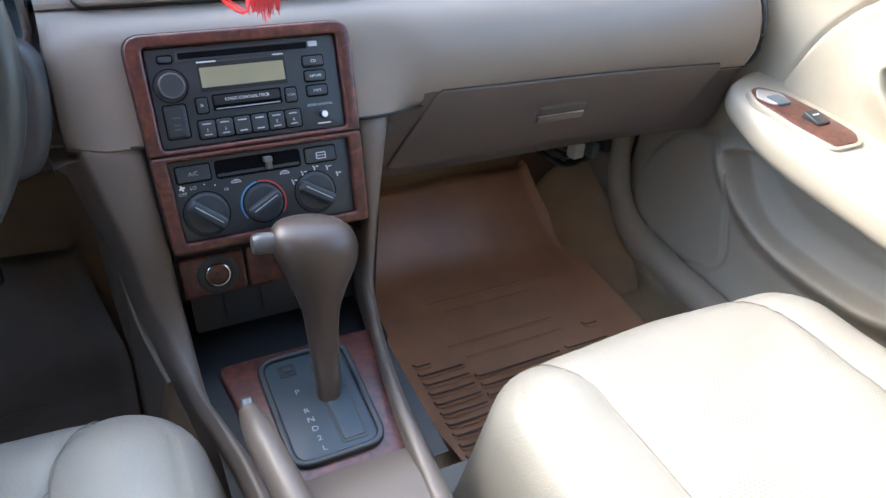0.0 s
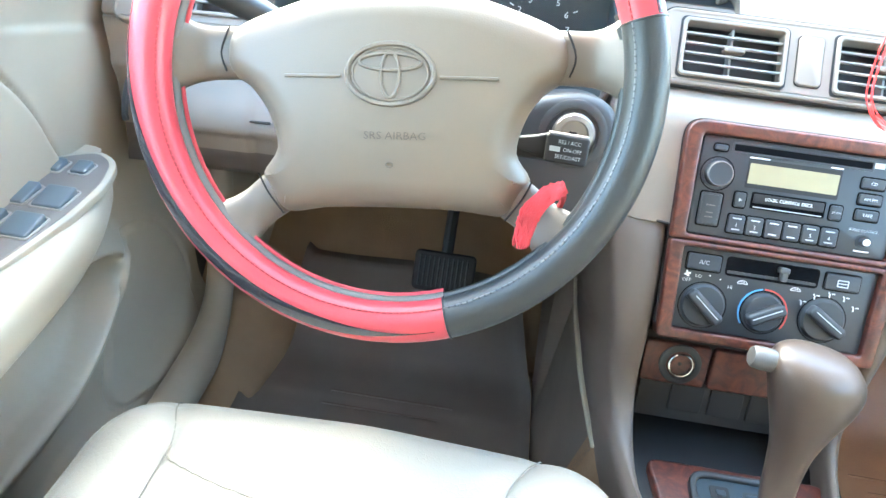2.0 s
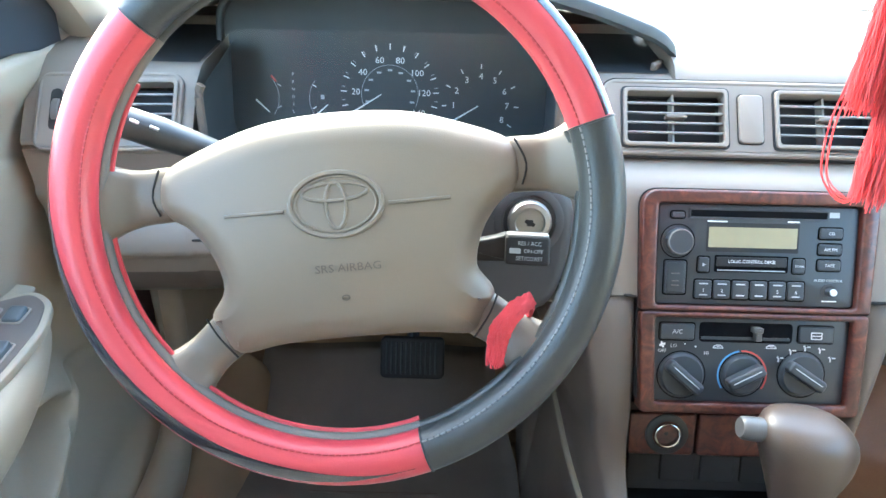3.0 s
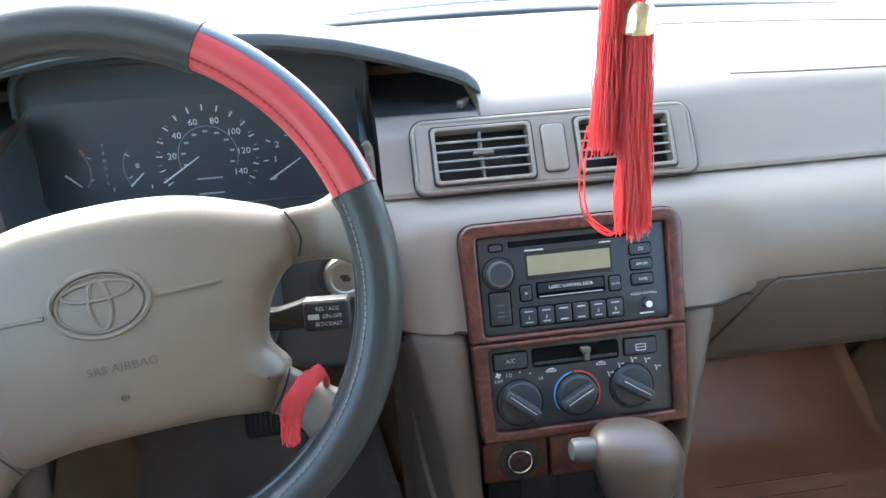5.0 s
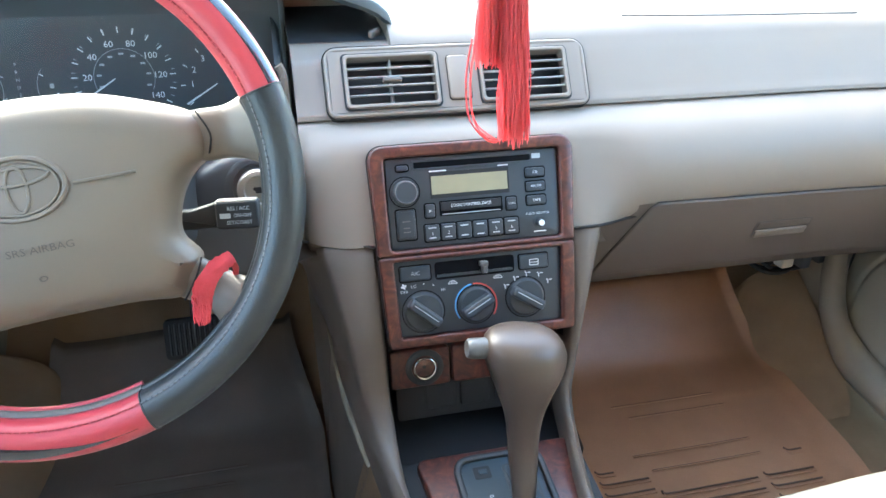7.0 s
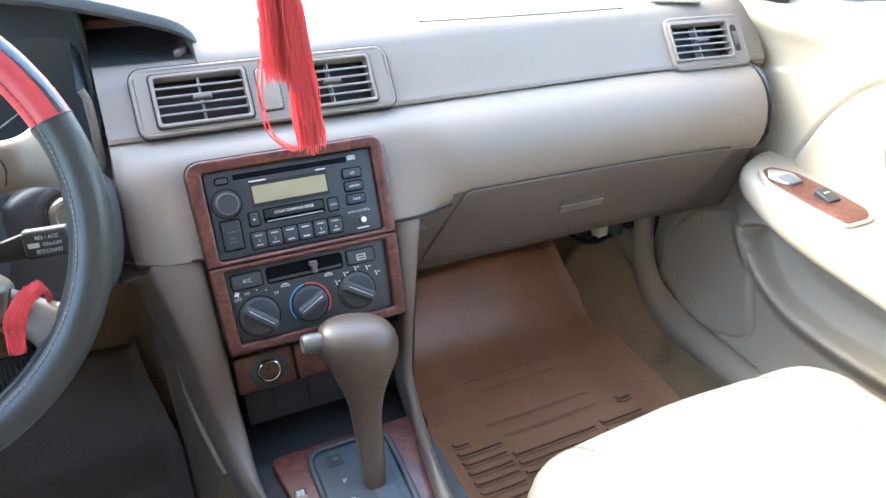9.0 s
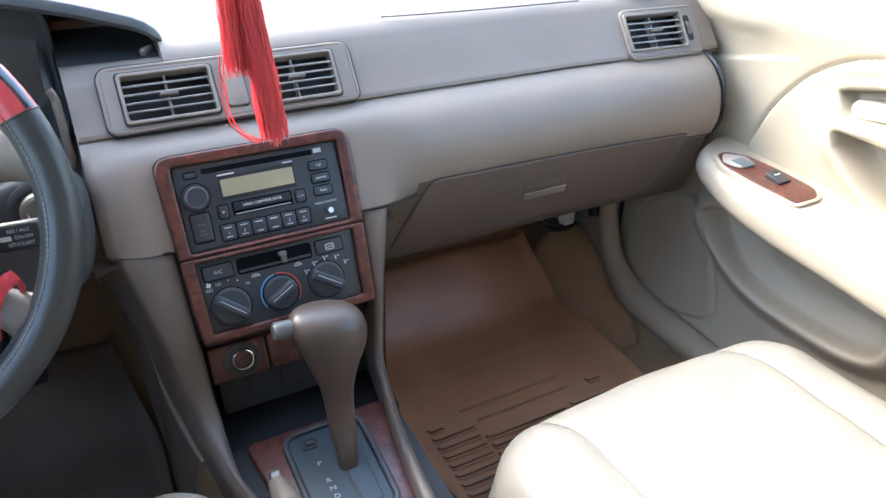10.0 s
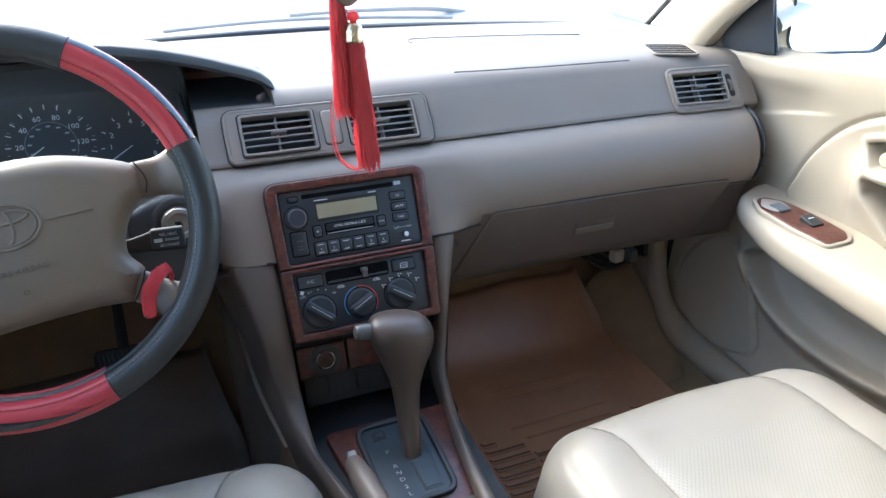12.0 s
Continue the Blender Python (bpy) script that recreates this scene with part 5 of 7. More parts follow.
HUB = Vector((-0.387, -0.162, 0.685))
WHEEL = frame_of(HUB, (1, 0, 0), (0, math.sin(LEANW), math.cos(LEANW)))


def on_rim(a, b, lift=0.0):
    """A point of the rim's skin: a round the wheel, b round the section (0 outermost, 90 towards the driver), both in degrees."""
    r = 0.0158 + lift
    rr = 0.1815 + r * math.cos(radians(b))
    return WHEEL @ Vector((rr * math.cos(radians(a)), rr * math.sin(radians(a)), r * 0.95 * math.sin(radians(b))))


def rim_piece(wheel, name, a0, a1, mat, label):
    """A length of the padded rim."""
    n = max(4, int(abs(a1 - a0) / 1.5))
    bm = bmesh.new()
    loft(bm, [[on_rim(a0 + (a1 - a0) * i / n, 360 * j / 48) for j in range(48)] for i in range(n + 1)], closed=True)
    return part(name, bm, mat, wheel, label)


def rim_stripe(wheel, a0, a1, lean, wide):
    """A dark patent band let into the cover; lean and wide give its middle and half width, in degrees round the section."""
    bm = bmesh.new()
    rows = []
    for i in range(97):
        a = a0 + (a1 - a0) * i / 96
        c, w = lean(a), max(0.6, wide(a))
        rows.append([on_rim(a, c - w, -0.0004)] + [on_rim(a, c - w + 2 * w * k / 8, 0.00035) for k in range(9)] + [on_rim(a, c + w, -0.0004)])
    loft(bm, rows)
    part("stripe", bm, STRIPE, wheel, "dark glossy stripe along the cover")


def steering_wheel():
    w = thing("steering_wheel", HUB, "four-spoke beige steering wheel in a red and black stitched cover", "steering wheel")
    rim_piece(w, "rim_cover", 20, 64, RIMRED, "red leather cover piece with dark stripe")
    rim_stripe(w, 20.4, 63.6, lambda a: 45, lambda a: 16)
    rim_piece(w, "rim_cover", 64, 138, RIMBLACK, "black leather cover piece")
    rim_piece(w, "rim_cover", 138, 291, RIMRED, "red leather cover piece with dark stripe")
    rim_stripe(w, 168, 288, lambda a: 44 + 24 * float(smooth(165, 240, np.array(a))), lambda a: 19 * float(smooth(168, 212, np.array(a))) * (1 - float(smooth(258, 288, np.array(a)))))
    rim_piece(w, "rim_cover", -69, 20, RIMBLACK, "black leather cover piece with pale stitching")
    # raised joints where the cover pieces meet
    for a in (20, 64, 138, 291):
        bm = bmesh.new()
        ca, sa = math.cos(radians(a)), math.sin(radians(a))
        pts = [WHEEL @ Vector(((0.1815 + 0.0161 * math.cos(b)) * ca, (0.1815 + 0.0161 * math.cos(b)) * sa, 0.0154 * math.sin(b))) for b in np.linspace(0, 2 * math.pi, 28, endpoint=False)]
        tube(bm, pts, 0.0008, 5, closed=True, up=tuple(WHEEL.to_3x3() @ Vector((-sa, ca, 0))))
        part("joint", bm, RIMBLACK, w)
    # stitches along the cover
    for name, a0, a1, mat in (("stitching", -69, 20, GREYTHREAD), ("stitching", 20, 64, REDSTITCH), ("stitching", 138, 291, REDSTITCH)):
        bm = bmesh.new()
        k = int((a1 - a0) / 1.55)
        for i in range(k):
            a = radians(a0 + (i + 0.5) * (a1 - a0) / k)
            b = radians(130)
            rr = 0.1815 + 0.0158 * math.cos(b)
            c = WHEEL @ Vector((rr * math.cos(a), rr * math.sin(a), 0.0154 * math.sin(b)))
            d = (WHEEL.to_3x3() @ Vector((-math.sin(a), math.cos(a), 0))) * 0.0017
            tube(bm, [c - d, c + d], 0.0008, 5)
        part(name, bm, mat, w, "row of fine stitches")
    # grey inner band of the cover, and a thin red piping behind it
    for a0, a1, mat in ((138, 291, RIMGREY), (64, 138, RIMBLACK), (-69, 20, RIMBLACK)):
        bm = bmesh.new()
        pts = [WHEEL @ Vector((0.1690 * math.cos(a), 0.1690 * math.sin(a), -0.0105)) for a in np.linspace(radians(a0), radians(a1), 40)]
        tube(bm, pts, 0.0056 if mat == RIMGREY else 0.0050, 10, up=tuple(WHEEL.to_3x3() @ Vector((0, 0, 1))))
        part("inner_band", bm, mat, w, "grey inner band of the rim" if mat == RIMGREY else "")
    for a0, a1 in ((150, 291),):
        bm = bmesh.new()
        pts = [WHEEL @ Vector((0.1640 * math.cos(a), 0.1640 * math.sin(a), -0.0155)) for a in np.linspace(radians(a0), radians(a1), 40)]
        tube(bm, pts, 0.0022, 8, up=tuple(WHEEL.to_3x3() @ Vector((0, 0, 1))))
        part("piping", bm, RIMRED, w, "thin red piping inside the rim")
    turned = WHEEL @ Matrix.Rotation(radians(6.5), 4, "Z") @ Matrix.Translation((0, 0.003, -0.015))
    # airbag pad: outline in the wheel's plane
    pad = [(0.0, 0.0645), (0.050, 0.0610), (0.090, 0.0495), (0.124, 0.034), (0.131, 0.014), (0.127, 0.000), (0.112, -0.011), (0.099, -0.030), (0.093, -0.055), (0.104, -0.074), (0.098, -0.088), (0.086, -0.1035),
           (0.050, -0.1005), (0.0, -0.0995), (-0.050, -0.1005), (-0.086, -0.1045), (-0.098, -0.088), (-0.104, -0.074), (-0.093, -0.055), (-0.099, -0.030), (-0.112, -0.011), (-0.127, 0.000), (-0.131, 0.014), (-0.124, 0.034), (-0.090, 0.0495), (-0.050, 0.0610)]
    pad = curve_through(pad, 4)[::-1]
    bm = bmesh.new()
    rings = []
    for f, h in ((0.0, -0.030), (0.0, -0.014), (0.0012, -0.007), (0.005, 0.0005)):
        rings.append([turned @ Vector((u, v, h)) for u, v in shrink(pad, f)])
    core = shrink(pad, 0.013)

    def hz(u, v):
        return 0.0205 - 0.0105 * (u / 0.118) ** 2 - 0.0095 * ((v + 0.02) / 0.078) ** 2

    for s in (1.0, 0.85, 0.7, 0.55, 0.4, 0.25, 0.1):
        rings.append([turned @ Vector((u * s, (v + 0.02) * s - 0.02, hz(u * s, (v + 0.02) * s - 0.02))) for u, v in core])
    loft(bm, rings, closed=True, caps=True)
    part("airbag_pad", bm, PAD, w, "beige vinyl airbag pad with a plain oval emblem", sharp=70)

    # emblem: plain embossed ovals
    for a, b, cx, cy, rad in ((0.0315, 0.0215, 0, 0.0, 0.0020), (0.0275, 0.0185, 0, 0.0, 0.0009)):
        bm = bmesh.new()
        tube(bm, [turned @ Vector((u, v, hz(u, v) + 0.0004)) for u, v in ellipse(a, b, 48, cx, cy)], rad, 6, closed=True)
        part("emblem_ring", bm, PAD, w)
    for a, b, cx, cy in ((0.0225, 0.0060, 0, 0.0085), (0.0068, 0.0160, 0, -0.0005)):
        bm = bmesh.new()
        tube(bm, [turned @ Vector((u, v, hz(u, v) + 0.0002)) for u, v in ellipse(a, b, 40, cx, cy)], 0.0014, 6, closed=True)
        part("emblem_oval", bm, PAD, w)
    for s in (1, -1):
        bm = bmesh.new()
        tube(bm, [turned @ Vector((s * u, -0.002, hz(u, -0.002) + 0.0004)) for u in np.linspace(0.036, 0.078, 8)], 0.0013, 6)
        part("emblem_line", bm, PAD, w)
    lettering("words", "SRS AIRBAG", turned, 0.0078, PADTEXT, w, 0.004, -0.044, hz(0, -0.044) + 0.0004, 1.12)
    bm = bmesh.new()
    ring_plate(bm, turned, ellipse(0.003, 0.0022, 12, 0.0, -0.065), ellipse(0.0022, 0.0014, 12, 0.0, -0.065), hz(0, -0.065) + 0.0010, 0.005, 0.0002)
    part("mark", bm, PADTEXT, w)
    # four spokes
    for s in (1, -1):
        upper = [(0.100, 0.0165, 0.0190, 0.012), (0.128, 0.0160, 0.0200, 0.0115), (0.146, 0.0155, 0.0205, 0.0110), (0.162, 0.0155, 0.0265, 0.0115), (0.180, 0.0155, 0.042, 0.0120)]
        lower = [(0.076, -0.078, 0.0170, 0.012), (0.094, -0.0905, 0.0175, 0.0115), (0.110, -0.103, 0.0170, 0.0110), (0.122, -0.114, 0.0215, 0.0115), (0.132, -0.124, 0.034, 0.0120)]
        for arm, cut in ((upper, ((0.126, 0.0345), (0.1330, 0.016), (0.129, 0.0015))), (lower, ((0.1055, -0.075), (0.0985, -0.089), (0.086, -0.1055)))):
            axis = Vector((arm[-1][0] - arm[0][0], arm[-1][1] - arm[0][1])).normalized()
            rows = []
            for k2, (u, v, hw, th) in enumerate(curve_through(arm, 4, False)):
                row = []
                for k in range(20):
                    a = 2 * math.pi * k / 20
                    p = hw * math.copysign(abs(math.cos(a)) ** 0.8, math.cos(a))
                    row.append(turned @ Vector((s * (u - axis.y * p), v + axis.x * p, -0.013 + 0.017 * float(smooth(0.45, 1.0, np.array(k2 / 16))) + th * math.copysign(abs(math.sin(a)) ** 0.75, math.sin(a)))))
                rows.append(row)
            bm = bmesh.new()
            loft(bm, rows, closed=True, caps=True)
            part("spoke", bm, SPOKE, w, sharp=70)
            bm = bmesh.new()
            tube(bm, curve_through([turned @ Vector((s * u, v, -0.0018)) for u, v in cut], 4, False), 0.0008, 6)
            part("seam", bm, SEAMDARK, w)
    # back of the hub
    bm = bmesh.new()
    lathe(bm, WHEEL @ Matrix.Translation((0, -0.02, 0)), [(0.066, -0.022), (0.062, -0.040), (0.050, -0.055), (0.0, -0.058)], 32)
    part("hub_back", bm, BLACK, w)


SPOKE = material("spoke_plastic", (0.122, 0.097, 0.073), rough=0.45, grain=900, bump=0.15, spread=0.15)
RIMGREY = material("grey_cover_band", (0.115, 0.102, 0.090), rough=0.5, grain=800, bump=0.15, spread=0.2)
# moulded letters darker than the pad: shade of their edges put into colour
PADTEXT = material("edge_shade_letters", (0.098, 0.074, 0.052), rough=0.5, grain=900, bump=0.05, spread=0.1)
steering_wheel()


def column():
    c = thing("steering_column", (-0.387, 0.02, 0.62), "dark grey plastic shroud of the steering column", "steering column")
    axis = Vector((0, math.cos(LEANW), -math.sin(LEANW)))
    bm = bmesh.new()
    secs = []
    for d, hw, hu, hd in ((0.055, 0.052, 0.020, 0.060), (0.075, 0.064, 0.025, 0.076), (0.12, 0.085, 0.028, 0.090), (0.20, 0.095, 0.026, 0.100), (0.30, 0.095, 0.02, 0.10)):
        c0 = HUB + axis * d
        row = []
        for j in range(28):
            b = 2 * math.pi * j / 28
            x = hw * math.copysign(abs(math.cos(b)) ** 0.6, math.cos(b))
            v = math.copysign(abs(math.sin(b)) ** 0.6, math.sin(b)) * (hu if math.sin(b) > 0 else hd)
            row.append(c0 + WHEEL.to_3x3() @ Vector((x, v, 0)))
        secs.append(row)
    loft(bm, secs, closed=True, caps=True)
    part("shroud", bm, COLUMN, c, sharp=60)
    # ignition barrel
    ig = thing("ignition_lock", (-0.24, 0.0, 0.60), "dark grey ignition surround with a steel key barrel", "ignition lock")
    im = frame_of((-0.234, -0.004, 0.592), (1, 0, 0), (0, 0.30, 0.95))
    bm = bmesh.new()
    oval = [(0.044, 0.0), (0.038, 0.024), (0.020, 0.037), (-0.006, 0.039), (-0.040, 0.030), (-0.066, 0.010), (-0.078, -0.04), (-0.066, -0.082), (-0.022, -0.094), (0.020, -0.086), (0.038, -0.05)]
    plate(bm, im, curve_through(oval, 4), -0.004, -0.075, 0.012, 0, 5)
    part("surround", bm, COLUMN, ig, sharp=60)
    bm = bmesh.new()
    lathe(bm, im, [(0.0335, -0.008), (0.0335, -0.0035), (0.031, -0.002), (0.0255, -0.002), (0.0235, -0.006)], 36)
    part("ring", bm, COLUMN, ig)
    bm = bmesh.new()
    lathe(bm, im, [(0.021, -0.004), (0.021, 0.002), (0.019, 0.005), (0.0145, 0.006), (0.013, 0.004), (0, 0.004)], 32)
    part("barrel", bm, STEEL, ig, "worn steel key barrel")
    bm = bmesh.new()
    plate(bm, im @ Matrix.Rotation(radians(-25), 4, "Z"), round_rect(0.010, 0.0035, 0.001, 2), 0.0055, 0.003)
    plate(bm, im, round_rect(0.006, 0.006, 0.001, 2), 0.0052, 0.003)
    part("keyhole", bm, DARK, ig)
    # cruise stalk
    st = thing("cruise_stalk", (-0.25, -0.10, 0.63), "black cruise control stalk with white lettering", "stalk")
    sm = frame_of((-0.2475, -0.107, 0.6235), (1, -0.06, 0.0), (0, 0.36, 0.93))
    bm = bmesh.new()
    plate(bm, sm, round_rect(0.035, 0.0235, 0.003, 4), 0.010, -0.012, 0.002)
    part("paddle", bm, DARK, st)
    # bright metal strip added as the highlight along the paddle's upper edge
    bm = bmesh.new()
    plate(bm, sm, round_rect(0.033, 0.0018, 0.0006, 2, 0, 0.0120), 0.009, -0.006, 0.0006)
    part("highlight_edge", bm, STEEL, st)
    bm = bmesh.new()
    plate(bm, sm, curve_corner([(-0.016, -0.012), (-0.016, 0.011), (-0.024, 0.008), (-0.040, 0.004), (-0.075, 0.003), (-0.075, -0.012), (-0.038, -0.013)], 0.002, 3), -0.004, -0.020, 0.002)
    part("arm", bm, DARK, st)
    for i, word in enumerate(("RES / ACC", "ON-OFF", "SET/COAST")):
        lettering("words", word, sm, 0.0045, GATEPRINT, st, (0.0015, 0.0045, 0.0015)[i], 0.0058 - 0.0060 * i, 0.0103, 0.92)
    bm = bmesh.new()
    plate(bm, sm, round_rect(0.0088, 0.0042, 0.0004, 1, -0.0098, -0.0002), 0.0103, 0.009)
    part("print_bar", bm, GREYPRINT, st)
    # turn signal stalk on the far side
    ts = thing("indicator_stalk", (-0.52, -0.05, 0.69), "black indicator stalk behind the wheel rim", "stalk")
    bm = bmesh.new()
    path = [(-0.455, -0.05, 0.655), (-0.50, -0.065, 0.682), (-0.535, -0.08, 0.703), (-0.575, -0.095, 0.725)]
    tube(bm, path, [0.011, 0.012, 0.0155, 0.0145], 16, flat=0.8)
    part("arm", bm, BLACK, ts)
    bm = bmesh.new()
    for k in range(3):
        tube(bm, [(-0.53 - 0.012 * k, -0.0945 - 0.004 * k, 0.712 + 0.0065 * k), (-0.535 - 0.012 * k, -0.0965 - 0.004 * k, 0.7155 + 0.0065 * k)], 0.0012, 6)
    part("mark", bm, PALE, ts)


COLUMN = material("column_plastic", (0.030, 0.030, 0.031), rough=0.5, grain=800, bump=0.12, spread=0.2)
column()


def cluster():
    c = thing("instrument_cluster", (-0.39, 0.25, 0.60), "dark instrument cluster with white gauge markings behind a clear lens", "instrument cluster")
    m = frame_of((-0.390, 0.238, 0.640), (1, 0, 0), (0, 0.30, 0.95))
    bm = bmesh.new()
    plate(bm, m, round_rect(0.39, 0.170, 0.03, 6, 0.0, 0.0175), 0.0, -0.01)
    part("face", bm, CLUSTER, c)
    bm = bmesh.new()
    ring_plate(bm, m, round_rect(0.402, 0.186, 0.034, 6, 0.0, 0.018), round_rect(0.388, 0.168, 0.028, 6, 0.0, 0.018), 0.012, -0.004, 0.003)
    part("bezel", bm, CLUSTER, c)
    # pale strip along the bezel's lower corners
    bm = bmesh.new()
    bowl = frame_of((-0.392, 0.105, 0.628), (1, 0, 0), (0, 0.1, 0.99))
    q = round_rect(0.374, 0.112, 0.022, 5, 0.0065, 0.006)
    low = [p for p in q[6:] + q[:6] if p[1] < 0.055]
    tube(bm, [bowl @ Vector((u, v, 0)) for u, v in low], 0.0048, 8)
    part("bezel_edge", bm, RAIL, c, "grey edge of the cluster opening")

    # dark tunnel between the opening and the gauges, open towards the hood
    bm = bmesh.new()
    near, far = round_rect(0.372, 0.112, 0.024, 6, 0.0065, 0.006), round_rect(0.374, 0.134, 0.030, 6, 0.0045)
    keep = [i for i in list(range(7, 28)) + list(range(0, 7)) if near[i][1] < 0.058]
    loft(bm, [[bowl @ Vector((*near[i], 0.0)) for i in keep], [m @ Vector((*far[i], 0.016)) for i in keep]])
    part("tunnel", bm, CLUSTER, c, "dark tunnel round the gauges")

    def gauge(cx, cy, rad, a0, a1, ticks, nums, size, minor=2):
        for i in range(ticks):
            a = radians(a0 + (a1 - a0) * i / (ticks - 1))
            bm = bmesh.new()
            gm = m @ Matrix.Translation((cx + rad * math.cos(a), cy + rad * math.sin(a), 0.0005)) @ Matrix.Rotation(a, 4, "Z")
            plate(bm, gm, round_rect(rad * 0.13, 0.0013, 0.0003, 1), 0.0004, 0)
            part("tick", bm, PALE, c)
        for i, t in enumerate(nums):
            if not t:
                continue
            a = radians(a0 + (a1 - a0) * (i + (1 if len(nums) * 2 <= ticks + 1 and nums[0] == "20" else 0)) * (2 if nums[0] == "20" else 1) / (ticks - 1))
            if nums[0] == "20":
                a = radians(a0 + (a1 - a0) * (2 * (i + 1)) / (ticks - 1))
            lettering("words", t, m, size, PALE, c, cx + rad * 0.74 * math.cos(a), cy + rad * 0.74 * math.sin(a), 0.0006, 1.05)

    gauge(0.004, -0.007, 0.056, 212, -32, 15, ["20", "40", "60", "80", "100", "120", "140"], 0.0105)
    gauge(0.114, -0.016, 0.044, 215, -35, 9, ["", "1", "2", "3", "4", "5", "6", "7", "8"], 0.0105)
    for cx in (-0.085, -0.128):
        for i in range(3):
            a = radians(150 + 60 * i)
            bm = bmesh.new()
            gm = m @ Matrix.Translation((cx + 0.02 + 0.026 * math.cos(a), -0.012 + 0.026 * math.sin(a), 0.0005)) @ Matrix.Rotation(a, 4, "Z")
            plate(bm, gm, round_rect(0.005, 0.0012, 0.0003, 1), 0.0004, 0)
            part("tick", bm, PALE if cx > -0.1 else GREYPRINT, c)
    for k, ch in enumerate("PRND2L"):
        lettering("words", ch, m, 0.0055, GREYPRINT, c, -0.1135, 0.014 - 0.0088 * k, 0.0006)
    # inner ring of the speedometer and the arcs of the two small gauges
    for cx, cy, rad, a0, a1, mat in ((0.004, -0.007, 0.0345, -25, 205, GREYPRINT), (-0.060, -0.014, 0.034, 140, 215, GREYPRINT), (-0.165, -0.014, 0.034, -35, 40, GREYPRINT), (-0.165, -0.014, 0.036, 32, 46, REDPRINT)):
        bm = bmesh.new()
        tube(bm, [m @ Vector((cx + rad * math.cos(a), cy + rad * math.sin(a), 0.0006)) for a in np.linspace(radians(a0), radians(a1), 30)], 0.0003 if mat == GREYPRINT else 0.0012, 5)
        part("scale_arc", bm, mat, c)
    for i in range(9):
        a = radians(212 - 244 * (i + 0.5) / 9)
        bm = bmesh.new()
        plate(bm, m, round_rect(0.0055, 0.0024, 0.0004, 1, 0.004 + 0.0285 * math.cos(a), -0.007 + 0.0285 * math.sin(a)), 0.0006, 0)
        part("print_bar", bm, GREYPRINT, c)
    for i in range(16):
        a = radians(212 - 244 * (i + 0.5) / 15)
        bm = bmesh.new()
        gm = m @ Matrix.Translation((0.004 + 0.057 * math.cos(a), -0.007 + 0.057 * math.sin(a), 0.0005)) @ Matrix.Rotation(a, 4, "Z")
        plate(bm, gm, round_rect(0.0045, 0.0007, 0.0002, 1), 0.0003, 0)
        part("tick", bm, GREYPRINT, c)
    bm = bmesh.new()
    plate(bm, m, round_rect(0.0045, 0.0055, 0.0006, 2, -0.078, -0.012), 0.0006, 0)
    part("fuel_mark", bm, GREYPRINT, c)
    for cx, cy, ln, ang in ((-0.028, -0.021, 0.052, 32), (0.092, -0.030, 0.045, 31), (-0.079, -0.028, 0.022, 42), (-0.150, -0.024, 0.022, -42)):
        bm = bmesh.new()
        gm = m @ Matrix.Translation((cx, cy, 0.004)) @ Matrix.Rotation(radians(ang), 4, "Z")
        plate(bm, gm, [(-ln / 2, -0.0011), (ln / 2, -0.0006), (ln / 2, 0.0006), (-ln / 2, 0.0011)], 0.001, 0)
        part("needle", bm, PALE, c, "white gauge needle")
    bm = bmesh.new()
    plate(bm, m, round_rect(0.046, 0.010, 0.001, 2, 0.002, -0.042), 0.0008, 0)
    part("odometer", bm, BUTTON, c)
    for cy in (-0.052, -0.034):
        bm = bmesh.new()
        plate(bm, m, round_rect(0.03, 0.002, 0.0003, 1, 0.002, cy), 0.0006, 0)
        part("print_bar", bm, GREYPRINT, c)
    bm = bmesh.new()
    plate(bm, m @ Matrix.Translation((0, 0, 0.020)) @ Matrix.Rotation(radians(13), 4, "X"), round_rect(0.386, 0.130, 0.028, 6), 0.0005, 0)
    ln = part("lens", bm, LENS, c, "clear plastic lens")
    ln.visible_shadow = False


cluster()


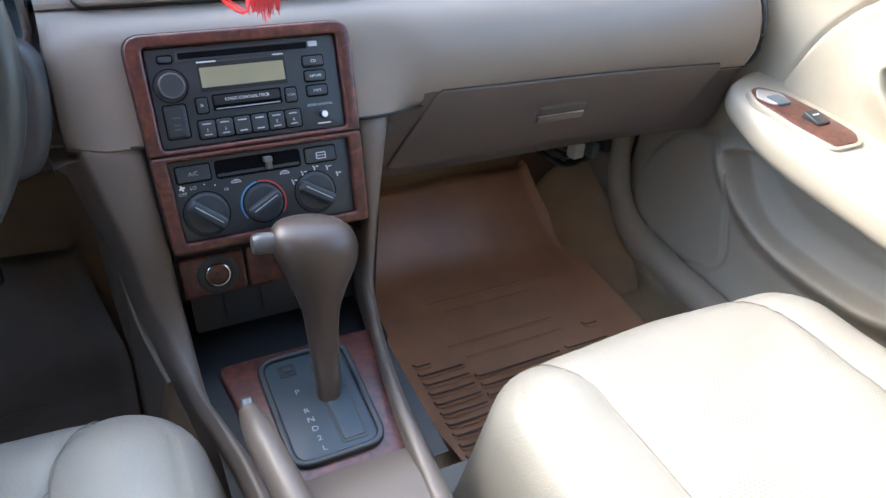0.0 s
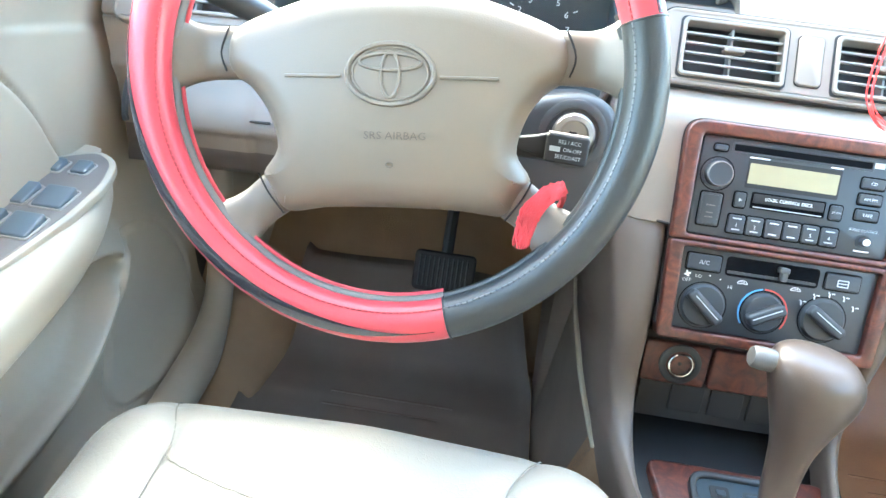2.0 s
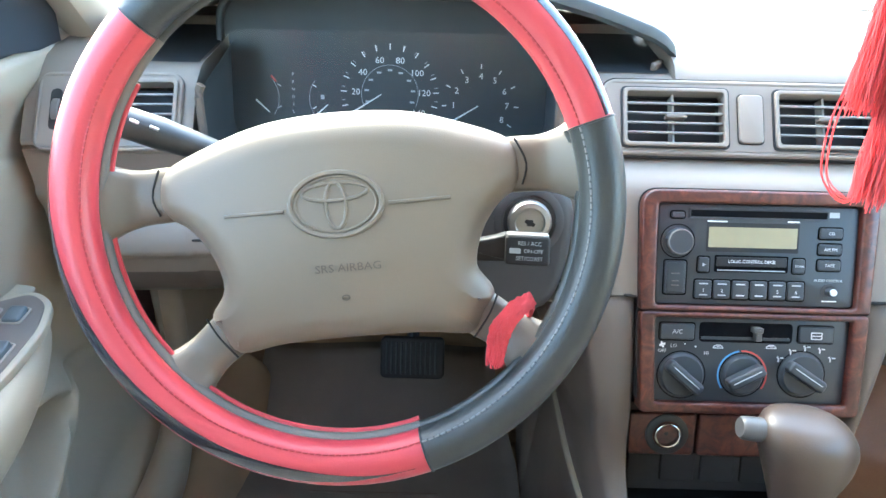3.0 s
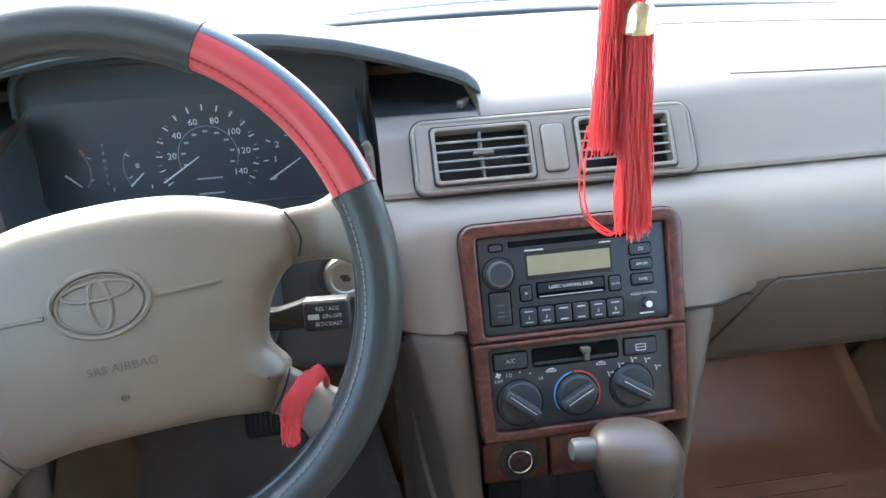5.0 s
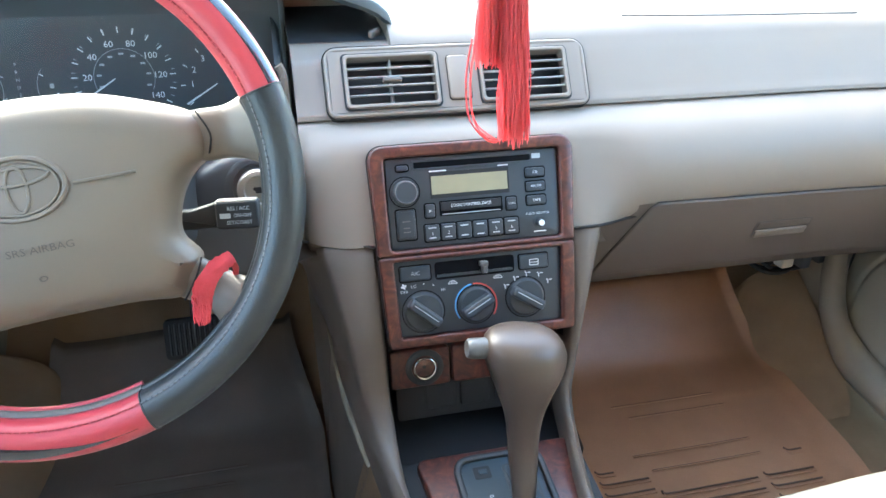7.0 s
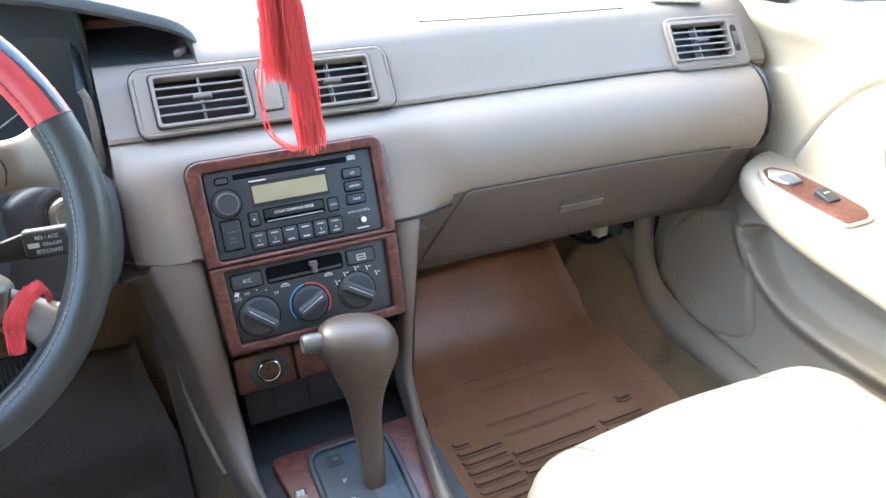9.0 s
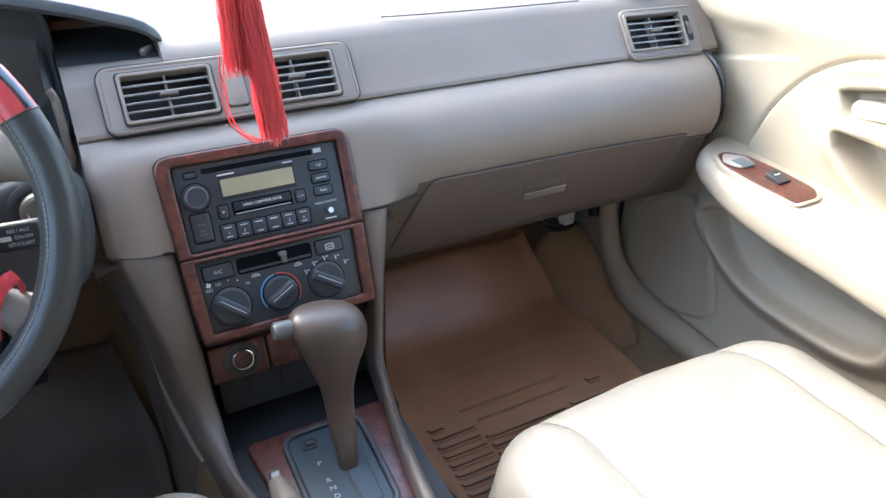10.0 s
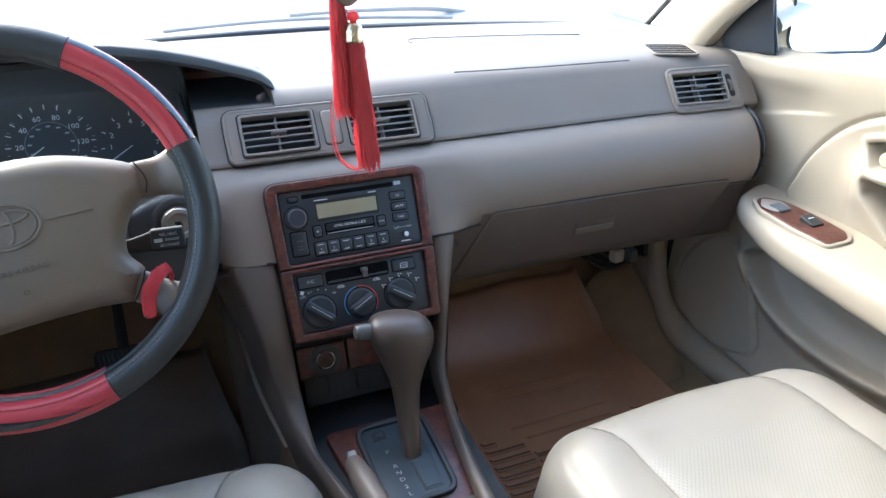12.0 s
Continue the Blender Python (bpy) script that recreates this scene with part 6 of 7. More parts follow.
# ---- doors ----
def door(s, edge_x, name, label, outward, top0):
    """A front door's inner side: sculpted panel with armrest, pocket, speaker, pull handle and switches."""
    d = thing(name, (edge_x, -0.3, 0.05), label, "door", kind="structure")

    def P(x, y, z):
        # x is given for the right door and mirrored for the left one
        return (x + (edge_x - RX), y, z) if s > 0 else (-(x - RX) + edge_x, y, z)

    ys = np.concatenate([np.linspace(0.24, -0.45, 216), np.linspace(-0.46, -0.90, 45)])
    zs = np.concatenate([np.linspace(0.03, 0.44, 126), np.linspace(0.4433, 0.735, 90), np.linspace(0.738, 0.75, 4)])
    yy, zz = np.meshgrid(ys, zs, indexing="ij")
    x = 0.812 + 0.010 * np.sin((zz - 0.1) * 4.2) - 0.02 * smooth(0.60, 0.72, zz) + 0.022 * smooth(0.728, 0.75, zz)
    x = x - 0.030 * smooth(0.16, 0.05, zz)
    x = x - 0.012 * smooth(0.05, 0.24, yy) * smooth(0.30, 0.62, zz)
    x = x - 0.006 * smooth(-0.03, 0.07, yy) * smooth(0.42, 0.52, zz)
    arc = curve_through([(-0.022, 0.470), (-0.030, 0.520), (-0.052, 0.572), (-0.092, 0.622), (-0.145, 0.660), (-0.20, 0.679), (-0.28, 0.689), (-0.45, 0.694), (-0.9, 0.694), (-0.95, 0.55), (-0.9, 0.44), (-0.4, 0.43), (-0.1, 0.44)], 5)
    da = inside(arc, yy, zz)
    x = x - 0.013 * smooth(0.0, 0.012, da) + 0.006 * np.exp(-(da / 0.0035) ** 2)
    pocket = curve_through([(0.018, 0.335), (-0.03, 0.362), (-0.095, 0.371), (-0.221, 0.363), (-0.31, 0.352), (-0.355, 0.332), (-0.362, 0.290), (-0.338, 0.256), (-0.263, 0.240), (-0.137, 0.239), (-0.06, 0.262), (-0.005, 0.30)], 5)
    dp = inside(pocket, yy, zz)
    x = x - 0.028 * smooth(-0.050, -0.003, dp) * smooth(0.05, 0.0, dp) * smooth(0.10, 0.20, zz) + 0.0
    lip = smooth(-0.003, 0.010, dp)
    x = x + lip * (0.034 + 0.016 * smooth(0.10, -0.02, yy) * 0 + 0.020 * smooth(-0.10, 0.02, yy))
    spk = curve_through([(-0.048, 0.150), (-0.040, 0.120), (-0.01, 0.105), (0.12, 0.068), (0.19, 0.10), (0.205, 0.20), (0.16, 0.29), (0.09, 0.335), (0.03, 0.335), (0.0, 0.29), (-0.02, 0.22)], 5)
    ds = inside(spk, yy, zz)
    x = x - 0.004 * smooth(0.0, 0.009, ds) + 0.005 * np.exp(-(ds / 0.0048) ** 2)
    cup = curve_through([(-0.158, 0.618), (-0.163, 0.626), (-0.225, 0.645), (-0.262, 0.652), (-0.276, 0.646), (-0.284, 0.612), (-0.279, 0.600), (-0.262, 0.596), (-0.195, 0.588), (-0.175, 0.595)], 5)
    dc = inside(cup, yy, zz)
    x = x + 0.030 * smooth(0.0, 0.008, dc) - 0.004 * smooth(-0.013, -0.009, dc) * smooth(0.002, -0.002, dc)
    # crease that carries the dashboard's edge on along the door
    zc = 0.600 + (0.09 - yy) * 0.27
    x = x + 0.005 * smooth(-0.004, 0.004, zz - zc) * smooth(-0.10, 0.0, yy) * smooth(0.71, 0.66, zz)
    grab = curve_through([(-0.178, 0.572), (-0.180, 0.556), (-0.194, 0.538), (-0.262, 0.492), (-0.310, 0.478), (-0.42, 0.476), (-0.50, 0.51), (-0.50, 0.572), (-0.40, 0.580), (-0.30, 0.576), (-0.215, 0.574)], 6)
    dg = inside(grab, yy, zz)
    # a soft ridge swells in front of the grab recess and falls off sharply into it
    crest = smooth(0.665, 0.60, zz) * smooth(-0.40, -0.26, yy)
    x = x + 0.034 * smooth(-0.002, 0.020, dg) - 0.026 * crest * np.exp(-(np.clip(-dg, 0, 1) / 0.032) ** 2) * smooth(0.012, -0.002, dg)
    slots = np.zeros((len(ys) - 1, len(zs) - 1), int)
    mid = lambda q: (q[1:, 1:] + q[:-1, :-1]) / 2
    slots[mid(da) > 0.004] = 1
    slots[(mid(da) > 0.004) & (mid(yy) < -0.15)] = 0
    v = np.empty((*x.shape, 3))
    if s > 0:
        v[..., 0] = x + (edge_x - RX)
    else:
        v[..., 0] = -(x - RX) + edge_x
    v[..., 1], v[..., 2] = yy, zz - 0.028 * smooth(-0.20, 0.08, yy) * smooth(0.62, 0.73, zz)
    sheet("panel", v, len(ys), len(zs), [DOOR, CLOTH, POCKET], d, "moulded beige inner panel", slots, 70, flip=s < 0)
    # outer skin
    bm = bmesh.new()
    rows = []
    for y in np.linspace(0.26, -0.92, 6):
        rows.append([P(0.84, y, 0.715), P(0.88, y, 0.695), P(0.915, y, 0.5), P(0.90, y, 0.1), P(0.85, y, 0.0)])
    loft(bm, rows)
    part("outer_skin", bm, PAINT, d)
    # armrest
    bm = bmesh.new()
    prof = [(0.030, 0.79, 0.010), (0.022, 0.765, 0.024), (0.008, 0.735, 0.036), (-0.015, 0.716, 0.043), (-0.05, 0.700, 0.047), (-0.10, 0.684, 0.052), (-0.17, 0.672, 0.058), (-0.30, 0.666, 0.065), (-0.45, 0.664, 0.072), (-0.65, 0.664, 0.074), (-0.90, 0.664, 0.074)]
    secs = []
    for y, xi, h in curve_through(prof, 4, False):
        top = top0 + 0.006 * float(smooth(-0.1, -0.4, np.array(y)))
        row = []
        for j in range(15):
            b = math.pi / 2 + math.pi * j / 14
            cx = min(0.80, xi + outward) + 0.030
            px = cx + 0.030 * math.copysign(abs(math.cos(b)) ** 0.75, math.cos(b))
            pz = top - h / 2 + h / 2 * math.copysign(abs(math.sin(b)) ** 0.75, math.sin(b))
            row.append(P(px, y, pz))
        inner, outer = max(0.79, cx + 0.004), max(0.83, cx + 0.02)
        row = [P(outer, y, top + 0.0005), P(inner, y, top + 0.0005)] + row + [P(max(0.80, cx + 0.006), y, top - h - 0.012), P(outer, y, top - h - 0.03)]
        secs.append(row)
    loft(bm, secs)
    bm.faces.new([bm.verts.new(q) for q in secs[0]])
    part("armrest", bm, DOOR, d, "padded beige armrest", sharp=60)
    # switch plate
    ap = frame_of(P(0.738 if s > 0 else 0.760, -0.12, top0 + 0.002), (1, 0, 0), (0, 1, 0))
    if s > 0:
        sh = curve_corner([(0.046, 0.066), (0.022, 0.100), (-0.008, 0.096), (-0.032, 0.056), (-0.038, -0.020), (-0.034, -0.092), (0.022, -0.092), (0.046, -0.068), (0.050, 0.0)], 0.0135)
    else:
        sh = curve_corner([(-0.028, 0.132), (0.002, 0.112), (0.016, 0.066), (0.017, 0.0), (0.008, -0.075), (-0.004, -0.130), (-0.066, -0.130), (-0.086, 0.0), (-0.086, 0.055), (-0.068, 0.105)], 0.016)
    area = sum(sh[i - 1][0] * sh[i][1] - sh[i][0] * sh[i - 1][1] for i in range(len(sh)))
    if area < 0:
        sh = sh[::-1]
    bm = bmesh.new()
    plate(bm, ap, sh, 0.0045, -0.004, 0.002)
    sw = part("switch_plate", bm, DOOR, d, "beige rim of the window switch plate")
    bm = bmesh.new()
    plate(bm, ap, shrink(sh, 0.0065), 0.0055, 0.0, 0.001)
    part("inlay", bm, WOOD if s > 0 else PLATEGREY, sw, "burl wood inlay" if s > 0 else "grey switch inlay")
    if s > 0:
        bm = bmesh.new()
        plate(bm, ap, curve_corner([(0.020, 0.030), (0.030, 0.062), (0.004, 0.086), (-0.020, 0.062), (-0.012, 0.034)], 0.008), 0.008, 0.003, 0.002)
        part("handle_cup", bm, PALEPLASTIC, sw, "pale bezel of a switch")
        bm = bmesh.new()
        plate(bm, ap, round_rect(0.026, 0.028, 0.004, 3, 0.006, 0.044), 0.0092, 0.003, 0.001)
        part("switch", bm, SWITCHGREY, sw, "blue-grey lock switch")
        bm = bmesh.new()
        sp = ap @ Matrix.Translation((0.012, -0.018, 0.004)) @ Matrix.Rotation(radians(12), 4, "X")
        plate(bm, sp, round_rect(0.026, 0.030, 0.003, 3), 0.008, -0.004, 0.002)
        part("switch", bm, BLACK, sw, "black window switch")
        bm = bmesh.new()
        plate(bm, sp, round_rect(0.012, 0.002, 0.0004, 1, 0, 0.004), 0.0084, 0.006)
        part("mark", bm, PALE, sw)
    else:
        for cx, cy, wd, ht in ((-0.050, 0.082, 0.017, 0.022), (-0.022, 0.084, 0.017, 0.022), (-0.052, 0.022, 0.030, 0.034), (-0.014, 0.022, 0.030, 0.034), (-0.052, -0.030, 0.030, 0.034), (-0.014, -0.030, 0.030, 0.034)):
            bm = bmesh.new()
            sp = ap @ Matrix.Translation((cx, cy, 0.004)) @ Matrix.Rotation(radians(7), 4, "X")
            plate(bm, sp, round_rect(wd, ht, 0.003, 3), 0.007, -0.004, 0.002)
            part("switch", bm, SWITCHGREY, sw, "blue-grey window switch")
            bm = bmesh.new()
            ring_plate(bm, ap, round_rect(wd + 0.005, ht + 0.005, 0.004, 3, cx, cy), round_rect(wd + 0.001, ht + 0.001, 0.003, 3, cx, cy), 0.0072, 0.004, 0.0008)
            part("switch_rim", bm, PALEPLASTIC, sw, "pale rim round a window switch")
    # inside release and the screw cap
    bm = bmesh.new()
    hm = frame_of(P(0.815, -0.226, 0.618), (0, -s, 0), (0, 0, 1))
    tilt = hm @ Matrix.Rotation(radians(9), 4, "Z")
    plate(bm, tilt, round_rect(0.098, 0.026, 0.012, 5, 0.0, -0.008), 0.010, -0.016, 0.004)
    part("release_handle", bm, DOOR, d, "beige inside door handle")
    bm = bmesh.new()
    plate(bm, tilt, round_rect(0.030, 0.024, 0.004, 4, 0.036, 0.020), 0.013, -0.016, 0.003)
    part("lock_knob", bm, DOOR, d, "beige lock tab above the door handle")
    bm = bmesh.new()
    hm = frame_of(P(0.668, -0.412, 0.462), (0, -1, 0), (-0.25, 0, 1)) if s > 0 else frame_of(P(0.668, -0.412, 0.462), (0, 1, 0), (0.25, 0, 1))
    lathe(bm, hm, [(0.0135, -0.018), (0.0135, 0.001), (0.012, 0.002), (0, 0.002)], 24)
    part("screw_cap", bm, DOOR, d, "round screw cap on the armrest")
    # window glass and its black seal
    bm = bmesh.new()
    loft(bm, [[P(0.835, y, 0.745), P(0.80, y, 0.93), P(0.70, y, 1.13)] for y in (0.08, -0.3, -0.88)])
    g = part("window", bm, GLASS, d, "clear side window")
    g.visible_shadow = False
    bm = bmesh.new()
    tube(bm, [P(0.822, y, 0.747 - 0.028 * float(smooth(-0.20, 0.08, np.array(y)))) for y in np.linspace(0.10, -0.9, 30)], 0.005, 8)
    part("window_seal", bm, SILL, d)
    bm = bmesh.new()
    sail = [P(0.786, 0.185, 0.690), P(0.794, 0.052, 0.714), P(0.782, 0.082, 0.80), P(0.765, 0.075, 0.90), P(0.745, 0.06, 0.95), P(0.755, 0.12, 0.92), P(0.772, 0.17, 0.80)]
    back = [P(0.806, 0.195, 0.690), P(0.812, 0.062, 0.714), P(0.800, 0.092, 0.80), P(0.783, 0.085, 0.90), P(0.763, 0.07, 0.95), P(0.773, 0.13, 0.92), P(0.790, 0.18, 0.80)]
    loft(bm, [sail, back], closed=True, caps=True)
    bmesh.ops.bevel(bm, geom=bm.edges[:], offset=0.006, segments=2, affect="EDGES")
    part("mirror_sail", bm, SAIL, d, "black plastic corner piece by the mirror")
    return d


door(1, RX, "door_1", "beige passenger door panel with padded armrest and wood switch plate", 0.0, 0.4745)
door(-1, LX, "door_2", "beige driver door panel with map pocket and grey window switches", 0.050, 0.4815)


def side_mirror():
    mr = thing("side_mirror", (0.96, 0.08, 0.78), "beige painted side mirror outside the passenger window", "mirror")
    m = frame_of((0.973, 0.085, 0.776), (1, -0.24, 0), (0, 0.04, 1))
    bm = bmesh.new()
    rings = [(round_rect(0.215, 0.155, 0.035, 6), 0.0), (round_rect(0.225, 0.165, 0.04, 6), -0.02), (round_rect(0.215, 0.155, 0.05, 6), -0.06), (round_rect(0.14, 0.08, 0.035, 6), -0.10)]
    loft(bm, [[m @ Vector((u, v, w)) for u, v in o] for o, w in rings], closed=True)
    part("housing", bm, PAINT, mr, "beige painted housing")
    bm = bmesh.new()
    ring_plate(bm, m, round_rect(0.216, 0.156, 0.036, 6), round_rect(0.207, 0.147, 0.032, 6), 0.004, -0.01, 0.002)
    part("rim", bm, BLACK, mr, "thin black edge of the mirror")
    bm = bmesh.new()
    plate(bm, m, round_rect(0.209, 0.149, 0.033, 6), -0.004, -0.008)
    part("glass", bm, MIRROR, mr, "mirror glass")
    bm = bmesh.new()
    tube(bm, [(0.84, 0.12, 0.755), (0.88, 0.12, 0.775), (0.93, 0.125, 0.776)], 0.022, 10)
    part("arm", bm, PAINT, mr)


side_mirror()


# ---- seats ----
def seat(x0, x1, front, top, corner, seam_l, seam_r, cross, hole_from, label):
    """A front seat's cushion: rolled front edge, two long seams, and for one of them a curved seam across."""
    cx, wid = (x0 + x1) / 2, x1 - x0
    st = thing("front_seat", (cx, front - 0.25, 0.05), label, "car seat", "front seats")
    nx, ny = 141, 151
    xs, ds = np.linspace(x0 - 0.03, x1 + 0.03, nx), np.linspace(-0.05, 0.66, ny)
    xx, dd = np.meshgrid(xs, ds, indexing="ij")
    out = curve_corner([(x0, corner * 0.6), (x0 + corner * 0.5, 0.006), (cx, -0.006), (x1 - corner * 0.5, 0.006), (x1, corner * 0.6), (x1 + 0.004, 0.95), (x0 - 0.004, 0.95)], 0.035, 5)
    q = inside(out, xx, dd)
    R = 0.080
    t = np.clip(q / R, 0, 1)
    z = top - 0.075 * (1 - np.sqrt(np.clip(1 - (1 - t) ** 2, 0, 1))) - np.clip(-q, 0, 1) * 7.0
    z = np.maximum(z, 0.05)
    z = z + 0.012 * smooth(0.0, 0.4, dd) + 0.014 * smooth(wid * 0.30, wid * 0.48, np.abs(xx - cx)) * smooth(0.1, 0.35, dd)
    line_l, line_r = seam_l[0] + (seam_l[1] - seam_l[0]) * smooth(0.0, 0.10, dd), seam_r[0] + (seam_r[1] - seam_r[0]) * smooth(0.0, 0.10, dd)
    s1 = np.minimum(np.abs(xx - line_l), np.abs(xx - line_r))
    mid = (xx > line_l) & (xx < line_r)
    f = np.clip((xx - seam_l[1]) / (seam_r[1] - seam_l[1]), 0, 1)
    bend = 0.105 + 0.034 * np.sin(np.pi * f) ** 0.8 if cross else 0 * f
    s2 = np.where(mid, np.abs(dd - bend), 1) if cross else np.ones_like(xx)
    s3 = np.abs(q - 0.030)
    puff = 0.0030 * np.exp(-(s1 / 0.014) ** 2) + 0.0026 * np.exp(-(s2 / 0.014) ** 2)
    groove = 0.0028 * np.exp(-(s1 / 0.0025) ** 2) + 0.0028 * np.exp(-(s2 / 0.0025) ** 2)
    z = z - (puff + groove) * smooth(-0.005, 0.03, q) - 0.0020 * np.exp(-(s3 / 0.0025) ** 2)
    z = z + 0.0022 * np.sin(xx * 31 + 1.3) * np.sin(dd * 23) * smooth(0.02, 0.1, q)
    wr = np.array([[noise.noise((a * 14, b * 22, 3.0)) for b in ds] for a in xs])
    z = z + 0.0020 * wr * smooth(0.02, 0.1, q)
    v = np.stack([xx, front - dd, z], -1)
    m = lambda a: (a[1:, 1:] + a[:-1, :-1]) / 2
    holes = (m(xx) > m(line_l) + 0.004) & (m(xx) < m(line_r) - 0.004) & (m(dd) > (m(bend) + 0.005 if cross else hole_from))
    sheet("cushion", v, nx, ny, [SEAT, SEATHOLES], st, "cream leather cushion with perforated middle", holes.astype(int), 80, flip=True)

    def over(px, d):
        i, j = min(int(np.searchsorted(xs, px)), nx - 1), min(int(np.searchsorted(ds, d)), ny - 1)
        return (px, front - d, float(max(v[i, j, 2], v[i - 1, j - 1, 2])) + 0.0004)

    for seam in (seam_l, seam_r):
        bm = bmesh.new()
        tube(bm, [over(seam[0] + (seam[1] - seam[0]) * float(smooth(0.0, 0.10, np.array(d))), d) for d in np.linspace(0.006, 0.62, 70)], 0.0007, 5)
        part("seam", bm, THREAD, st)
    if cross:
        bm = bmesh.new()
        tube(bm, [over(seam_l[1] + (seam_r[1] - seam_l[1]) * g, 0.105 + 0.034 * math.sin(math.pi * g) ** 0.8) for g in np.linspace(0, 1, 50)], 0.0007, 5)
        part("seam", bm, THREAD, st)
    bm = bmesh.new()
    plate(bm, frame_of((cx, front - 0.33, 0.04), (1, 0, 0), (0, 1, 0)), round_rect(wid - 0.06, 0.52, 0.03), 0.16, 0.0, 0.01)
    part("base", bm, LOWERSHADE, st, "taupe plastic seat base")
    return st


seat(0.148, 0.672, -0.245, 0.338, 0.10, (0.237, 0.262), (0.540, 0.560), False, 0.13, "cream leather passenger seat cushion with stitched seams")
seat(-0.660, -0.122, -0.160, 0.352, 0.09, (-0.588, -0.555), (-0.213, -0.252), True, 0.0, "cream leather driver seat cushion with perforated middle")


# ---- floor mats, sill, wiring, pedals ----
def mat_sheet(cx0, cx1, name, label, mat):
    t = thing(name, ((cx0 + cx1) / 2, 0.1, 0.0), label, "floor mat", "floor mats")
    nu, nv = 61, 91
    us, vs = np.linspace(0, 1, nu), np.linspace(-0.26, 0.425, nv)
    uu, vv = np.meshgrid(us, vs, indexing="ij")
    path = np.array([(-0.26, 0.004), (0.18, 0.005), (0.225, 0.009), (0.250, 0.022), (0.275, 0.044), (0.32, 0.090), (0.37, 0.140), (0.43, 0.20)])
    yy = np.where(vv < 0.1, vv, 0.1 + (vv - 0.1) * 0.86)
    z = np.interp(yy, path[:, 0], path[:, 1])
    z = (z + np.roll(z, 2, 1) + np.roll(z, -2, 1)) / 3
    z[:, :3], z[:, -3:] = z[:, 3:4], z[:, -4:-3]
    narrow = 0.03 * smooth(0.0, -0.24, vv) + 0.040 * smooth(0.20, 0.42, vv)
    x = cx0 + narrow + (cx1 - cx0 - 2 * narrow) * uu
    edge = np.minimum(uu, 1 - uu) * (cx1 - cx0)
    z = z + 0.014 * np.exp(-(edge / 0.010) ** 2) + 0.004 * np.sin(uu * 7 + vv * 9) * smooth(0.1, 0.4, vv)
    z = z - 0.008 * smooth(0.02, 0.05, edge) * smooth(-0.02, 0.0, -np.abs(vv + 0.02) + 0.16) * 0.4
    v = np.stack([x, yy, z + 0.004], -1)
    sheet("mat", v, nu, nv, mat, t, "moulded brown rubber mat", None, 80, flip=False)
    # moulded ribs: three short columns, then longer pairs ahead of them
    side = 1 if cx0 > 0 else -1
    base = cx0 if side > 0 else cx1
    rows = [(0.040, 0.070 if i == 0 else 0.122, 0.021 - 0.0218 * i) for i in range(10)] + [(0.132, 0.300, -0.036 - 0.0218 * i) for i in range(7)] + [(0.315, 0.405, -0.036 - 0.0218 * i) for i in range(7)]
    rows += [(0.120, 0.335, 0.046), (0.138, 0.335, 0.013), (0.130, 0.330, 0.158), (0.150, 0.338, 0.128), (0.380, 0.410, 0.004)]
    for a, b, y in rows:
        bm = bmesh.new()
        long = b - a > 0.18
        ends = [(a, y + 0.007), (a + 0.005, y)] if not long else [(a, y), (a + 0.005, y)]
        pts = curve_through([(base + side * u, w, 0.0092 + 0.0010 * k) for k, (u, w) in enumerate(ends)] + [(base + side * (a + b) / 2, y - 0.001, 0.0105), (base + side * b, y, 0.0090)], 3, False)
        tube(bm, [(p, q - (0.0 if long else 0.0030), r) for p, q, r in pts], 0.0016, 6, flat=0.8)
        part("rib", bm, mat, t)
        # dark tube for the groove, its dirt and its shade both in the colour
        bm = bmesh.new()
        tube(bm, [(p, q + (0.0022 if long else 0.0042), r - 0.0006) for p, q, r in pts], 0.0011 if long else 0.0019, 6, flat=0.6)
        part("groove", bm, DIRTSHADE, t)


mat_sheet(0.195, 0.680, "floor_mat", "brown ribbed rubber mat in the passenger footwell", RUBBER)
mat_sheet(-0.66, -0.19, "floor_mat", "brown rubber mat, driver footwell shade put into its colour", SHADEDFLOOR)


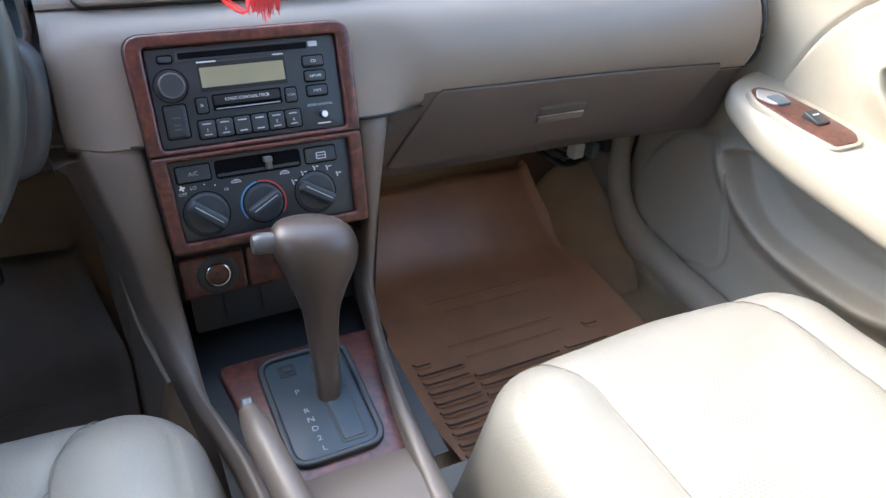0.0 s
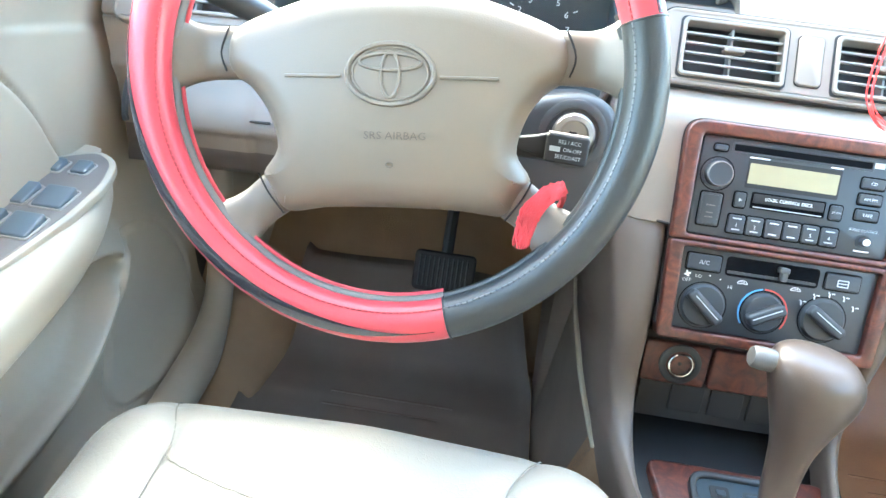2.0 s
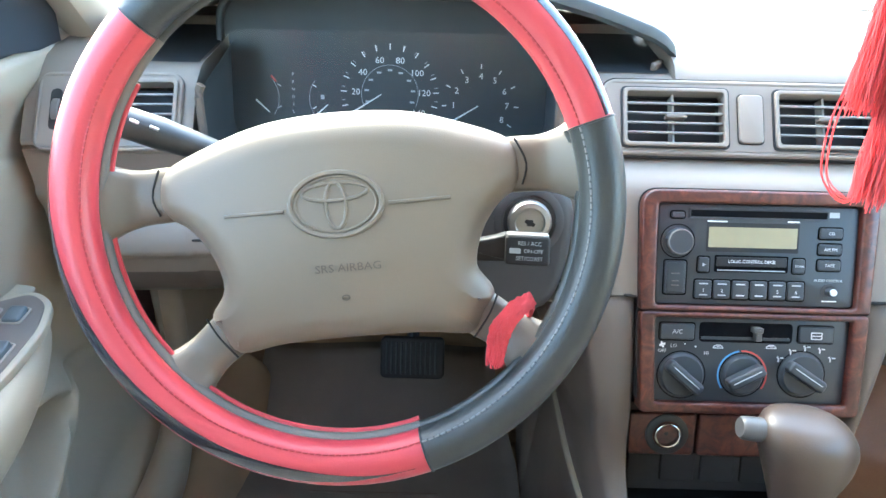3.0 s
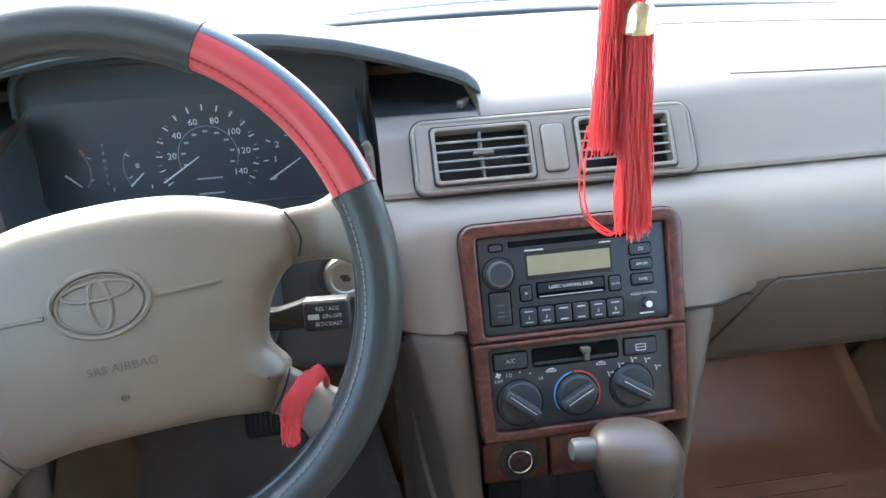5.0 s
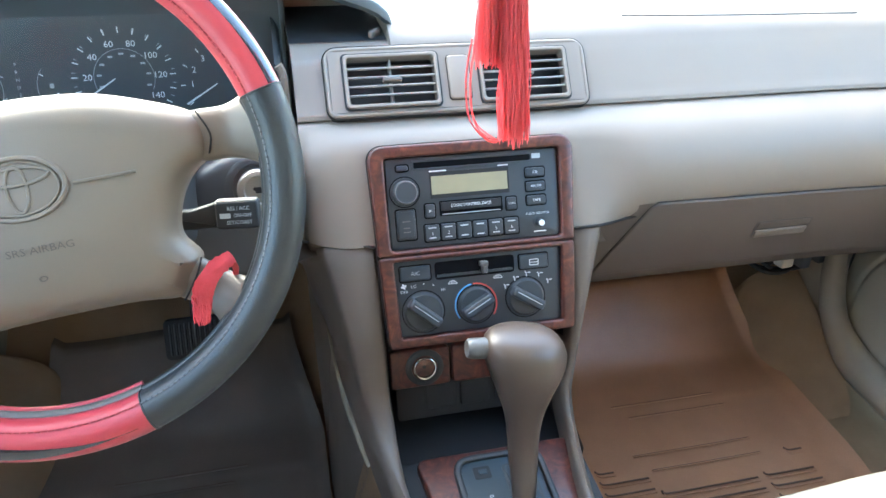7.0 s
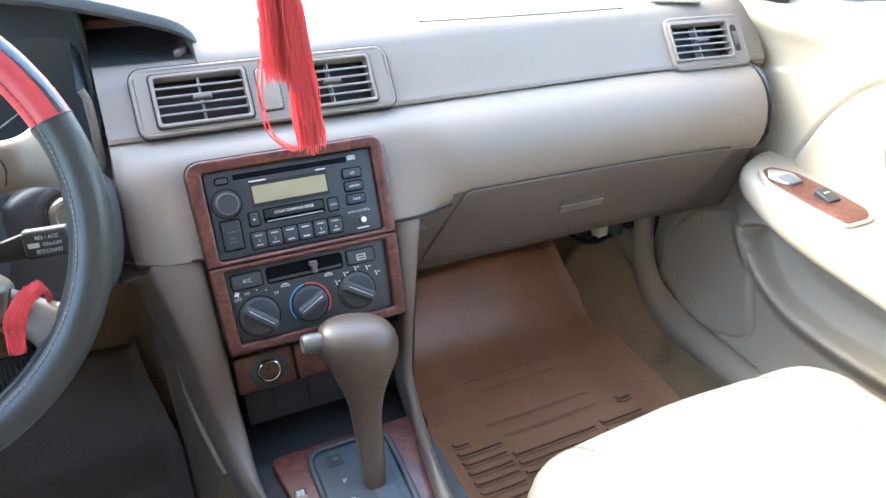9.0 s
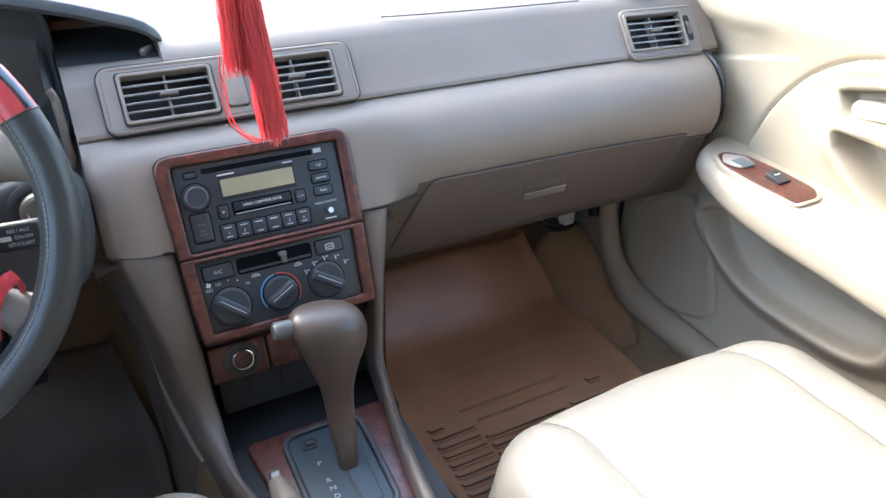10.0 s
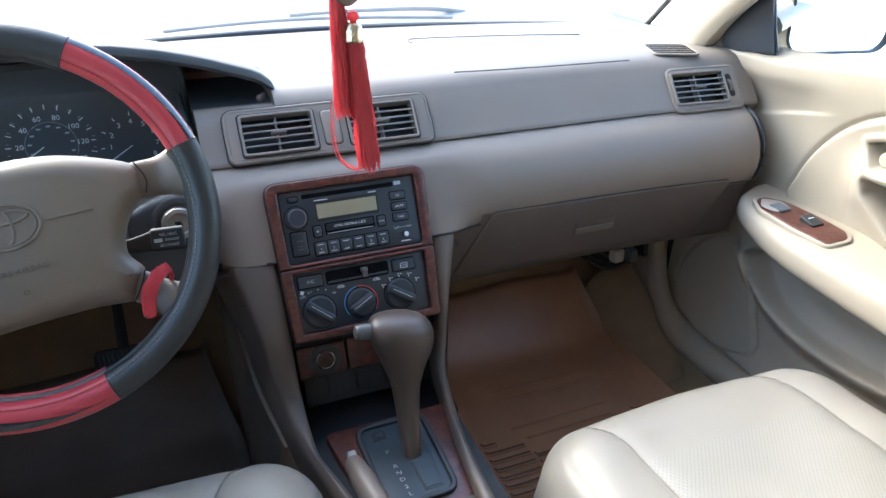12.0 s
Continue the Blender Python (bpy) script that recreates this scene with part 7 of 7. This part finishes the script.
def footwell():
    for s, ex in ((1, RX), (-1, -LX)):
        bm = bmesh.new()
        path = curve_through([(s * (ex - 0.048), 0.245, 0.40), (s * (ex - 0.049), 0.228, 0.25), (s * (ex - 0.051), 0.190, 0.15), (s * (ex - 0.052), 0.12, 0.098), (s * (ex - 0.050), 0.02, 0.085), (s * (ex - 0.049), -0.3, 0.085), (s * (ex - 0.05), -0.9, 0.085)], 6, False)
        tube(bm, path, [0.022 + 0.010 * float(smooth(0.22, 0.08, np.array(p[1]))) for p in path], 14, flat=0.95, up=(s, 0, 0.2))
        tagged(part("sill_trim", bm, SILL), "rounded taupe sill trim along the door opening", "trim", kind="structure")
        bm = bmesh.new()
        loft(bm, [[(s * (ex - d), y, z) for z in (0.0, 0.2, 0.45)] for y, d in ((0.20, 0.045), (0.30, 0.050), (0.45, 0.075), (0.58, 0.12))])
        tagged(part("kick_panel", bm, SILL), "taupe kick panel at the side of the footwell", "panel", kind="structure")
        # carpeted swelling of the wheel arch between the mat and the sill
        bm = bmesh.new()
        rows = []
        for y, secs in ((0.070, ((0.140, -0.012), (0.095, -0.010), (0.050, -0.008))), (0.085, ((0.138, -0.006), (0.095, 0.010), (0.055, 0.030))), (0.15, ((0.138, 0.002), (0.105, 0.050), (0.060, 0.088))), (0.23, ((0.148, 0.016), (0.120, 0.090), (0.060, 0.138))), (0.30, ((0.158, 0.055), (0.132, 0.125), (0.055, 0.168))), (0.325, ((0.160, 0.075), (0.135, 0.138), (0.055, 0.176))), (0.345, ((0.160, 0.06), (0.135, 0.10), (0.055, 0.13)))):
            rows.append([(s * (ex - d), y, z) for d, z in curve_through(secs, 4, False)])
        loft(bm, [[tuple(q) for q in r] for r in zip(*[curve_through(list(c), 3, False) for c in zip(*rows)])])
        tagged(part("carpet_arch", bm, CARPET), "tan carpet swelling over the wheel arch in the footwell", "carpet", kind="structure")
    w = thing("wiring", (0.68, 0.30, 0.18), "bundle of dark wires with a white connector under the dashboard", "wiring")
    rng = random.Random(4)
    for i in range(9):
        bm = bmesh.new()
        z0 = 0.268 - 0.008 * i
        pts = [(0.598 + rng.uniform(0, 0.02), 0.31, z0 + 0.02), (0.630 + rng.uniform(-0.01, 0.01), 0.262 + rng.uniform(-0.012, 0.012), z0 + rng.uniform(-0.01, 0.012)), (0.680, 0.262 + rng.uniform(-0.014, 0.010), z0 - 0.012 + rng.uniform(-0.014, 0.012)), (0.730, 0.268 + rng.uniform(-0.01, 0.01), z0 - 0.008 + rng.uniform(-0.012, 0.014)), (0.775, 0.285, z0 + rng.uniform(0.0, 0.05))]
        tube(bm, curve_through(pts, 5, False), rng.uniform(0.0022, 0.0048), 8)
        part("wire", bm, DARK if i % 3 else BUTTON, w)
    for cx, cz, ww, mat, label in ((0.664, 0.238, 0.026, WIREWHITE, "white plastic connector"), (0.704, 0.232, 0.020, SWITCHGREY, "grey plastic connector"), (0.738, 0.240, 0.024, BUTTON, "black plastic connector")):
        bm = bmesh.new()
        plate(bm, frame_of((cx, 0.246, cz), (1, 0.1, 0), (0, 0.1, 1)), round_rect(ww, 0.030, 0.004), 0.014, -0.008, 0.003)
        part("connector", bm, mat, w, label)
    for cx, ww, hh, label in ((-0.358, 0.092, 0.060, "ribbed black brake pedal"),):
        p = thing("pedal", (cx, 0.2, 0.12), label + " in the driver footwell", "pedal", "pedals")
        m = frame_of((cx, 0.20, 0.254), (1, 0, 0), (0, 0.5, 0.85))
        bm = bmesh.new()
        plate(bm, m, round_rect(ww, hh, 0.008), 0.012, 0.0, 0.004)
        part("pad", bm, DARK, p)
        for k in range(int((ww - 0.012) / 0.007)):
            bm = bmesh.new()
            plate(bm, m @ Matrix.Translation((-ww / 2 + 0.0095 + k * 0.007, 0, 0.012)), round_rect(0.0030, hh - 0.014, 0.001), 0.003, 0, 0.001)
            part("groove", bm, BUTTON, p)
        bm = bmesh.new()
        tube(bm, [tuple(m @ Vector((0, 0.01, 0))), (cx, 0.27, 0.34), (cx, 0.34, 0.46)], 0.009, 8)
        part("arm", bm, BLACK, p)


footwell()


# ---- hanging tassels ----
def strands(bm, top, length, r0, r1, count, rng, thick=0.0007, sway=(0, 0)):
    for i in range(count):
        a, q = rng.uniform(0, 2 * math.pi), math.sqrt(rng.uniform(0.02, 1))
        ln = length * rng.uniform(0.90, 1.02)
        w1, w2, p1 = rng.uniform(0, 0.0024), rng.uniform(0, 0.0020), rng.uniform(0, 6)
        pts = []
        for k in range(9):
            f = k / 8
            r = (r0 + (r1 - r0) * f ** 0.7) * q
            pts.append((top[0] + r * math.cos(a) + sway[0] * f + w1 * math.sin(p1 + 11 * f), top[1] + r * math.sin(a) + sway[1] * f + w2 * math.cos(p1 + 6 * f), top[2] - ln * f))
        tube(bm, pts, thick, 4, up=(0.3, 1, 0.1))


def tassels():
    rng = random.Random(11)
    t = thing("hanging_ornament", (-0.028, -0.145, 0.69), "red silk tassels hanging on a cord from the windscreen mirror", "ornament")
    bm = bmesh.new()
    strands(bm, (-0.030, -0.147, 0.842), 0.150, 0.007, 0.0125, 330, rng, 0.00036, (0.010, 0.0))
    part("tassel", bm, REDTHREAD, t, "long red silk tassel")
    bm = bmesh.new()
    strands(bm, (-0.0455, -0.140, 0.905), 0.150, 0.007, 0.0115, 230, rng, 0.00036, (0.003, 0.0))
    part("tassel", bm, REDTHREAD, t, "shorter red silk tassel behind")
    for i in range(5):
        bm = bmesh.new()
        o = rng.uniform(-0.003, 0.003)
        pts = curve_through([(-0.056 + o, -0.142, 0.775), (-0.060 + o, -0.144, 0.745), (-0.056 + o, -0.146, 0.712), (-0.040 + o, -0.146, 0.695 + rng.uniform(-0.004, 0.004)), (-0.031, -0.146, 0.693)], 5, False)
        tube(bm, pts, 0.00042, 4)
        part("loose_strand", bm, REDTHREAD, t)
    bm = bmesh.new()
    tube(bm, [(-0.0205, -0.147, 0.70), (-0.0190, -0.147, 0.69), (-0.0185, -0.147, 0.6835)], [0.0012, 0.0009, 0.0006], 6)
    part("loose_strand", bm, REDTHREAD, t)
    m = frame_of((-0.031, -0.147, 0.838), (1, 0, 0), (0, 1, 0))
    bm = bmesh.new()
    lathe(bm, m, [(0.0105, -0.002), (0.0110, 0.000), (0.0100, 0.003), (0.0098, 0.010), (0.0070, 0.016), (0.0035, 0.0185), (0, 0.019)], 24)
    part("cap", bm, GOLD, t, "pale gold bell-shaped cap")
    bm = bmesh.new()
    lathe(bm, m @ Matrix.Translation((0, 0, 0.0235)), [(0, -0.006), (0.005, -0.004), (0.0066, 0), (0.005, 0.004), (0, 0.006)], 16)
    part("bead", bm, REDTHREAD, t, "red bead")
    bm = bmesh.new()
    pm = frame_of((-0.036, -0.147, 0.908), (1, 0, 0), (0, 0, 1))
    shape = curve_corner([(0.0, -0.040), (0.036, -0.012), (0.034, 0.030), (-0.034, 0.030), (-0.036, -0.012)], 0.010)
    plate(bm, pm, shape, 0.004, -0.004, 0.003)
    part("pendant", bm, STEEL, t, "silver pendant")
    bm = bmesh.new()
    tube(bm, [(-0.032, -0.147, 0.95), (-0.032, -0.16, 1.05), (-0.032, -0.18, 1.21)], 0.0015, 6)
    part("cord", bm, REDTHREAD, t)
    s = thing("wheel_tassel", (-0.28, -0.20, 0.58), "small red tassel tied to a steering wheel spoke", "ornament")
    bm = bmesh.new()
    for i in range(210):
        a, q = rng.uniform(0, 2 * math.pi), math.sqrt(rng.uniform(0, 1))
        ox, oy, loose = math.cos(a) * q, math.sin(a) * q, rng.uniform(0.0, 1.0)
        mid = [(0.136, -0.0600, -0.004), (0.129, -0.0635, 0.002), (0.1215, -0.070, 0.004), (0.1155, -0.079, 0.004), (0.1125, -0.088, 0.004), (0.1115 + rng.uniform(-0.002, 0.002), -0.092 - 0.016 * loose, 0.005)]
        rad = (0.0046, 0.0058, 0.0068, 0.0074, 0.0070, 0.0042)
        side = [(0.50, -0.87), (0.55, -0.83), (0.70, -0.70), (0.90, -0.43), (0.98, -0.2), (1.0, 0.0)]
        wave = rng.uniform(0, 6)
        tube(bm, [WHEEL @ Vector((u + ox * r * du + 0.0011 * math.sin(wave + 2 * k), v + ox * r * dv + 0.0010 * math.cos(wave + 3 * k), w + oy * r * 0.8)) for k, ((u, v, w), r, (du, dv)) in enumerate(zip(curve_through(mid, 2, False), np.interp(np.linspace(0, 5, 11), range(6), rad), curve_through(side, 2, False)))], 0.00055, 4)
    part("tassel", bm, REDYARN, s)
    bm = bmesh.new()
    q = [(0.133, -0.0610, 0.000), (0.137, -0.066, -0.010), (0.137, -0.074, -0.020), (0.134, -0.080, -0.026)]
    tube(bm, curve_through([WHEEL @ Vector(p) for p in q], 4, False), 0.0024, 6)
    part("cord", bm, REDYARN, s)


tassels()
